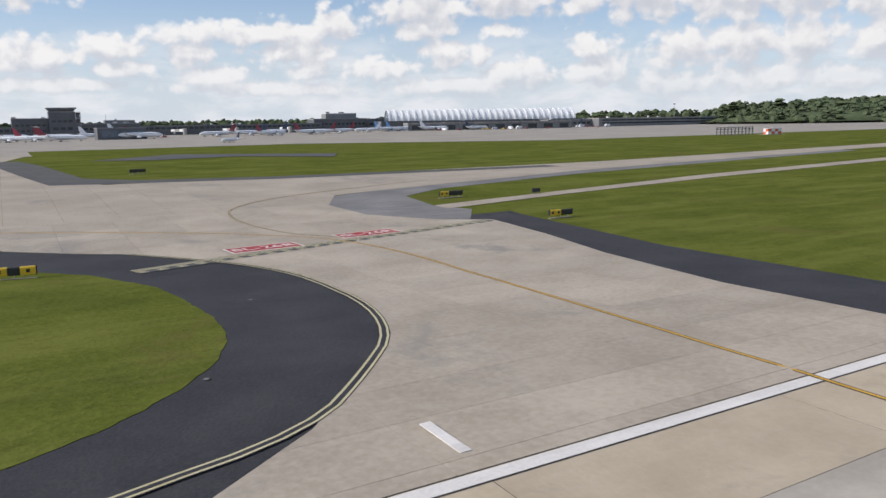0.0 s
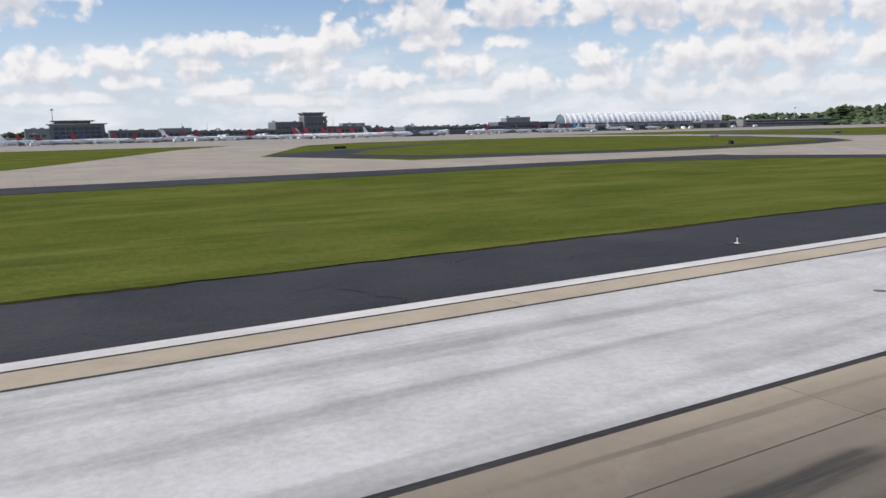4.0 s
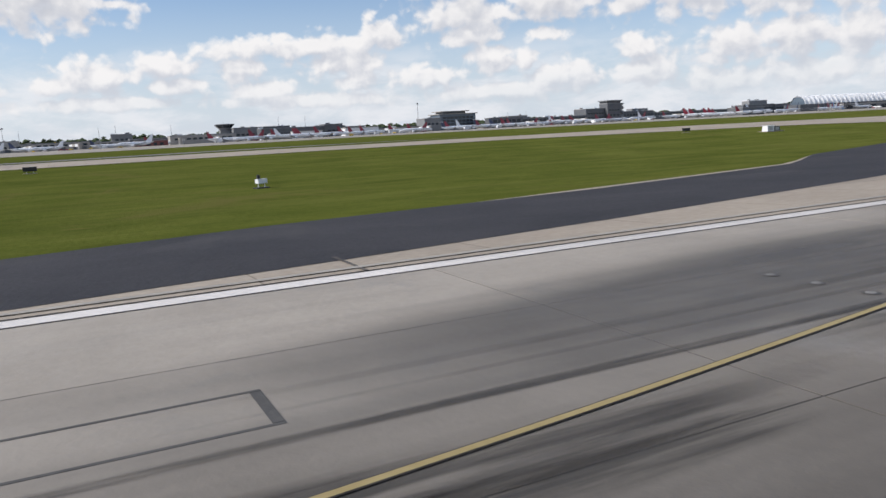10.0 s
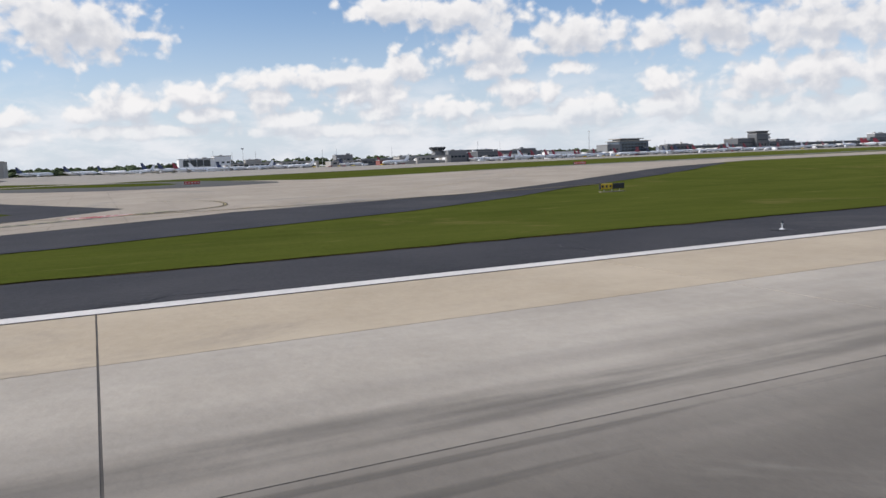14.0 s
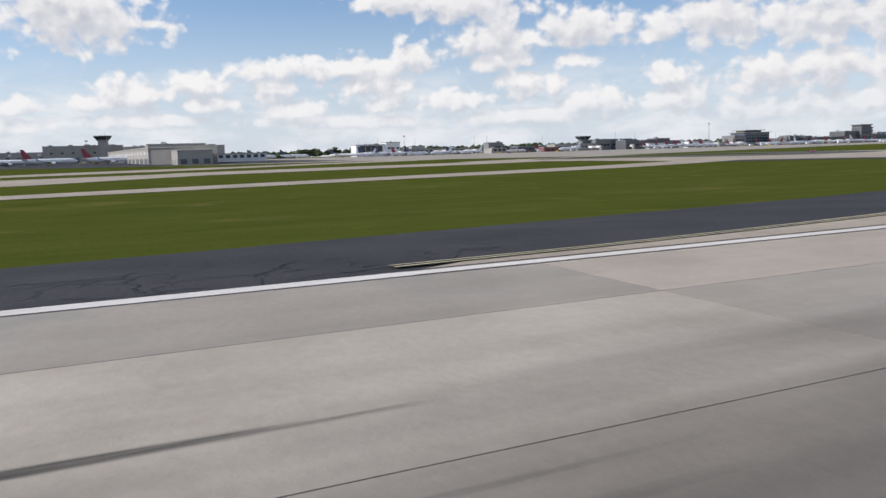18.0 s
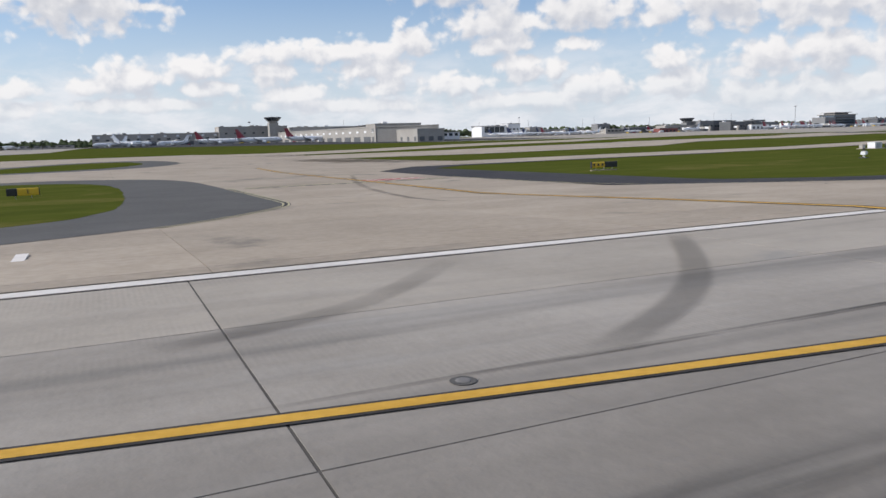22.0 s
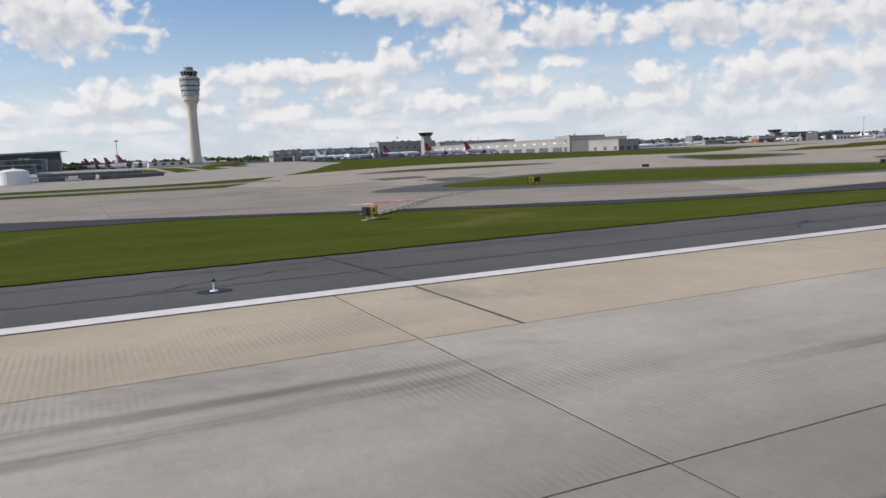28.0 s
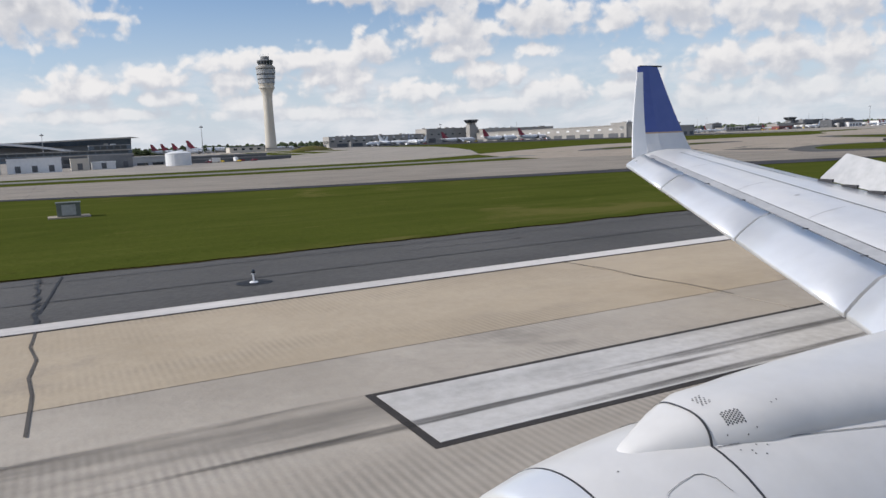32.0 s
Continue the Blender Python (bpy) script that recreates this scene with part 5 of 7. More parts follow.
# ---- terminals, hangars and towers ----
teal_mat = surface("blue_grey_glass", (0.075, 0.10, 0.13), (0.125, 0.16, 0.20), 0.2, 18.0, 3.0, 0.0)
vault_mat = surface("white_vault_membrane", (0.66, 0.67, 0.68), (0.78, 0.78, 0.78), 0.55, 20.0, 2.0, 0.0)
shaft_mat = surface("cream_tower_concrete", (0.50, 0.455, 0.385), (0.58, 0.535, 0.465), 0.8, 14.0, 1.5, 0.0)
ring_mat = surface("grey_tower_cladding", (0.30, 0.31, 0.32), (0.38, 0.385, 0.39), 0.6, 10.0, 1.5, 0.0)
mid_mat = surface("grey_cladding", (0.15, 0.153, 0.158), (0.21, 0.212, 0.215), 0.7, 14.0, 1.5, 0.05)
PANES = {}


def pane_mesh(w, h, deep, material, name):
    key = (round(w, 2), round(h, 2), deep, material.name)
    if key not in PANES:
        bm = bmesh.new()
        e = min(0.08, h * 0.1)
        loft(bm, [[(-w / 2 + i, y, -h / 2 + i), (w / 2 - i, y, -h / 2 + i), (w / 2 - i, y, h / 2 - i), (-w / 2 + i, y, h / 2 - i)] for i, y in ((0, 0.25), (0, -deep), (e, -deep - 0.05))])
        me = bpy.data.meshes.new(name)
        bm.to_mesh(me)
        bm.free()
        me.materials.append(material)
        PANES[key] = me
    return PANES[key]


def row(parent, p0, p1, z, w, h, gap, material=None, name="window", deep=0.06, inset=2.0):
    """A row of panes or doors along a wall from p0 to p1 (in the thing's own metres); it faces the side where p0 is on the right."""
    d = math.hypot(p1[0] - p0[0], p1[1] - p0[1])
    n = int((d - 2 * inset + gap) / (w + gap))
    ux, uy = (p1[0] - p0[0]) / d, (p1[1] - p0[1]) / d
    for i in range(n):
        s = d / 2 + (i - (n - 1) / 2) * (w + gap)
        ob = new(name, pane_mesh(w, h, deep, material or glass_mat, name))
        ob.parent = parent
        ob.location = (p0[0] + ux * s, p0[1] + uy * s, z)
        ob.rotation_euler = (0, 0, math.atan2(uy, ux))


def hall(name, label, x0, x1, y0, y1, top, wall, category="building", base=None, rows=(), side_rows=(), parapet=0.9, over=0.25, roof=None, units=0, turn=0.0):
    """A flat-roofed building: walls, a roof slab that stands proud, rows of windows or doors, plant on the roof. y1 is the front."""
    cx, cy = (x0 + x1) / 2, (y0 + y1) / 2
    z0 = land(cx, y1) - 0.4 if base is None else base
    b = thing(name, label, category, (cx, cy, z0), turn)
    w, d, h = (x1 - x0) / 2, (y1 - y0) / 2, top - z0
    bm = bmesh.new()
    box(bm, -w, w, -d, d, 0, h - parapet)
    part("wall", bm, wall, b)
    bm = bmesh.new()
    box(bm, -w - over, w + over, -d - over, d + over, h - parapet, h)
    part("roof", bm, roof or roof_mat, b)
    for z, pw, ph, gap, mat, nm in rows:
        row(b, (w, d), (-w, d), z, pw, ph, gap, mat, nm)
    for z, pw, ph, gap, mat, nm in side_rows:
        row(b, (w, -d), (w, d), z, pw, ph, gap, mat, nm)
    rnd = random.Random(int(x0 * 7 + y0))
    for _ in range(units):
        bm = bmesh.new()
        px, py, s = rnd.uniform(-w * 0.85, w * 0.85), rnd.uniform(-d * 0.5, d * 0.6), rnd.uniform(1.2, 3.0)
        box(bm, px - s, px + s, py - s * 0.6, py + s * 0.6, h, h + rnd.uniform(0.9, 2.0))
        part("roof_unit", bm, rnd.choice((stone_mat, mid_mat, white_wall_mat)), b)
    return b


W1 = (glass_mat, "window")
DOOR = (wall_mat, "loading_door")


def mast(x, y, top, label="slender grey light mast with lamp head", head=True, base=None, r=0.3):
    z0 = land(x, y) - 0.1 if base is None else base
    m = thing("light_mast", label, "mast", (x, y, z0), group="light masts")
    h = top - z0
    bm = bmesh.new()
    lathe(bm, [(0, r * 1.7), (0.6, r * 1.5), (h, r * 0.7)], 8)
    part("pole", bm, steel_mat, m)
    if head:
        bm = bmesh.new()
        lathe(bm, [(h - 1.6, 0.4), (h - 1.4, 1.5), (h - 0.9, 1.7), (h - 0.7, 0.6), (h, 0.4)], 10)
        part("lamp_ring", bm, steel_mat, m)
        for i in range(6):
            a = i * math.pi / 3
            bm = bmesh.new()
            lathe(bm, [(h - 2.1, 0.35), (h - 1.5, 0.45), (h - 1.2, 0.2)], 6, at=(1.6 * math.cos(a), 1.6 * math.sin(a), 0))
            part("floodlight", bm, wall_mat, m)


def west_terminal():
    # tower block with an outside stair
    hall("ramp_tower", "dark grey ramp control block with overhanging cab roof", -14, 12, -958, -938, 29.5, wall_mat, rows=[(18, 4, 2.2, 1.4, *W1), (10, 5, 3, 2, *W1)], over=0.1)
    cab = thing("ramp_cab", "grey flared rooftop cab with band of glass", "cab", (-1, -948, 29.5))
    bm = bmesh.new()
    loft(bm, [[(-11.5 * s, -8.5 * s, z), (11.5 * s, -8.5 * s, z), (11.5 * s, 8.5 * s, z), (-11.5 * s, 8.5 * s, z)] for s, z in ((1.02, 0), (1.08, 0.8), (1.1, 0.8), (1.2, 2.9))])
    part("glazing", bm, wall_mat, cab)
    bm = bmesh.new()
    box(bm, -15, 15, -11, 11, 2.9, 4.2)
    part("roof", bm, mid_mat, cab)
    stair = thing("outside_stair", "steel zigzag outside stair on the block's side", "stair", (-17, -940, land(-17, -940)))
    for i in range(8):
        bm = bmesh.new()
        z, s = i * 3.4, 1 if i % 2 else -1
        v = [(-2.2, -2.6 * s, z), (2.2, -2.6 * s, z), (2.2, 2.6 * s, z + 3.2), (-2.2, 2.6 * s, z + 3.2)]
        loft(bm, [v, [(a, b, c + 0.5) for a, b, c in v]])
        part("flight", bm, mid_mat, stair)
        bm = bmesh.new()
        box(bm, -2.6, 2.6, 2.2 * s - 0.9, 2.2 * s + 0.9, z + 3.1, z + 3.5)
        part("landing", bm, steel_mat, stair)
    for px in (-2.6, 2.6):
        bm = bmesh.new()
        box(bm, px - 0.2, px + 0.2, -0.2, 0.2, 0, 28)
        part("post", bm, steel_mat, stair)
    hall("concourse_block", "dark grey concourse block beside the ramp tower", 12, 48, -975, -944, 22.5, wall_mat, rows=[(14, 3.4, 2, 1.8, *W1), (8, 3.4, 2, 1.8, *W1)], units=2)
    hall("concourse_block", "low dark grey concourse wing", -82, -14, -968, -941, 16, wall_mat, rows=[(9, 4, 2.4, 2, *W1)], units=3)
    hall("concourse_block", "low grey penthouse on the concourse wing", -77, -45, -962, -949, 19.5, mid_mat, base=15.9, units=1)
    hall("concourse", "long low dark concourse with flat roof", -304, -82, -972, -942, 12.5, wall_mat, rows=[(8.5, 5, 2.4, 1.4, *W1), (3.5, 6, 3.4, 4, *DOOR)], units=5, roof=mid_mat)
    hall("dark_hangar", "dark low service building with deep openings", -50, -11, -725, -700, 11.3, wall_mat, rows=[(5, 13, 5.5, 7, teal_mat, "opening")], roof=mid_mat)
    # far aircraft apron buildings to the west
    hall("concourse_block", "grey stepped terminal block with roof plant", -376, -300, -985, -958, 18, wall_mat, rows=[(10, 4, 2.4, 2, *W1)], units=5)
    hall("concourse_block", "upper grey terminal storey with pale roof", -362, -318, -978, -962, 25, mid_mat, base=17.9, roof=white_wall_mat, units=3)
    hall("concourse_block", "low dark terminal block with roof stacks", -470, -376, -985, -955, 17.3, wall_mat, rows=[(9, 5, 2.6, 2, *W1)], units=4)
    hall("concourse", "low dark concourse with white boarding bays", -652, -576, -840, -815, 12, mid_mat, rows=[(6, 6, 3, 2, *W1)], units=2)
    hall("concourse", "long low grey terminal with parking decks", -900, -652, -835, -800, 13, mid_mat, rows=[(9, 14, 1.8, 0.8, glass_mat, "deck_opening"), (5, 14, 1.8, 0.8, glass_mat, "deck_opening")], roof=stone_mat, units=4)
    # vault over the international hall
    a, b = Vector((-388, -918, 0)), Vector((-632, -840, 0))
    d = (b - a).normalized()
    n = Vector((-d.y, d.x, 0))
    vault = thing("vaulted_terminal", "white ribbed barrel-vault roof on a dark terminal base", "building", (0, 0, 0))
    length, count, half = (b - a).length, 30, 21.0

    def arc(s, grow):
        c = a + d * s
        out = []
        for i in range(15):
            t = math.pi * i / 14
            o = n * (half + grow) * math.cos(t)
            out.append((c.x + o.x, c.y + o.y, 13.0 + (14.5 + grow) * math.sin(t)))
        return out
    bm = bmesh.new()
    loft(bm, [arc(0, -0.5), arc(length, -0.5)])
    part("shell", bm, vault_mat, vault, "white membrane shell")
    for i in range(count + 1):
        bm = bmesh.new()
        s = length * i / count
        loft(bm, [arc(s - 1.6, 0.0), arc(s - 1.2, 0.55), arc(s + 1.2, 0.55), arc(s + 1.6, 0.0)], cap=False)
        part("rib", bm, white_wall_mat, vault, "broad white roof rib")
    for s in (-0.6, length + 0.6):
        bm = bmesh.new()
        loft(bm, [arc(s - 0.3, -1.2), arc(s + 0.3, -1.2)])
        part("end_glazing", bm, teal_mat, vault, "curved end wall of glass")
    base = bmesh.new()
    e = [a - d * 12 + n * 24, a - d * 12 - n * 24, b + d * 10 - n * 24, b + d * 10 + n * 24]
    prism(base, [(p.x, p.y) for p in e], land(-500, -880) - 0.5, 13.2)
    part("base_wall", base, wall_mat, vault, "dark base storey")
    low = thing("baggage_hall", "low grey bay building with dark square doorways", "building", (-470, -800, land(-470, -790) - 0.4), 163)
    bm = bmesh.new()
    box(bm, -105, 105, -16, 16, 0, 8.5)
    part("wall", bm, mid_mat, low)
    bm = bmesh.new()
    box(bm, -105.5, 105.5, -17, 16.5, 8.5, 9.6)
    part("roof", bm, stone_mat, low)
    row(low, (-105, -16), (105, -16), 4.0, 12, 5.4, 9, glass_mat, "doorway")


def middle_terminal():
    hall("glass_concourse", "glass concourse head with thin overhanging roof", 248, 303, -960, -930, 23.5, teal_mat, rows=[(17, 5.2, 3.4, 0.8, *W1), (12.5, 5.2, 3.4, 0.8, *W1), (8, 5.2, 3.4, 0.8, *W1)], over=2.5, parapet=1.0, roof=stone_mat)
    hall("roof_canopy", "flat pale roof canopy over the concourse head", 262, 297, -955, -934, 27, mid_mat, base=23.4, over=4.5, parapet=1.0, roof=stone_mat)
    hall("concourse_block", "grey annex of the concourse head", 303, 327, -955, -928, 18.6, mid_mat, rows=[(10, 4, 2.4, 2, *W1)], units=2)
    hall("concourse_block", "dark glazed gate building", 198, 248, -905, -888, 15, wall_mat, rows=[(8.5, 6.2, 4.6, 1.2, *W1)], units=3, roof=mid_mat)
    hall("concourse", "long low dark concourse", 40, 200, -970, -945, 13, wall_mat, rows=[(8.5, 5, 2.4, 1.4, *W1), (3, 6, 3.4, 4, *DOOR)], units=6, roof=mid_mat)
    hall("concourse_block", "grey roof storey on the concourse", 150, 186, -965, -950, 17, mid_mat, base=12.9, units=1)
    hall("concourse", "low grey concourse with pale bays", 327, 400, -965, -940, 9, stone_mat, rows=[(4.5, 5, 3, 3, *W1)], units=2)
    for x0, x1, y1, top, mat, u in ((400, 431, -962, 13.5, mid_mat, 1), (431, 456, -962, 17.5, wall_mat, 1), (456, 500, -964, 15.5, wall_mat, 2), (500, 543, -968, 18, wall_mat, 2), (506, 547, -925, 15, wall_mat, 1), (543, 572, -966, 18, mid_mat, 2)):
        hall("concourse_block", "dark grey stepped concourse block", x0, x1, y1 - 24, y1, top, mat, rows=[(top * 0.45, 4.4, 2.6, 1.6, *W1)], units=u, roof=mid_mat)
    hall("gate_house", "white gate building with dark doorways", 474, 512, -935, -915, 10, white_wall_mat, rows=[(3.6, 4.5, 4.2, 4.5, wall_mat, "doorway")], roof=stone_mat)
    hall("gate_house", "white gate building with dark doorways", 406, 450, -915, -898, 11, white_wall_mat, rows=[(3.6, 5, 4.2, 5, wall_mat, "doorway")], roof=stone_mat)
    hall("concourse", "pale long concourse with flat roof", 570, 648, -985, -962, 12, stone_mat, rows=[(6.5, 5, 2.4, 2, *W1)], units=4)
    hall("concourse", "low grey concourse with dark base", 640, 690, -1020, -998, 10.5, wall_mat, rows=[(5, 6, 2.4, 2, *W1)], units=1)
    hall("gate_house", "dark red banded gate building", 655, 690, -940, -925, 8, surface("brick_red_panel", (0.16, 0.05, 0.045), (0.22, 0.075, 0.065), 0.8, 6.0, 0.8, 0.0), rows=[(2.6, 4, 3, 3, *W1)])
    cab_tower(578, -990, 23.5, 10.0, land(578, -987) - 0.3, mid_mat, "square grey ramp tower with flared dark cab")
    # concourse further east
    hall("glass_block", "dark glass-fronted concourse block with white flanks", 876, 922, -1095, -1069, 19, white_wall_mat, rows=[(12, 8.5, 9, 0.5, *W1)], units=3)
    hall("concourse_block", "white stepped concourse block", 854, 876, -1092, -1066, 22, white_wall_mat, rows=[(12, 4, 2.4, 3, *W1)], units=1)
    hall("concourse", "long pale concourse with gates", 732, 855, -1090, -1064, 11, stone_mat, rows=[(6.5, 5, 2.6, 2.4, *W1), (2.6, 6, 3.4, 6, *DOOR)], units=6)
    hall("concourse_block", "pale square roof block of the concourse", 812, 834, -1085, -1070, 15.5, stone_mat, base=10.9, units=2)
    hall("stair_tower", "pale square stair tower with dark cap", 846, 866, -1215, -1198, 21, white_wall_mat, roof=wall_mat, parapet=2.4, over=0.6)
    hall("concourse", "low pale concourse with flat roof", 646, 732, -1030, -1004, 9, stone_mat, rows=[(5, 5, 2.6, 2.4, *W1)], units=3)
    hall("concourse_block", "grey block with roof plant", 682, 707, -1078, -1060, 18, mid_mat, rows=[(10, 4, 2.4, 2, *W1)], units=2)
    for x, y, top in ((295, -1018, 43), (640, -1010, 26), (470, -1000, 30), (505, -1005, 31), (830, -1110, 33), (812, -1110, 28), (845, -1110, 27), (870, -1120, 30), (905, -1110, 26), (700, -1080, 30), (720, -1085, 28), (-52, -1000, 27), (120, -1000, 24), (150, -1005, 24), (1280, -1080, 33), (1150, -1060, 32), (-860, -860, 34)):
        mast(x, y, top, head=top > 32, r=0.45 if top > 40 else 0.28)


def cab_tower(x, y, top, w, z0, shaft, label):
    """A square tower with a flared glass cab."""
    t = thing("ramp_tower", label, "tower", (x, y, z0))
    h, r = top - z0, w
    bm = bmesh.new()
    box(bm, -r * 0.66, r * 0.66, -r * 0.66, r * 0.66, 0, h - 7.5)
    part("shaft", bm, shaft, t)

    def ring(s, z, n=8):
        return [(s * math.cos(math.pi / 8 + i * math.pi / 4), s * math.sin(math.pi / 8 + i * math.pi / 4), z) for i in range(n)]
    bm = bmesh.new()
    loft(bm, [ring(r * 0.62, h - 8.0), ring(r * 0.80, h - 5.6), ring(r * 0.82, h - 5.0)])
    part("collar", bm, shaft, t)
    bm = bmesh.new()
    loft(bm, [ring(r * 0.84, h - 5.0), ring(r * 1.2, h - 1.2)])
    part("cab_glazing", bm, glass_mat, t, "dark slanted cab glass")
    bm = bmesh.new()
    loft(bm, [ring(r * 1.25, h - 1.2), ring(r * 1.27, h - 0.5), ring(r * 1.1, h)])
    part("roof", bm, wall_mat, t)
    for i in range(8):
        a, b = ring(r * 0.86, h - 5.0)[i], ring(r * 1.22, h - 1.2)[i]
        bm = bmesh.new()
        loft(bm, [[(p[0] + dx, p[1] + dy, p[2]) for dx, dy in ((-0.2, -0.2), (0.2, -0.2), (0.2, 0.2), (-0.2, 0.2))] for p in (a, b)])
        part("mullion", bm, mid_mat, t)
    for px in (-2.5, 1.5):
        bm = bmesh.new()
        lathe(bm, [(h - 0.2, 0.12), (h + 3.2, 0.06)], 6, at=(px, 0, 0))
        part("antenna", bm, steel_mat, t)


def maintenance_hangar():
    hall("maintenance_hangar", "long pale precast concourse wall with dark gate openings", 1325, 1480, -1066, -1040, 18.2, stone_mat, rows=[(12.8, 3.6, 2.4, 12, white_wall_mat, "skylight"), (3.4, 16, 4.8, 7, *DOOR), (9, 4, 1.6, 8, *W1)], side_rows=[(8, 5, 4, 3, *W1)], units=9, roof=stone_mat)
    hall("maintenance_hangar", "tall pale precast hangar with flat parapet", 1238, 1328, -1072, -1034, 25, stone_mat, rows=[(5, 12, 6.5, 12, *DOOR), (14, 3, 2, 9, *W1)], units=9, roof=stone_mat)
    hall("maintenance_hangar", "pale precast hangar behind the gates", 1120, 1238, -1050, -1000, 22, stone_mat, rows=[(5, 12, 6.5, 10, *DOOR)], units=9, roof=stone_mat)
    cab_tower(1261, -1015, 36, 9.0, land(1261, -1015) - 0.3, stone_mat, "pale ramp control tower with flared dark glass cab")
    wing = thing("hangar_wing", "pale precast hangar wing with louvred and dark openings", "building", (1206, -830, land(1206, -700) - 0.4))
    bm = bmesh.new()
    prism(bm, [(-30, 160), (22, 128), (52, -190), (-20, -190)], 0, 14.5)
    part("wall", bm, stone_mat, wing)
    bm = bmesh.new()
    prism(bm, [(-30.5, 160.5), (22.5, 128.5), (52.5, -190), (-20.5, -190)], 14.5, 15.6)
    part("roof", bm, stone_mat, wing)
    row(wing, (22, 128), (52, -190), 3.2, 16, 5, 9, wall_mat, "loading_door")
    row(wing, (22, 128), (52, -190), 10.5, 5, 2, 14, white_wall_mat, "skylight")
    hall("front_hangar", "pale precast front block with louvre and dark doorway", 1181, 1229, -730, -702, 18.3, stone_mat, side_rows=[(3.0, 6, 5, 7, *DOOR), (12, 7, 3.2, 5, mid_mat, "louvre")], rows=[(4.0, 5.5, 5.5, 16, *DOOR), (13.5, 11, 3.6, 20, mid_mat, "louvre")], units=2, roof=stone_mat)
    hall("hangar_annex", "low pale precast annex at the front block", 1184, 1211, -702, -640, 11.7, stone_mat, rows=[(3, 5, 4, 4, *DOOR)], side_rows=[(3, 5, 4, 12, *DOOR)], roof=stone_mat)
    jet = hall("gate_house", "white slanted gate building with glazed bays", 1120, 1180, -760, -740, 9, white_wall_mat, rows=[(5.5, 4, 3, 2.5, *W1)], roof=stone_mat)
    rnd = random.Random(12)
    for x in (1345, 1385, 1420, 1455):
        bridge(x, -1018, rnd.uniform(60, 120), 22)


def bridge(x, y, turn, length):
    """A covered boarding bridge on a wheeled leg."""
    b = thing("jet_bridge", "white covered boarding bridge on a wheeled leg", "jet bridge", (x, y, land(x, y)), turn, group="jet bridges")
    for i in range(3):
        bm = bmesh.new()
        e = 0.15 * i
        box(bm, -length / 2 + i * length / 3, -length / 2 + (i + 1) * length / 3 + 0.3, -1.5 - e, 1.5 + e, 4.0 - e, 6.6 + e)
        part("tunnel", bm, (white_wall_mat, stone_mat)[i % 2], b)
    bm = bmesh.new()
    lathe(bm, [(0, 2.2), (3.8, 2.2), (7.2, 2.4), (7.6, 1.2)], 10, at=(length / 2, 0, 0))
    part("rotunda", bm, stone_mat, b)
    bm = bmesh.new()
    box(bm, -length * 0.32 - 0.4, -length * 0.32 + 0.4, -1.2, 1.2, 0.9, 4.1)
    part("leg", bm, steel_mat, b)
    for s in (-1.5, 1.5):
        bm = bmesh.new()
        lathe(bm, [(s - 0.3, 0.55), (s + 0.3, 0.55)], 10, "y", (-length * 0.32, 0, 0.55))
        part("wheel", bm, black_paint, b)


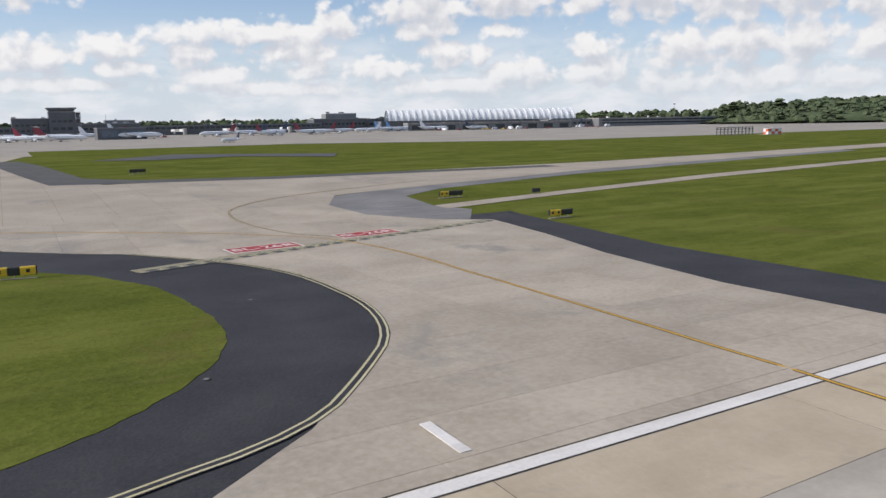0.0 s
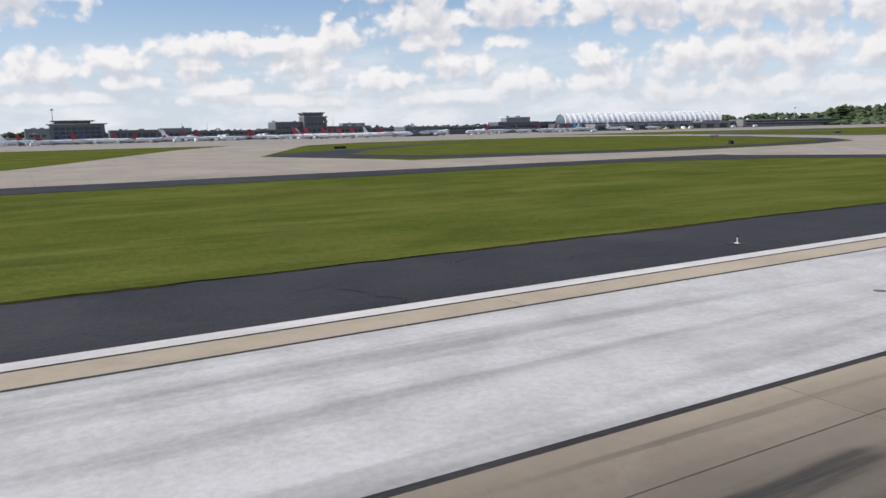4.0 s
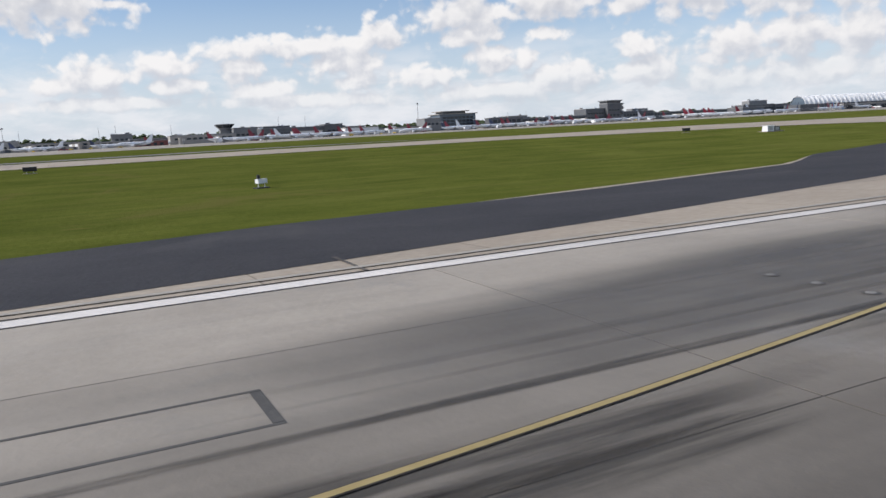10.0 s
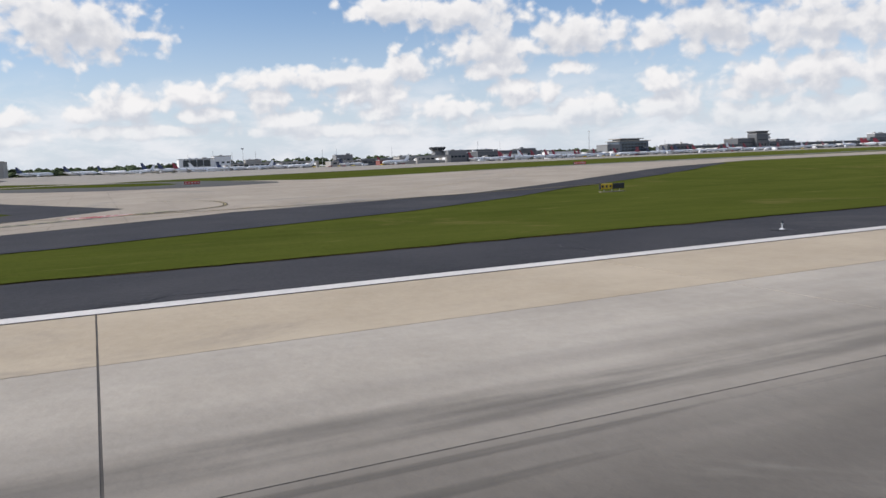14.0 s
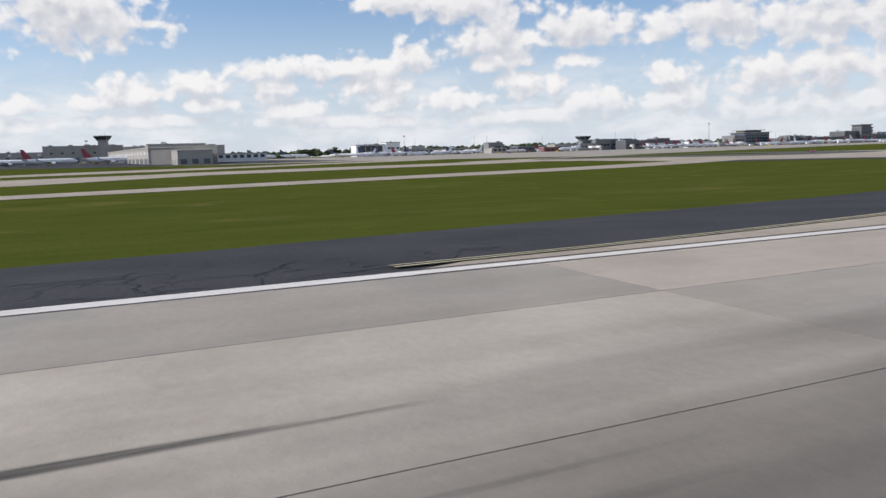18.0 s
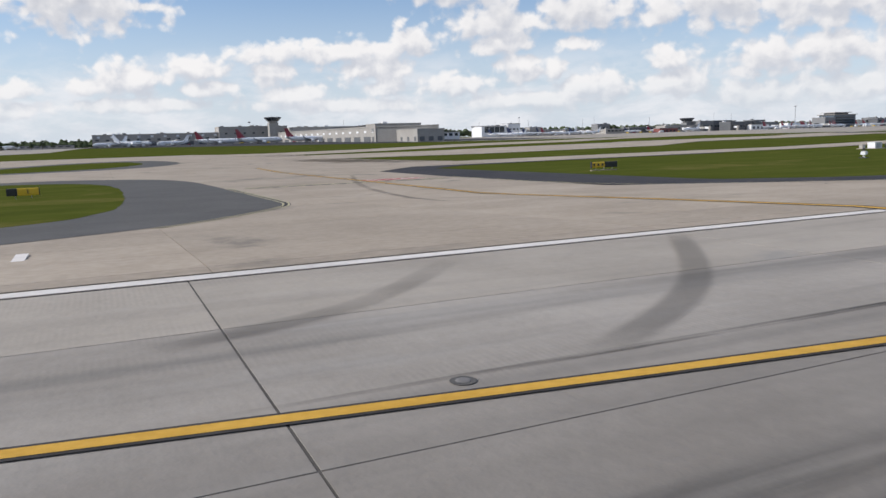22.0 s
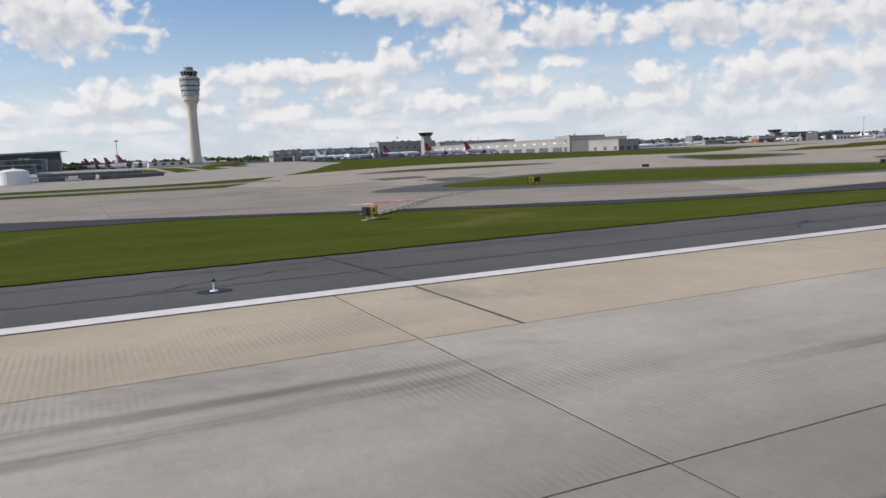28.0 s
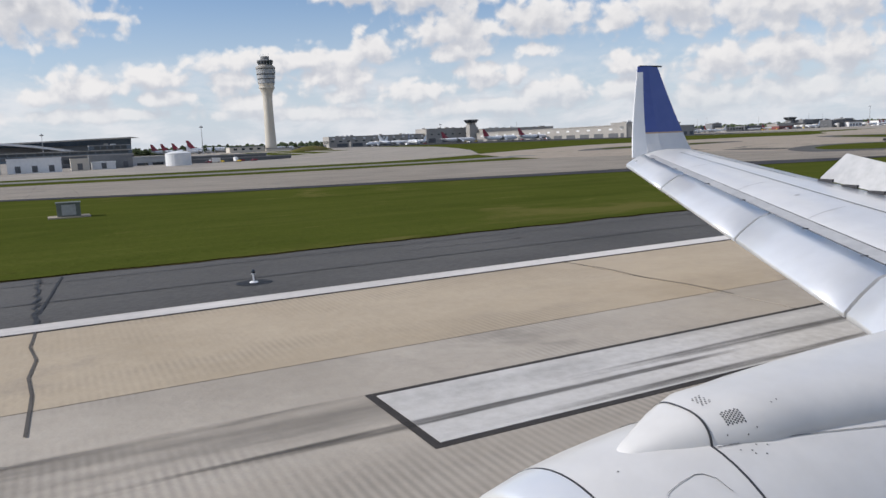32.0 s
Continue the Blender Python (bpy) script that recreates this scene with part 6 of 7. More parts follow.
def control_tower():
    g = 0.78      # slenderness
    z0 = land(1601, -897) - 0.3
    t = thing("control_tower", "tall cream concrete control tower with ringed grey drum and glass cab", "tower", (1601, -897, z0))
    k = 112 - z0
    bm = bmesh.new()
    lathe(bm, [(h, r * g) for h, r in ((0, 9.2), (6, 8.6), (25, 7.7), (45, 7.0), (60, 7.0), (67, 7.8), (71, 9.8), (72.5, 11.2))], 24)
    part("shaft", bm, shaft_mat, t, "cream tapering shaft", smooth=True)
    bm = bmesh.new()
    lathe(bm, [(h, r * g) for h, r in ((72.5, 11.6), (74.2, 11.9), (74.3, 10.8), (76.2, 10.9), (76.4, 11.6), (78, 11.8))], 28)
    part("lower_ring", bm, shaft_mat, t)
    z = 78.0
    for i, (h, r, mat) in enumerate(((4.6, 12.4, ring_mat), (1.0, 12.3, wall_mat), (4.2, 13.3, ring_mat), (1.2, 13.2, wall_mat), (5.0, 14.1, ring_mat), (1.0, 13.6, wall_mat), (2.2, 14.2, stone_mat))):
        r *= g
        bm = bmesh.new()
        lathe(bm, [(z, r - 0.25), (z + 0.2, r), (z + h - 0.2, r + 0.15), (z + h, r - 0.1)], 28)
        part("drum_ring", bm, mat, t)
        z += h
    bm = bmesh.new()
    lathe(bm, [(z, 12.2 * g), (z + 1.4, 11.6 * g), (z + 2.0, 11.0 * g)], 28)
    part("gallery", bm, stone_mat, t)
    bm = bmesh.new()
    lathe(bm, [(z + 2.0, 10.2 * g), (z + 6.4, 11.6 * g)], 16)
    part("cab_glazing", bm, glass_mat, t, "dark slanted cab glass")
    for i in range(16):
        a = i * math.pi / 8
        bm = bmesh.new()
        loft(bm, [[((r + dx) * math.cos(a) - dy * math.sin(a), (r + dx) * math.sin(a) + dy * math.cos(a), zz) for dx, dy in ((-0.15, -0.18), (0.2, -0.18), (0.2, 0.18), (-0.15, 0.18))] for r, zz in ((10.2 * g, z + 2.0), (11.6 * g, z + 6.4))])
        part("mullion", bm, ring_mat, t)
    bm = bmesh.new()
    lathe(bm, [(z + h, r * g) for h, r in ((6.4, 12.0), (7.0, 12.1), (7.6, 11.0), (8.2, 8.2), (8.4, 6.4), (11.8, 6.2), (12.0, 5.0))], 20)
    part("roof_house", bm, mid_mat, t)
    for px, py, h in ((-4, 2, 3.4), (0, -3, 4.2), (3, 3, 3.0), (5, -1, 2.6), (-2, -4, 2.4)):
        bm = bmesh.new()
        lathe(bm, [(z + 11.4, 0.22), (z + 12 + h, 0.1)], 6, at=(px, py, 0))
        part("antenna", bm, steel_mat, t)
    hall("tower_base", "low cream service building at the tower foot", 1612, 1652, -905, -885, 8.4, shaft_mat, rows=[(4, 4, 2.2, 5, *W1)])
    hall("tower_base", "low cream wall at the tower foot", 1582, 1612, -888, -878, 5.4, shaft_mat)
    hall("tower_base", "long low white gatehouse behind the tower", 1500, 1560, -1010, -995, 6.5, stone_mat, rows=[(3.5, 5, 2.2, 3, *W1)])
    mound = bmesh.new()
    loft(mound, [[(s * 26 * math.cos(i * 0.3142) * (1 + 0.1 * math.sin(3 * i)), s * 9 * math.sin(i * 0.3142), z) for i in range(20)] for s, z in ((1, -1.4), (0.75, 1.6), (0.4, 4.2), (0.15, 5.0))])
    heap = part("earth_mound", mound, dry_mat, None, smooth=True)
    heap.location = (1592, -770, land(1592, -765))
    tagged(heap, "low brown earth mound beside the taxiways", "mound")


def east_terminal():
    t = thing("east_terminal", "blue-grey glass terminal with long sloping white roof", "building", (1740, -1060, land(1740, -1000) - 0.5))
    bm = bmesh.new()
    box(bm, 0, 300, -60, 0, 0, 17)
    part("base_wall", bm, mid_mat, t)
    bm = bmesh.new()
    loft(bm, [[(0, 4, 17), (0, -60, 17), (0, -60, 27), (0, 10, 24)], [(300, 4, 17), (300, -60, 17), (300, -60, 20), (300, 10, 18)]])
    part("clerestory", bm, teal_mat, t, "blue-grey glazed upper storey")
    bm = bmesh.new()
    loft(bm, [[(x - 10 if x == 0 else x, 16, z + 0.6), (x - 10 if x == 0 else x, -64, z + 2.4), (x, -64, z + 4.0), (x, 16, z + 2.2)] for x, z in ((0, 23.5), (110, 21), (300, 17.5))])
    part("roof", bm, stone_mat, t, "long shallow pale roof edge")
    row(t, (300, 0), (0, 0), 6, 7.2, 9, 0.6, teal_mat, "glazing_bay")
    row(t, (0, -60), (0, 0), 9, 7, 12, 0.8, teal_mat, "glazing_bay")
    hall("concourse", "blue-grey glazed concourse before the east terminal", 1760, 2060, -880, -850, 10.5, teal_mat, rows=[(8.5, 7.2, 4, 0.6, *W1), (4.2, 6, 3, 3, wall_mat, "doorway")], roof=stone_mat)
    hall("concourse_block", "dark glass link block of the east terminal", 1752, 1795, -960, -925, 16.5, teal_mat, rows=[(12, 6, 4, 0.8, *W1), (6, 6, 4, 0.8, *W1)], units=2)
    tank = thing("white_tank", "white storage building with shallow domed roof", "tank", (1757.5, -545, -5.6))
    bm = bmesh.new()
    lathe(bm, [(0, 8.6), (0.4, 8.4), (9.0, 8.4), (9.3, 8.6), (9.6, 8.4), (10.6, 5.0), (11.2, 0.8)], 28)
    part("shell", bm, white_wall_mat, tank)
    bm = bmesh.new()
    lathe(bm, [(11.1, 0.7), (11.8, 0.6), (12.0, 0.3)], 10)
    part("vent", bm, steel_mat, tank)
    for x0, x1, y, top, mat, what in ((1813, 1823.5, -540, 3.2, shaft_mat, "cream box building with plain walls"), (1829, 1858, -520, 4.5, white_wall_mat, "white works building with dark doorway"), (1797, 1811, -545, 0.6, white_wall_mat, "low white shed with flat roof"), (1862, 1900, -520, 6.5, ring_mat, "grey works building with plain walls"), (1785, 1812, -560, 4.6, mid_mat, "dark open shed with flat roof")):
        hall("works_building", what, x0, x1, y - 12, y, top, mat, rows=[(2.8, 3, 4, 6, wall_mat, "doorway")], roof=mat)
    hall("link_building", "blue-grey panelled link building with flat roof", 1754, 1792, -640, -618, 2.6, ring_mat, base=-6.5, rows=[(3.0, 8, 2.6, 3, *W1)], roof=ring_mat)
    hall("link_building", "dark recessed block under the terminal roof", 1775, 1850, -700, -660, 5.5, wall_mat, base=-5, rows=[(6, 8, 3, 1.5, *W1)], roof=stone_mat)
    bm = bmesh.new()
    rings = []
    for i in range(13):
        u = i / 12
        x, z = 1800 + 110 * u, 7 + 14 * math.sin(u * math.pi / 2)
        rings.append([(x - 1740, 24, z), (x - 1740, -4, z), (x - 1740, -4, z + 2.6), (x - 1740, 24, z + 2.6)])
    loft(bm, rings)
    part("roof_arch", bm, white_wall_mat, t, "broad white curved roof band")
    hall("retaining_wall", "dark retaining wall below the cargo apron", 1664, 1752, -604, -598, -0.8, wall_mat, "wall", base=-5.4, roof=mid_mat)
    hall("covered_dock", "dark flat-roofed covered dock", 1678, 1748, -640, -620, 1.2, wall_mat, base=-5.4, rows=[(3, 8, 3.6, 4, *W1)], roof=mid_mat)
    mast(1683, -876, 33, r=0.35)
    mast(1840, -905, 30, r=0.3)


west_terminal()
middle_terminal()
maintenance_hangar()
control_tower()
east_terminal()

# ---- parked aircraft ----
red_paint = surface("red_tail_paint", (0.19, 0.012, 0.028), (0.26, 0.024, 0.042), 0.35, 3.0, 0.5, 0.0, coat=0.3)
navy_paint = surface("navy_tail_paint", (0.02, 0.032, 0.085), (0.03, 0.045, 0.11), 0.35, 3.0, 0.5, 0.0, coat=0.3)
sky_paint = surface("light_blue_tail_paint", (0.10, 0.26, 0.50), (0.14, 0.32, 0.56), 0.35, 3.0, 0.5, 0.0, coat=0.3)
gold_paint = surface("yellow_aircraft_paint", (0.70, 0.48, 0.02), (0.78, 0.55, 0.05), 0.35, 3.0, 0.5, 0.0, coat=0.3)
green_paint = surface("green_tail_paint", (0.03, 0.14, 0.13), (0.05, 0.19, 0.17), 0.35, 3.0, 0.5, 0.0, coat=0.3)
KIT = {}


def kit(name, build, material):
    """A shared part mesh."""
    key = (name, material.name)
    if key not in KIT:
        bm = bmesh.new()
        build(bm)
        me = bpy.data.meshes.new(name)
        bm.to_mesh(me)
        bm.free()
        me.materials.append(material)
        KIT[key] = me
    return KIT[key]


def body(bm, l=19.0, r=1.95):
    rings = []
    for x, s, lift in ((-1, 0.05, 0.55), (-0.94, 0.28, 0.5), (-0.8, 0.62, 0.3), (-0.62, 0.9, 0.1), (-0.45, 1, 0), (0.72, 1, 0), (0.85, 0.9, -0.08), (0.94, 0.62, -0.2), (0.985, 0.32, -0.3), (1, 0.08, -0.35)):
        rings.append([(x * l, r * s * math.cos(i * math.pi / 6), 3.4 + r * (s * math.sin(i * math.pi / 6) + lift)) for i in range(12)])
    loft(bm, rings)


def wing_shape(s):
    def build(bm):
        loft(bm, [[(x + dx * c, s * y, z + dz * c) for dx, dz in ((0.5, 0.0), (0.3, 0.055), (-0.1, 0.05), (-0.5, 0.0), (-0.1, -0.045), (0.3, -0.05))] for x, y, z, c in ((1.5, 1.2, 2.2, 7.0), (-0.6, 5.8, 2.6, 4.2), (-5.2, 16.4, 3.6, 1.6), (-6.2, 17.2, 4.4, 1.2), (-7.0, 17.6, 6.0, 0.6))])
    return build


def tail_shape(s):
    def build(bm):
        loft(bm, [[(x + dx * c, s * y, z + dz * c) for dx, dz in ((0.5, 0.0), (0.1, 0.05), (-0.5, 0.0), (0.1, -0.05))] for x, y, z, c in ((-15.6, 0.4, 4.5, 4.0), (-18.4, 6.4, 5.1, 1.5))])
    return build


def fin(bm, low=5.0):
    loft(bm, [[(x + dx * c, dy * c, z) for dx, dy in ((0.5, 0.0), (0.1, 0.05), (-0.5, 0.0), (0.1, -0.05))] for x, z, c in ((-14.0, low, 7.4), (-15.0, low + 1.2, 5.8), (-18.2, 12.2, 2.2))])


def nacelle(bm):
    lathe(bm, [(-1.9, 0.55), (-1.6, 0.75), (0.0, 1.02), (1.3, 1.02), (1.5, 0.9), (1.35, 0.75)], 12, "x")


def wheels(bm):
    for y in (-0.45, 0.45):
        lathe(bm, [(y - 0.18, 0.5), (y + 0.18, 0.5)], 10, "y", (0, 0, 0.5))


def strut(bm):
    box(bm, -0.14, 0.14, -0.14, 0.14, 0.5, 2.2)


def cockpit(bm):
    prism(bm, [(16.4, -1.35), (17.3, -0.75), (17.55, 0), (17.3, 0.75), (16.4, 1.35)], 3.9, 4.5)


def cabin(bm):
    for s in (-1, 1):
        for i in range(30):
            x = -11.5 + i * 0.86
            box(bm, x, x + 0.3, s * 1.90 - 0.04, s * 1.90 + 0.04, 3.85, 4.25)


def airliner(label, tail, hull=None, rear_engines=False, belly=None):
    a = thing("parked_airliner", label, "aircraft", (0, 0, 0), group="parked airliners")
    hull = hull or paint_mat

    def add(name, build, mat, at=(0, 0, 0), smooth=True):
        ob = new(name, kit(name + str(at[1] > 0 if name in ("wing", "tailplane") else ""), build, mat))
        ob.name = name
        if smooth:
            ob.data.polygons.foreach_set("use_smooth", [name in ("fuselage", "engine")] * len(ob.data.polygons))
        ob.parent = a
        return ob
    add("fuselage", body, hull)
    for s in (-1, 1):
        w = new("wing", kit("wing%d" % s, wing_shape(s), steel_mat if hull is paint_mat else hull))
        w.parent = a
        h = new("tailplane", kit("tailplane%d" % s, tail_shape(s), hull))
        h.parent = a
        if rear_engines:
            h.location = (-1.8, 0, 7.4)
        e = add("engine", nacelle, tail if belly else hull)
        e.location = (-10.5, s * 3.0, 4.6) if rear_engines else (3.2, s * 5.7, 1.6)
        g = add("wheel", wheels, black_paint)
        g.location = (-1.2, s * 2.9, 0)
        g = add("gear_leg", strut, steel_mat)
        g.location = (-1.2, s * 2.9, 0)
    add("fin", fin, tail)
    add("cockpit_glass", cockpit, glass_mat)
    add("cabin_windows", cabin, wall_mat)
    for nm, b, m in (("nose_wheel", wheels, black_paint), ("nose_leg", strut, steel_mat)):
        g = add(nm, b, m)
        g.location = (14.0, 0, 0)
    return a


RED = airliner("white parked airliner with red tail fin on the apron", red_paint)
NAVY = airliner("white parked airliner with navy tail fin on the apron", navy_paint)
BLUE = airliner("white parked airliner with light blue tail fin on the apron", sky_paint, belly=True)
WHITE = airliner("plain white parked airliner on the apron", paint_mat)
TEE = airliner("white parked rear-engined airliner with high tailplane", navy_paint, rear_engines=True)
TEER = airliner("white rear-engined airliner with red tail on the apron", red_paint, rear_engines=True)
GOLD = airliner("bright yellow parked airliner on the apron", gold_paint, gold_paint)
GREEN = airliner("white parked airliner with dark green tail fin", green_paint)
FLEET = (RED, NAVY, BLUE, WHITE, TEE, TEER, GOLD, GREEN)
used = set()


def park(kind, x, y, turn, size=1.0):
    m = pose(x, y, land(x, y) - 0.01, 0, 0, turn) @ Matrix.Diagonal((size, size, size, 1))
    if kind in used:
        copy_thing(kind, m)
    else:
        used.add(kind)
        kind.matrix_world = m


for kind, x, y, turn, size in (
        # west apron
        (BLUE, -330, -800, 190, 1.0), (BLUE, -352, -815, 190, 1.0), (WHITE, -392, -800, 175, 1.0), (WHITE, -300, -790, 5, 0.9), (TEE, -440, -780, 185, 0.9),
        (RED, 104, -660, 150, 0.95), (RED, 92, -665, 150, 0.95), (RED, 66, -690, 150, 0.95), (RED, 54, -680, 150, 0.95), (RED, 36, -690, 150, 0.95), (TEER, 18, -665, 165, 0.95), (WHITE, -40, -700, 172, 1.1), (TEE, -62, -470, 40, 0.55),
        (RED, -118, -730, 10, 1.0), (NAVY, -152, -740, 15, 1.0), (NAVY, -190, -790, 15, 1.0), (RED, -160, -700, 200, 0.95), (RED, -205, -715, 188, 1.0), (RED, -225, -740, 12, 1.0), (RED, -250, -750, 8, 1.0),
        # east apron
        (GOLD, 756, -1330, 165, 1.0), (WHITE, 697, -850, 8, 1.0), (TEE, 1009, -850, 150, 0.95), (WHITE, 982, -850, 20, 0.8), (RED, 934, -850, 186, 0.95), (NAVY, 946, -875, 186, 0.95), (NAVY, 962, -880, 160, 1.0),
        (RED, 1312, -850, 176, 1.4), (RED, 1258, -850, 176, 1.4), (GREEN, 1130, -850, 10, 0.85), (WHITE, 1440, -900, 160, 1.1), (NAVY, 1438, -850, 78, 1.25), (RED, 1352, -890, 168, 1.3), (WHITE, 1462, -905, 20, 1.0),
        (RED, 1652, -1010, 176, 1.5), (RED, 1668, -1050, 172, 1.3), (RED, 1680, -1065, 172, 1.3), (RED, 1691, -1080, 172, 1.3), (WHITE, 1665, -1000, 185, 0.9), (WHITE, 1570, -960, 185, 0.9),
        (RED, 1180, -880, 172, 1.0), (WHITE, 1215, -900, 8, 1.0), (WHITE, 1395, -930, 15, 1.0)):
    park(kind, x, y, turn, size)
rnd = random.Random(21)
x = 78.0
while x < 640:
    kind = rnd.choice((RED, RED, RED, WHITE, NAVY, TEER, TEE, RED, RED))
    park(kind, x, -785 + rnd.uniform(-30, 18), rnd.choice((172, 185, 190, 8, 178)) + rnd.uniform(-8, 8), rnd.uniform(0.9, 1.05))
    if rnd.random() < 0.6:
        park(rnd.choice((RED, RED, NAVY)), x + rnd.uniform(6, 16), -845 + rnd.uniform(-12, 12), rnd.choice((172, 185, 190, 178)), 1.0)
    x += rnd.uniform(20, 32)
x = -60.0
while x < 60:
    park(rnd.choice((WHITE, RED)), x, -790 + rnd.uniform(-15, 10), 182 + rnd.uniform(-8, 8), 0.95)
    x += 38
for x, turn in ((660, 165), (720, 178), (800, 172), (838, 10), (872, 182), (905, 175), (1040, 170), (1085, 185), (780, 8)):
    park(rnd.choice((WHITE, RED, TEE, NAVY)), x, -960 + rnd.uniform(-25, 25), turn, 0.95)
for kind in FLEET:
    if kind not in used:
        park(kind, 600 + 30 * FLEET.index(kind), -930, 180)
for x in (70, 118, 160, 330, 380, 440, 495, 540, 600, 640, 750, 800, -120, -180, -250, 870):
    bridge(x, (-925 if x < 700 else -1040) + rnd.uniform(-6, 6), rnd.choice((75, 100, 115)), 24)


# ---- ground vehicles ----
def vehicle(label, paint_of, long, tall, cabin_share):
    v = thing("service_vehicle", label, "vehicle", (0, 0, 0), group="service vehicles")
    bm = bmesh.new()
    loft(bm, [[(x, -1.0, 0.5), (x, 1.0, 0.5), (x, 1.0, z), (x, -1.0, z)] for x, z in ((-long / 2, tall * 0.95), (long * (0.5 - cabin_share), tall), (long * (0.5 - cabin_share) + 0.01, tall * 0.8), (long / 2 - 0.5, tall * 0.75), (long / 2, tall * 0.5))])
    part("body", bm, paint_of, v)
    bm = bmesh.new()
    box(bm, long * (0.5 - cabin_share) + 0.15, long / 2 - 0.7, -1.02, 1.02, tall * 0.52, tall * 0.72)
    part("cab_glass", bm, glass_mat, v)
    for sx in (-0.32, 0.32):
        for sy in (-1, 1):
            bm = bmesh.new()
            lathe(bm, [(sy - 0.15, 0.45), (sy + 0.15, 0.45)], 10, "y", (sx * long, 0, 0.45))
            part("wheel", bm, black_paint, v)
    return v


VANS = [vehicle("white apron service truck with dark cab glass", white_wall_mat, 7.0, 2.9, 0.3), vehicle("red baggage tractor with low deck", red_paint, 4.5, 1.7, 0.35), vehicle("tall white catering truck", white_wall_mat, 8.0, 3.8, 0.26), vehicle("small yellow apron towing tug", gold_paint, 4.2, 1.6, 0.4)]
first_of = set()
for i in range(78):
    van = rnd.choice(VANS)
    if i < 26:
        x, y = rnd.uniform(-640, -380), rnd.uniform(-790, -740)
    elif i < 50:
        x, y = rnd.uniform(-100, 640), rnd.uniform(-820, -740)
    elif i < 62:
        x, y = rnd.uniform(1240, 1470), rnd.uniform(-1000, -820)
    elif i < 70:
        x, y = rnd.uniform(1670, 1750), rnd.uniform(-594, -575)
    else:
        x, y = rnd.uniform(700, 1000), rnd.uniform(-900, -820)
    if van in first_of:
        copy_thing(van, pose(x, y, land(x, y) - 0.01, 0, 0, rnd.choice((0, 180, 90, 20))))
    else:
        first_of.add(van)
        van.location = (x, y, land(x, y) - 0.01)

# ---- woods ----
def clump(bm, rnd, x, y, z, r, tall):
    """A ragged clump of foliage: an uneven low-sided ball."""
    made = []
    for j, (h, s) in enumerate(((0.0, 0.75), (0.3, 1.0), (0.6, 0.92), (0.85, 0.62), (1.0, 0.25))):
        a0 = rnd.uniform(0, 6)
        made.append([bm.verts.new((x + r * s * rnd.uniform(0.8, 1.15) * math.cos(a0 + i * 1.0472), y + r * s * rnd.uniform(0.8, 1.15) * math.sin(a0 + i * 1.0472), z + tall * h * rnd.uniform(0.9, 1.1))) for i in range(6)])
    for a, b in zip(made, made[1:]):
        for i in range(6):
            bm.faces.new((a[i], a[(i + 1) % 6], b[(i + 1) % 6], b[i]))
    bm.faces.new(made[-1])


def woods(label, spots, seed):
    rnd, bm = random.Random(seed), bmesh.new()
    for x0, y0, x1, y1, base0, base1, tall, count, deep in spots:
        for i in range(count):
            t = (i + rnd.random()) / count
            x, y = x0 + (x1 - x0) * t, y0 + (y1 - y0) * t - rnd.random() * deep
            h = tall * rnd.uniform(0.65, 1.15)
            clump(bm, rnd, x, y, base0 + (base1 - base0) * t - 2 + h * rnd.uniform(-0.15, 0.1), h * rnd.uniform(0.5, 0.9), h)
    tagged(part("woodland", bm, leaf_mat, None), label, "woods", kind="stuff")


woods("dark green far treeline along the horizon", [(-5200, -2500, 5200, -2700, 8, 8, 17, 900, 260), (-5200, -3300, 5200, -3500, 14, 14, 22, 700, 300)], 31)
woods("wooded rise beyond the west apron", [(-700, -1050, -1400, -700, 8, 20, 15, 240, 160), (-1000, -760, -1500, -500, 22, 34, 15, 220, 160), (-1400, -700, -3200, -300, 18, 20, 18, 360, 300)], 32)
woods("trees behind the terminals", [(-700, -1400, 900, -1500, 7, 8, 13, 420, 120), (900, -1500, 2600, -1500, 4, 4, 12, 420, 140)], 33)


def hill():
    bm = bmesh.new()
    loft(bm, [[(-1250 + 420 * s * math.cos(i * 0.2618), -720 + 260 * s * math.sin(i * 0.2618), z) for i in range(24)] for s, z in ((1.0, 4.0), (0.75, 16.0), (0.4, 26.0), (0.1, 30.0))])
    ob = part("wooded_hill", bm, leaf_mat, None, smooth=True)
    tagged(ob, "wooded hill rising beyond the west apron", "hill", kind="structure")


hill()
rnd, bm = random.Random(77), bmesh.new()
for _ in range(900):
    a, r = rnd.uniform(0, 6.283), math.sqrt(rnd.random())
    h = float(np.interp(r, (0, 0.1, 0.4, 0.75, 1.0), (30, 30, 26, 16, 4)))
    clump(bm, rnd, -1250 + 420 * r * math.cos(a), -720 + 260 * r * math.sin(a), h - 3, rnd.uniform(5, 9), rnd.uniform(7, 12))
tagged(part("woodland", bm, leaf_mat, None), "leafy woods covering the hill", "woods", kind="stuff")


def gantry():
    """The dark lattice frame with its row of antennas beside the chequered shelter."""
    g = thing("localizer_array", "dark lattice frame carrying a row of antennas", "antenna", (-300, -292, land(-300, -292) - 0.1))
    for i in range(11):
        bm = bmesh.new()
        x = -15 + i * 3
        box(bm, x - 0.18, x + 0.18, -0.18, 0.18, 0, 4.6)
        part("post", bm, wall_mat, g)
    for z in (2.2, 3.6, 4.6):
        bm = bmesh.new()
        box(bm, -15.6, 15.6, -0.3, 0.3, z - 0.16, z + 0.16)
        part("rail", bm, wall_mat, g)


gantry()


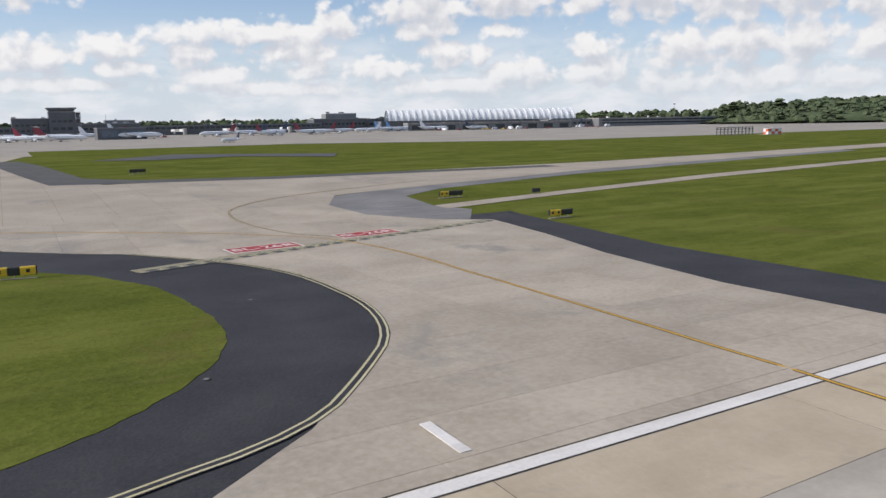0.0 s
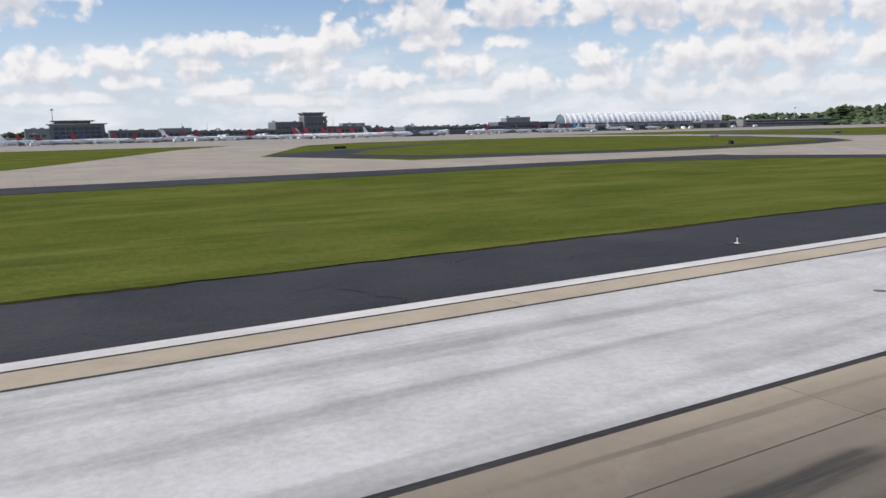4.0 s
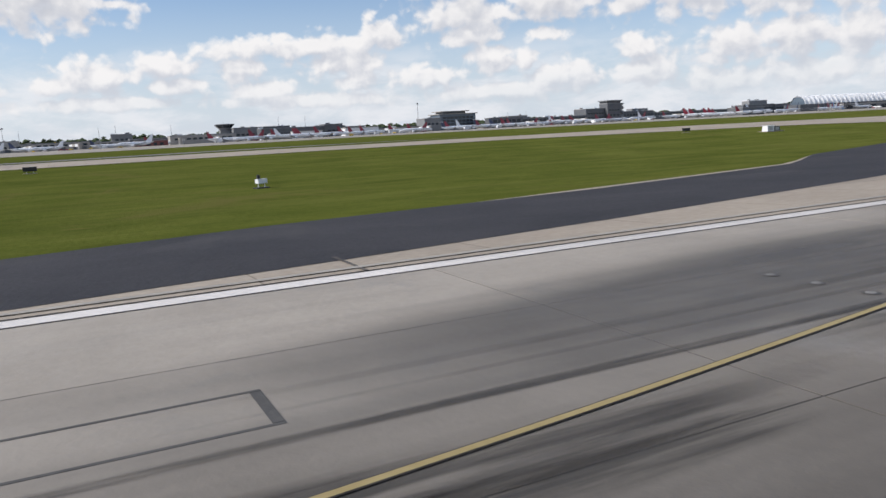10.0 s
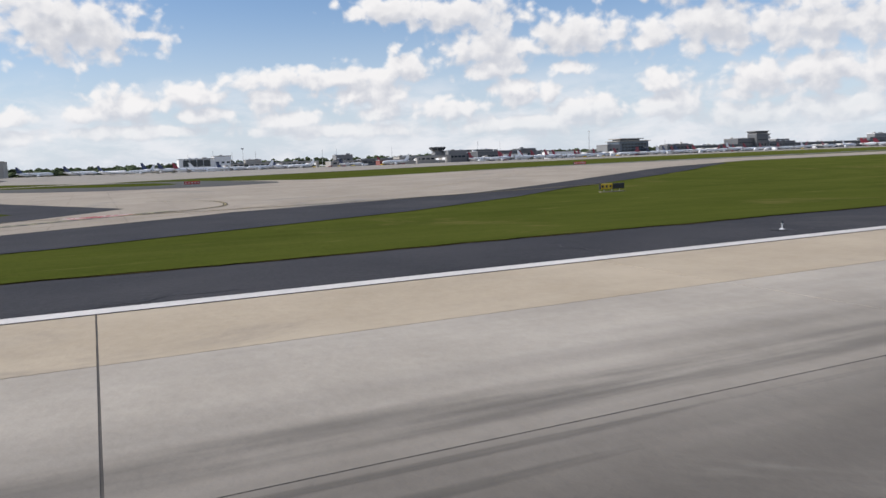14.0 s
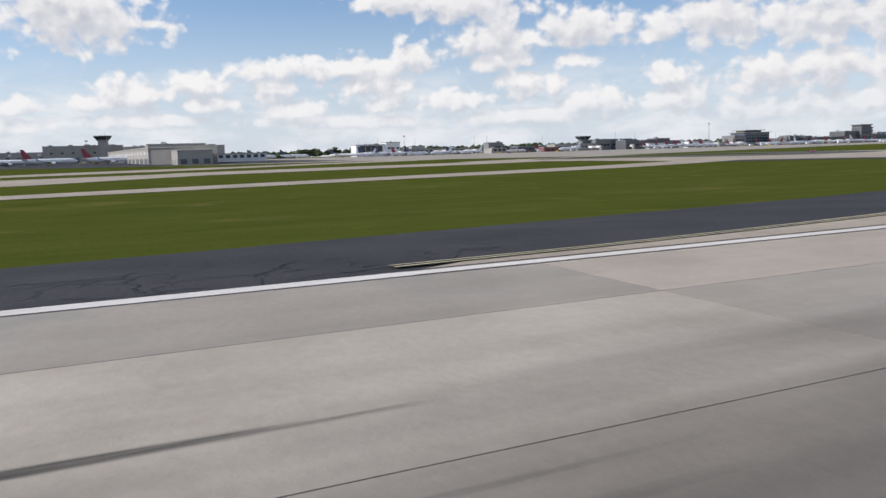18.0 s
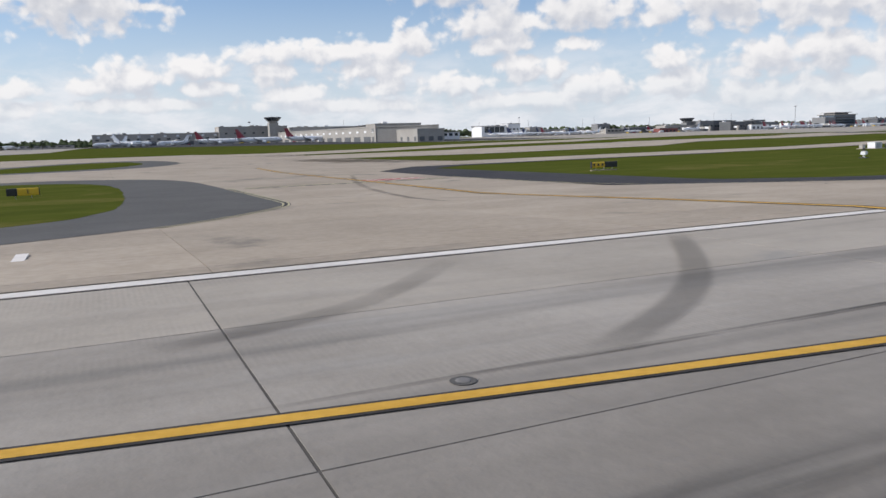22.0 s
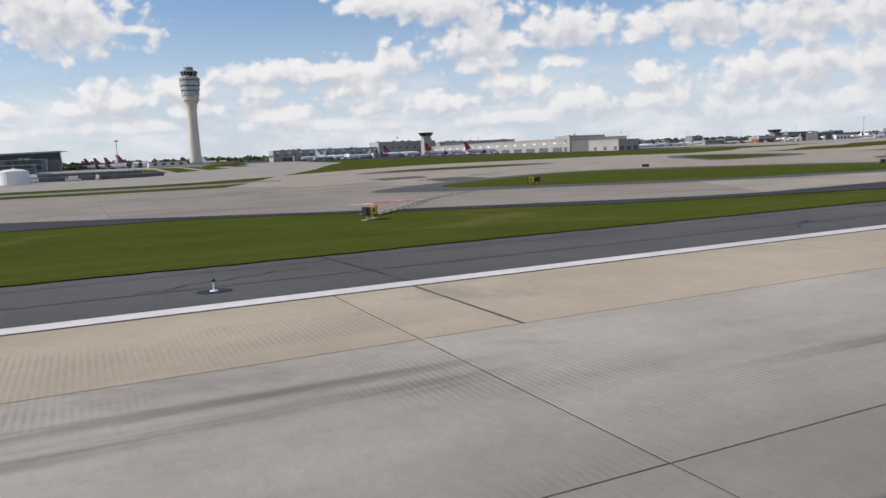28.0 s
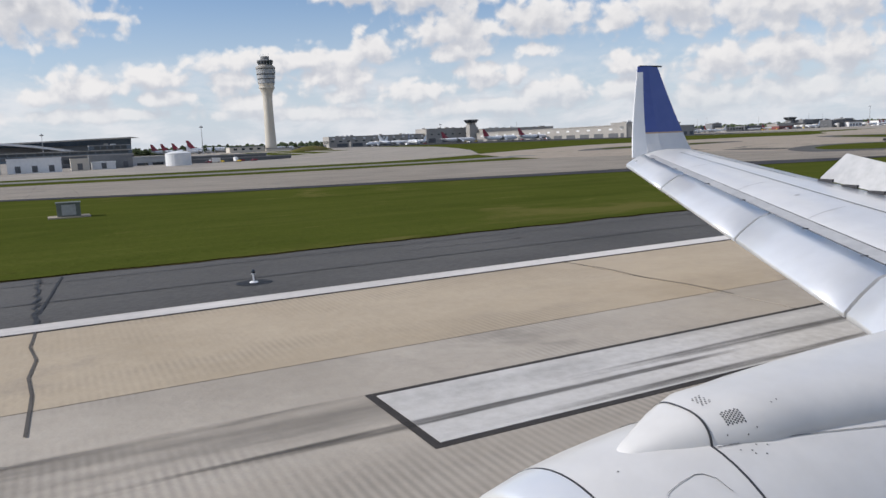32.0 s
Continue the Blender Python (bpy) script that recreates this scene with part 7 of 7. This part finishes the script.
def tree(x, y, tall, seed):
    rnd = random.Random(seed)
    t = thing("tree", "leafy green tree at the tower foot", "tree", (x, y, land(x, y) - 0.1), group="trees by the tower")
    bm = bmesh.new()
    lathe(bm, [(0, tall * 0.045), (tall * 0.3, tall * 0.03), (tall * 0.7, tall * 0.01)], 8)
    part("trunk", bm, bark_mat, t)
    bm = bmesh.new()
    for _ in range(70):
        a, r, h = rnd.uniform(0, 6.3), tall * 0.36 * math.sqrt(rnd.random()), rnd.random()
        r *= 1.1 - 0.75 * h
        clump(bm, rnd, r * math.cos(a), r * math.sin(a), tall * (0.25 + 0.65 * h), tall * rnd.uniform(0.05, 0.1), tall * rnd.uniform(0.07, 0.13))
    part("crown", bm, leaf_mat, t)


for i, (x, y) in enumerate(((1628, -960), (1640, -955), (1655, -962), (1668, -950), (1570, -940), (1556, -948), (1541, -950), (1530, -944), (1520, -952), (1690, -958), (1702, -950))):
    tree(x, y, (9, 11, 8, 10, 8, 9, 7, 10, 8, 9, 7)[i], 50 + i)

# ---- the airliner's wing, as it stands at the end of the ride ----
def own_wing():
    wing_grey = surface("wing_grey_paint", (0.58, 0.575, 0.57), (0.66, 0.655, 0.65), 0.3, 2.5, 0.3, 0.0, coat=0.2)
    polished = surface("polished_slat", (0.80, 0.80, 0.80), (0.86, 0.86, 0.86), 0.3, 1.5, 0.3, 0.0, metal=0.55)
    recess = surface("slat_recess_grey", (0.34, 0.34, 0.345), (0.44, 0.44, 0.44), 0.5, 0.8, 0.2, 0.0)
    blue = surface("blue_winglet_paint", (0.045, 0.075, 0.26), (0.06, 0.09, 0.30), 0.3, 1.0, 0.2, 0.0, coat=0.3)
    gold = surface("tan_winglet_band", (0.45, 0.30, 0.16), (0.5, 0.34, 0.2), 0.4, 1.0, 0.2, 0.0)
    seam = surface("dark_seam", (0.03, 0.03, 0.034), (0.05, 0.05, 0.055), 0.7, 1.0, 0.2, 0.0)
    cowl = surface("white_cowl_paint", (0.56, 0.545, 0.525), (0.64, 0.625, 0.605), 0.36, 1.5, 0.2, 0.0, coat=0.2)
    w = thing("aircraft_wing", "grey airliner wing with blue winglet and engine, over the runway", "aircraft wing", (0, 0, 0))

    def lead(y):
        return 1822.23 + (y + 19.6) * 0.499, 2.77 - (y + 19.6) * 0.164

    def slat_back(y):
        x, z = lead(y)
        c = 0.55 + (y + 19.6) * 0.045
        return x - c, z + 0.24 + (y + 19.6) * 0.02

    def trail(y):
        return 1820.1 + (y + 19.5) * 0.285, 3.1 - (y + 19.5) * 0.127

    def section(y):
        (x0, z0), (x1, z1) = slat_back(y), trail(y)
        t = 0.09 * (x0 - x1) + 0.04
        ring = []
        for u, up in ((-0.06, -0.35), (0.0, 0.0), (0.25, 0.32), (0.5, 0.36), (0.8, 0.16), (1.0, 0.0), (1.0, -0.06), (0.6, -0.75), (0.2, -1.0)):
            ring.append((x0 + (x1 - x0) * u, y, z0 + (z1 - z0) * u + t * up))
        return ring
    bm = bmesh.new()
    loft(bm, [section(-19.6 + 14.0 * i / 14) for i in range(15)])
    part("wing_panel", bm, wing_grey, w, smooth=True)
    # leading-edge slats, drooped
    for y0, y1 in ((-19.55, -16.93), (-16.87, -13.33), (-13.27, -10.3), (-10.24, -8.6)):
        rings = []
        for i in range(4):
            y = y0 + (y1 - y0) * i / 3
            (x0, z0), (x1, z1) = lead(y), slat_back(y)
            c = x0 - x1
            rings.append([(x1 + 0.0, y, z1 + 0.03), (x1 + c * 0.35, y, z1 - 0.01 - c * 0.02), (x1 + c * 0.7, y, z0 + (z1 - z0) * 0.55), (x0, y, z0 + 0.05), (x0 + 0.02, y, z0 - 0.02), (x0 - c * 0.25, y, z0 - 0.06), (x1 + c * 0.45, y, z0 + (z1 - z0) * 0.25), (x1 + c * 0.1, y, z1 - 0.04)])
        bm = bmesh.new()
        loft(bm, rings)
        part("slat", bm, polished, w, "polished metal leading-edge slat", smooth=True)
    for y in (-18.9, -17.5, -15.8, -14.3, -12.3, -10.9):
        bm = bmesh.new()
        x, z = slat_back(y)
        loft(bm, [[(x + dx, y + dy, z + dz) for dx, dz in ((0.03, -0.03), (0.03, 0.03), (-0.07, 0.03), (-0.07, -0.02))] for dy in (-0.025, 0.025)])
        part("slat_track", bm, seam, w, "dark slat track fitting")
    # fixed nose behind the slats: painted dark for gap shade, grey for the recess
    def on_skin(y, u, lift):
        r = section(y)
        flat = [(0.0, r[1]), (0.25, r[2]), (0.5, r[3]), (0.8, r[4]), (1.0, r[5])]
        us = [f[0] for f in flat]
        return (float(np.interp(u, us, [f[1][0] for f in flat])), y, float(np.interp(u, us, [f[1][2] for f in flat])) + lift)

    def along(name, y0, y1, u0, u1, material, lift, label="", v0=None, v1=None):
        """A strip on the upper skin from u0 to u1 of the chord (v0 to v1 at its inner end)."""
        v0, v1 = u0 if v0 is None else v0, u1 if v1 is None else v1
        bm, rows = bmesh.new(), []
        for i in range(13):
            t = i / 12
            rows.append([on_skin(y0 + (y1 - y0) * t, a + (b - a) * t, lift) for a, b in ((u0, v0), (u1, v1))])
        loft(bm, rows, closed=False)
        part(name, bm, material, w, label)
    along("slat_recess", -19.3, -8.7, 0.015, 0.11, recess, 0.004, "grey strip painted for the recess behind the slats")
    along("slat_gap", -19.4, -8.7, 0.0, 0.02, seam, 0.008, "dark strip painted for the shade in the slat gap")
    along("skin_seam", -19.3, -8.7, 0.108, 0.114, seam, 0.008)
    along("skin_seam", -19.0, -6.0, 0.56, 0.572, seam, 0.006)
    along("skin_seam", -19.2, -15.0, 0.86, 0.87, seam, 0.006)
    for y in (-17.2, -14.9, -12.6):
        bm = bmesh.new()
        loft(bm, [[on_skin(y + dy, u, 0.005) for dy in (-0.008, 0.008)] for u in (0.115, 0.25, 0.4, 0.56)], closed=False)
        part("rib_seam", bm, recess, w)
    bm = bmesh.new()
    loft(bm, [[on_skin(-13.7 + dy, 0.36 + du, 0.007) for dy in (-0.03, 0.03)] for du in (0.0, 0.05)], closed=False)
    part("filler_cap", bm, recess, w, "small grey filler cap")
    # raised spoilers
    for y0, y1 in ((-14.6, -12.75), (-12.65, -10.8)):
        bm = bmesh.new()
        rings = []
        for y in (y0, y1):
            x, z = trail(y)
            o = 0.35 if y == y0 == -14.6 else 0.0
            rings.append([(x, y, z + 0.02), (x - 0.02, y, z + 0.06), (x - 0.30, y + o, z + 0.52), (x - 0.34, y + o, z + 0.49)])
        loft(bm, rings)
        part("spoiler", bm, recess, w, "raised grey spoiler panel")
        for i in range(3):
            y = y0 + 0.2 + i * 0.65
            x, z = trail(y)
            bm = bmesh.new()
            box(bm, x - 0.06, x + 0.08, y - 0.16, y + 0.16, z - 0.01, z + 0.05)
            part("hinge", bm, seam, w)
    # winglet
    def slice_of(t, u0, u1):
        """Part of the winglet's section at height t, from u0 to u1 of its chord."""
        f, b = (1821.88 - 1.02 * t, 1819.79 + 0.38 * t)
        y, z = -19.72 - 0.95 * max(t, 0.0) ** 0.8, 3.02 + 2.36 * t
        th = 0.10 * (1 - 0.55 * t)
        ring = []
        for u in (u0, u0 + (u1 - u0) * 0.3, u1):
            k = math.sin(math.pi * min(max(u, 0.02), 0.98)) ** 0.6
            ring.append((f + (b - f) * u, y + th * k, z))
        for u in (u1, u0 + (u1 - u0) * 0.3, u0):
            k = math.sin(math.pi * min(max(u, 0.02), 0.98)) ** 0.6
            ring.append((f + (b - f) * u, y - th * k, z))
        return ring
    for name, mat, t0, t1, u0, u1, label in (("leading_edge", white_wall_mat, -0.03, 0.93, 0.0, 0.22, "white leading edge"), ("base_panel", wing_grey, -0.1, 0.225, 0.22, 1.0, "grey lower panel"), ("band", gold, 0.225, 0.24, 0.22, 1.0, "thin tan band"), ("blue_panel", blue, 0.24, 1.0, 0.22, 1.0, "blue upper panel"), ("tip", blue, 0.93, 1.0, 0.0, 0.22, "blue tip")):
        bm = bmesh.new()
        loft(bm, [slice_of(t0 + (t1 - t0) * i / 5, u0, u1) for i in range(6)])
        part(name, bm, mat, w, "winglet's " + label)
    bm = bmesh.new()
    loft(bm, [[(x, -20.67 + dy, z) for dy, z in ((-0.03, 5.36), (0.03, 5.36), (0.03, 5.40), (-0.03, 5.40))] for x in (1820.8, 1820.3, 1820.02)])
    part("tip_cap", bm, seam, w, "dark winglet tip cap")
    # engine
    nac = thing("engine_nacelle", "white airliner engine nacelle with dark seams and vents", "engine", (1833.605, -7.14, 1.255))
    n = 64

    def shell(bm, rings):
        loft(bm, [[(-x, r * math.cos(i * 2 * math.pi / n), r * math.sin(i * 2 * math.pi / n) * (0.95 if math.sin(i * 2 * math.pi / n) < 0 else 1.0)) for i in range(n)] for x, r in rings], cap=False)
    bm = bmesh.new()
    shell(bm, [(0.5, 0.56), (0.12, 0.58), (0.0, 0.63), (-0.03, 0.67), (0.02, 0.71), (0.22, 0.757)])
    part("inlet_lip", bm, polished, nac, "polished metal inlet lip", smooth=True)
    bm = bmesh.new()
    shell(bm, [(0.23, 0.76), (0.5, 0.80), (0.7, 0.821), (0.912, 0.839)])
    part("inlet_cowl", bm, cowl, nac, smooth=True)
    bm = bmesh.new()
    shell(bm, [(0.924, 0.84), (1.28, 0.86), (1.9, 0.885), (2.8, 0.89), (3.6, 0.87)])
    part("fan_cowl", bm, cowl, nac, smooth=True)
    bm = bmesh.new()
    shell(bm, [(3.615, 0.87), (4.6, 0.80), (5.4, 0.70), (5.5, 0.62), (5.3, 0.58)])
    part("reverser_cowl", bm, cowl, nac, smooth=True)
    bm = bmesh.new()
    shell(bm, [(4.8, 0.5), (5.8, 0.42), (6.4, 0.25), (6.5, 0.02)])
    part("exhaust_cone", bm, steel_mat, nac, "bare metal exhaust cone", smooth=True)
    bm = bmesh.new()
    lathe(bm, [(-0.62, 0.60), (-0.5, 0.6)], 24, "x")
    part("fan", bm, black_paint, nac, "dark engine fan")
    for x, r in ((0.225, 0.754), (0.918, 0.8375), (3.607, 0.868)):
        bm = bmesh.new()
        shell(bm, [(x - 0.006, r), (x - 0.006, r + 0.0045), (x + 0.006, r + 0.0045), (x + 0.006, r)])
        part("seam", bm, seam, nac, "dark cowl seam")
    # the pylon fairing: a round ridge that rises out of the cowl
    RIDGE = ((0.48, -0.03, 0.03, 0.77), (0.6, -0.03, 0.075, 0.835), (0.72, -0.03, 0.13, 0.882), (0.82, -0.03, 0.175, 0.92), (0.918, -0.03, 0.21, 0.95), (1.05, -0.03, 0.26, 0.976), (1.2, 0.0, 0.275, 0.994), (1.4, 0.0, 0.30, 1.003), (1.8, 0.0, 0.36, 1.003), (2.2, 0.0, 0.42, 1.0), (3.4, 0.0, 0.5, 1.0), (5.2, 0.0, 0.45, 1.08), (7.4, 0.0, 0.3, 1.1))
    ROUND = [(math.copysign(abs(math.cos(i * math.pi / 16)) ** 0.72, math.cos(i * math.pi / 16)), max(0.0, math.sin(i * math.pi / 16)) ** 0.75) for i in range(17)]

    def girth(x):
        return float(np.interp(x, (0.225, 0.5, 0.9, 1.28, 1.9, 2.8, 3.6, 5.4), (0.757, 0.8, 0.838, 0.86, 0.885, 0.89, 0.87, 0.7)))

    def ridge(x, lift=0.0):
        yc, half, top = (float(np.interp(x, [r[0] for r in RIDGE], [r[i] for r in RIDGE])) for i in (1, 2, 3))
        base = math.sqrt(girth(x) ** 2 - half ** 2) - 0.04
        return [(-x, yc + (half + lift) * c, base + (top + lift - base) * q) for c, q in ROUND]
    bm = bmesh.new()
    loft(bm, [ridge(r[0]) for r in RIDGE])
    part("pylon_fairing", bm, cowl, nac, "rounded white pylon fairing", smooth=True)
    bm = bmesh.new()
    loft(bm, [ridge(x, 0.004) for x in (0.912, 0.924)], closed=False)
    part("seam", bm, seam, nac, "dark fairing seam")

    def on_ridge(x, u):
        """A place on the fairing's skin, u from its inboard foot to its outboard one."""
        ring = ridge(x, 0.002)
        i = min(int(u * 16), 15)
        return Vector(ring[i]).lerp(Vector(ring[i + 1]), u * 16 - i)

    def on_cowl(x, degrees):
        a = radians(degrees)
        return Vector((-x, (girth(x) + 0.003) * math.cos(a), (girth(x) + 0.003) * math.sin(a)))

    def dots(name, spots, size, label):
        bm = bmesh.new()
        for p, q in spots:
            across = (q - p).normalized() * size
            along_x = Vector((size, 0, 0))
            f = bm.faces.new([bm.verts.new(v) for v in (p - along_x, p + across, p + along_x, p - across)])
            f.normal_update()
            if f.normal.z < 0:
                f.normal_flip()
        part(name, bm, seam, nac, label)
    for x, u, rows, cols in ((1.02, 0.20, 5, 9), (1.0, 0.44, 3, 6)):
        dots("vent", [(on_ridge(x + 0.011 * j, u + 0.026 * i + 0.013 * (j % 2)), on_ridge(x + 0.011 * j, u + 0.026 * i + 0.04)) for i in range(rows) for j in range(cols)], 0.0068, "small dark vent grille")
    dots("rivet", [(on_cowl(1.02 + 0.05 * j, 72 - 1.5 * i), on_cowl(1.02 + 0.05 * j, 70 - 1.5 * i)) for i, j in ((0, 0), (1, 1), (2, 1), (3, 2), (0, 2), (1, 3))] + [(on_ridge(x, u), on_ridge(x, u + 0.02)) for x, u in ((1.0, 0.12), (1.15, 0.14), (1.3, 0.3), (1.34, 0.31), (1.1, 0.1))] + [(on_cowl(0.42, 83), on_cowl(0.42, 82))], 0.0055, "small dark rivets")

    def line_on_cowl(name, pts, label):
        bm = bmesh.new()
        loft(bm, [[p, p + Vector((0.004, 0.004, 0.0))] for p in (on_cowl(x, d) for x, d in pts)], closed=False)
        part(name, bm, seam, nac, label)
    line_on_cowl("panel_line", [(0.93 + 0.12 * i, 76.5 - 1.75 * i) for i in range(12)], "dark line along the fairing's foot")
    line_on_cowl("panel_line", [(0.46, 62), (0.48, 65), (0.52, 67.5), (0.6, 69), (0.7, 70), (0.74, 69.2), (0.78, 66), (0.8, 60)], "rounded outline of an access door")
    # main wheels under the wing
    gear = thing("main_landing_gear", "steel main landing gear leg with two black tyres on the runway", "landing gear", (1826.2, -5.9, 0.0))
    bm = bmesh.new()
    lathe(bm, [(0.5, 0.1), (1.5, 0.12)], 12)
    part("leg", bm, steel_mat, gear)
    for y in (-0.42, 0.42):
        bm = bmesh.new()
        lathe(bm, [(y - 0.2, 0.36), (y - 0.15, 0.52), (y, 0.56), (y + 0.15, 0.52), (y + 0.2, 0.36)], 20, "y", (0, 0, 0.56))
        wheel = part("wheel", bm, black_paint, gear)
        bm = bmesh.new()
        lathe(bm, [(y - 0.21, 0.1), (y - 0.205, 0.3), (y + 0.205, 0.3), (y + 0.21, 0.1)], 14, "y", (0, 0, 0.56))
        part("rim", bm, steel_mat, wheel)


own_wing()

# ---- cast bays of the taxiways ----
bay_mat = surface("taxiway_bays", (0.285, 0.24, 0.188), (0.40, 0.345, 0.278), 0.85, 7.0, 0.4, 0.2, spot=(0.235, 0.213, 0.187), per_piece=0.14, gloss=0.2)
brown_bay_mat = surface("brown_taxiway_bays", (0.268, 0.222, 0.172), (0.365, 0.31, 0.248), 0.85, 7.0, 0.4, 0.2, spot=(0.18, 0.157, 0.13), per_piece=0.14, gloss=0.2)


def bays(deck, ring, xs, ys, near, material):
    """Cuts a taxiway's ring into cast bays; those beyond y = near stay joined."""
    bm = bmesh.new()
    bm.faces.new([bm.verts.new((x, y, 0)) for x, y in ring])
    bmesh.ops.triangulate(bm, faces=bm.faces[:])
    tris = [[v.co.copy() for v in f.verts] for f in bm.faces]
    bm.free()

    def clip(poly, axis, at, sign):
        out = []
        for a, b in zip(poly, poly[1:] + poly[:1]):
            da, db = (a[axis] - at) * sign, (b[axis] - at) * sign
            if da >= 0:
                out.append(a)
            if da * db < 0:
                out.append(a.lerp(b, da / (da - db)))
        return out
    joined = bmesh.new()
    for x0, x1 in zip(xs, xs[1:]):
        for y0, y1 in zip(ys, ys[1:]):
            bm = bmesh.new()
            for tri in tris:
                poly = tri
                for axis, at, sign in ((0, x0 + 0.012, 1), (0, x1 - 0.012, -1), (1, y0 + 0.012, 1), (1, y1 - 0.012, -1)):
                    poly = clip(poly, axis, at, sign) if poly else poly
                if len(poly) > 2:
                    f = bm.faces.new([bm.verts.new(p) for p in poly])
                    f.normal_update()
                    if f.normal.z < 0:
                        f.normal_flip()
            if not bm.faces:
                bm.free()
                continue
            bmesh.ops.remove_doubles(bm, verts=bm.verts[:], dist=0.004)
            for v in bm.verts:
                v.co.z = land(v.co.x, v.co.y) + 0.013
            if y1 <= near:
                me = bpy.data.meshes.new("far")
                bm.to_mesh(me)
                joined.from_mesh(me)
                bpy.data.meshes.remove(me)
                bm.free()
                continue
            rim = bmesh.ops.extrude_edge_only(bm, edges=[e for e in bm.edges if e.is_boundary])
            for v in rim["geom"]:
                if isinstance(v, bmesh.types.BMVert):
                    v.co.z -= 0.03
            part("slab", bm, material, deck)
    if joined.faces:
        part("far_bays", joined, material, deck, kind="stuff")
    else:
        joined.free()


ROWS = [-202, -190, -176, -163, -150, -140, -130, -120, -111.67, -103.33, -95, -88, -81, -74, -67, -60, -53.25, -46.5, -39.75, -33, -28.5, -24, -22.9]
ROWS = [-345, -300, -260, -230, -215] + ROWS
bays(ENTRY_TAXIWAY, ENTRY, [-6 + 7.62 * i for i in range(11)], ROWS, -122, bay_mat)
bays(EXIT_TAXIWAY, EXIT, [126 + 7.62 * i for i in range(11)], ROWS, -130, bay_mat)
bays(CROSSING_TAXIWAY, CROSSING, [1368.2 + 15.24 * i for i in range(22)], ROWS, -96, brown_bay_mat)


# ---- ragged turf edge along the shoulder ----
# dark rim colour: bare soil with the turf edge's shadow painted in
soil_shadow_mat = surface("soil_and_shadow", (0.030, 0.026, 0.010), (0.075, 0.062, 0.026), 0.95, 3.0, 0.3, 0.5, gloss=0.0)


def turf_edge(x0, x1, seed):
    rnd, bm, soil = random.Random(seed), bmesh.new(), bmesh.new()
    n = int((x1 - x0) / 0.7)
    sway, bare, last = 0.0, 0.0, None
    for i in range(n + 1):
        x = x0 + (x1 - x0) * i / n
        sway = sway * 0.9 + rnd.uniform(-0.09, 0.09)
        bare = min(max(bare * 0.85 + rnd.uniform(-0.09, 0.12), 0.03), 0.5)
        y = -32.8 + sway + rnd.uniform(-0.12, 0.12)
        pair = [bm.verts.new((x, y, land(x, y) + 0.008)), bm.verts.new((x, -33.9, land(x, -33.9) + 0.03))]
        rim = [soil.verts.new((x, y + bare, land(x, y + bare) - 0.026)), soil.verts.new((x, y - 0.25, land(x, y) - 0.008))]
        if last:
            bm.faces.new((last[0][0], last[0][1], pair[1], pair[0]))
            soil.faces.new((last[1][0], last[1][1], rim[1], rim[0]))
        last = (pair, rim)
    tagged(part("turf_edge", bm, grass_mat, None), "ragged edge of mown turf along the asphalt shoulder", "turf", kind="structure")
    tagged(part("soil_edge", soil, soil_shadow_mat, None), "dark soil and painted shadow between turf and asphalt shoulder", "soil", kind="structure")


for i, (x0, x1) in enumerate(((205, 600), (838, 1062), (1292, 1392), (1664, 1980))):
    turf_edge(x0, x1, 60 + i)

# ---- bring the true metres to the size of the model ----
for ob in list(scene.objects):
    if ob.type in {"MESH", "EMPTY"}:
        ob.location = ob.location * FIT
for me in bpy.data.meshes:
    me.transform(Matrix.Scale(FIT, 4))
    me.update()
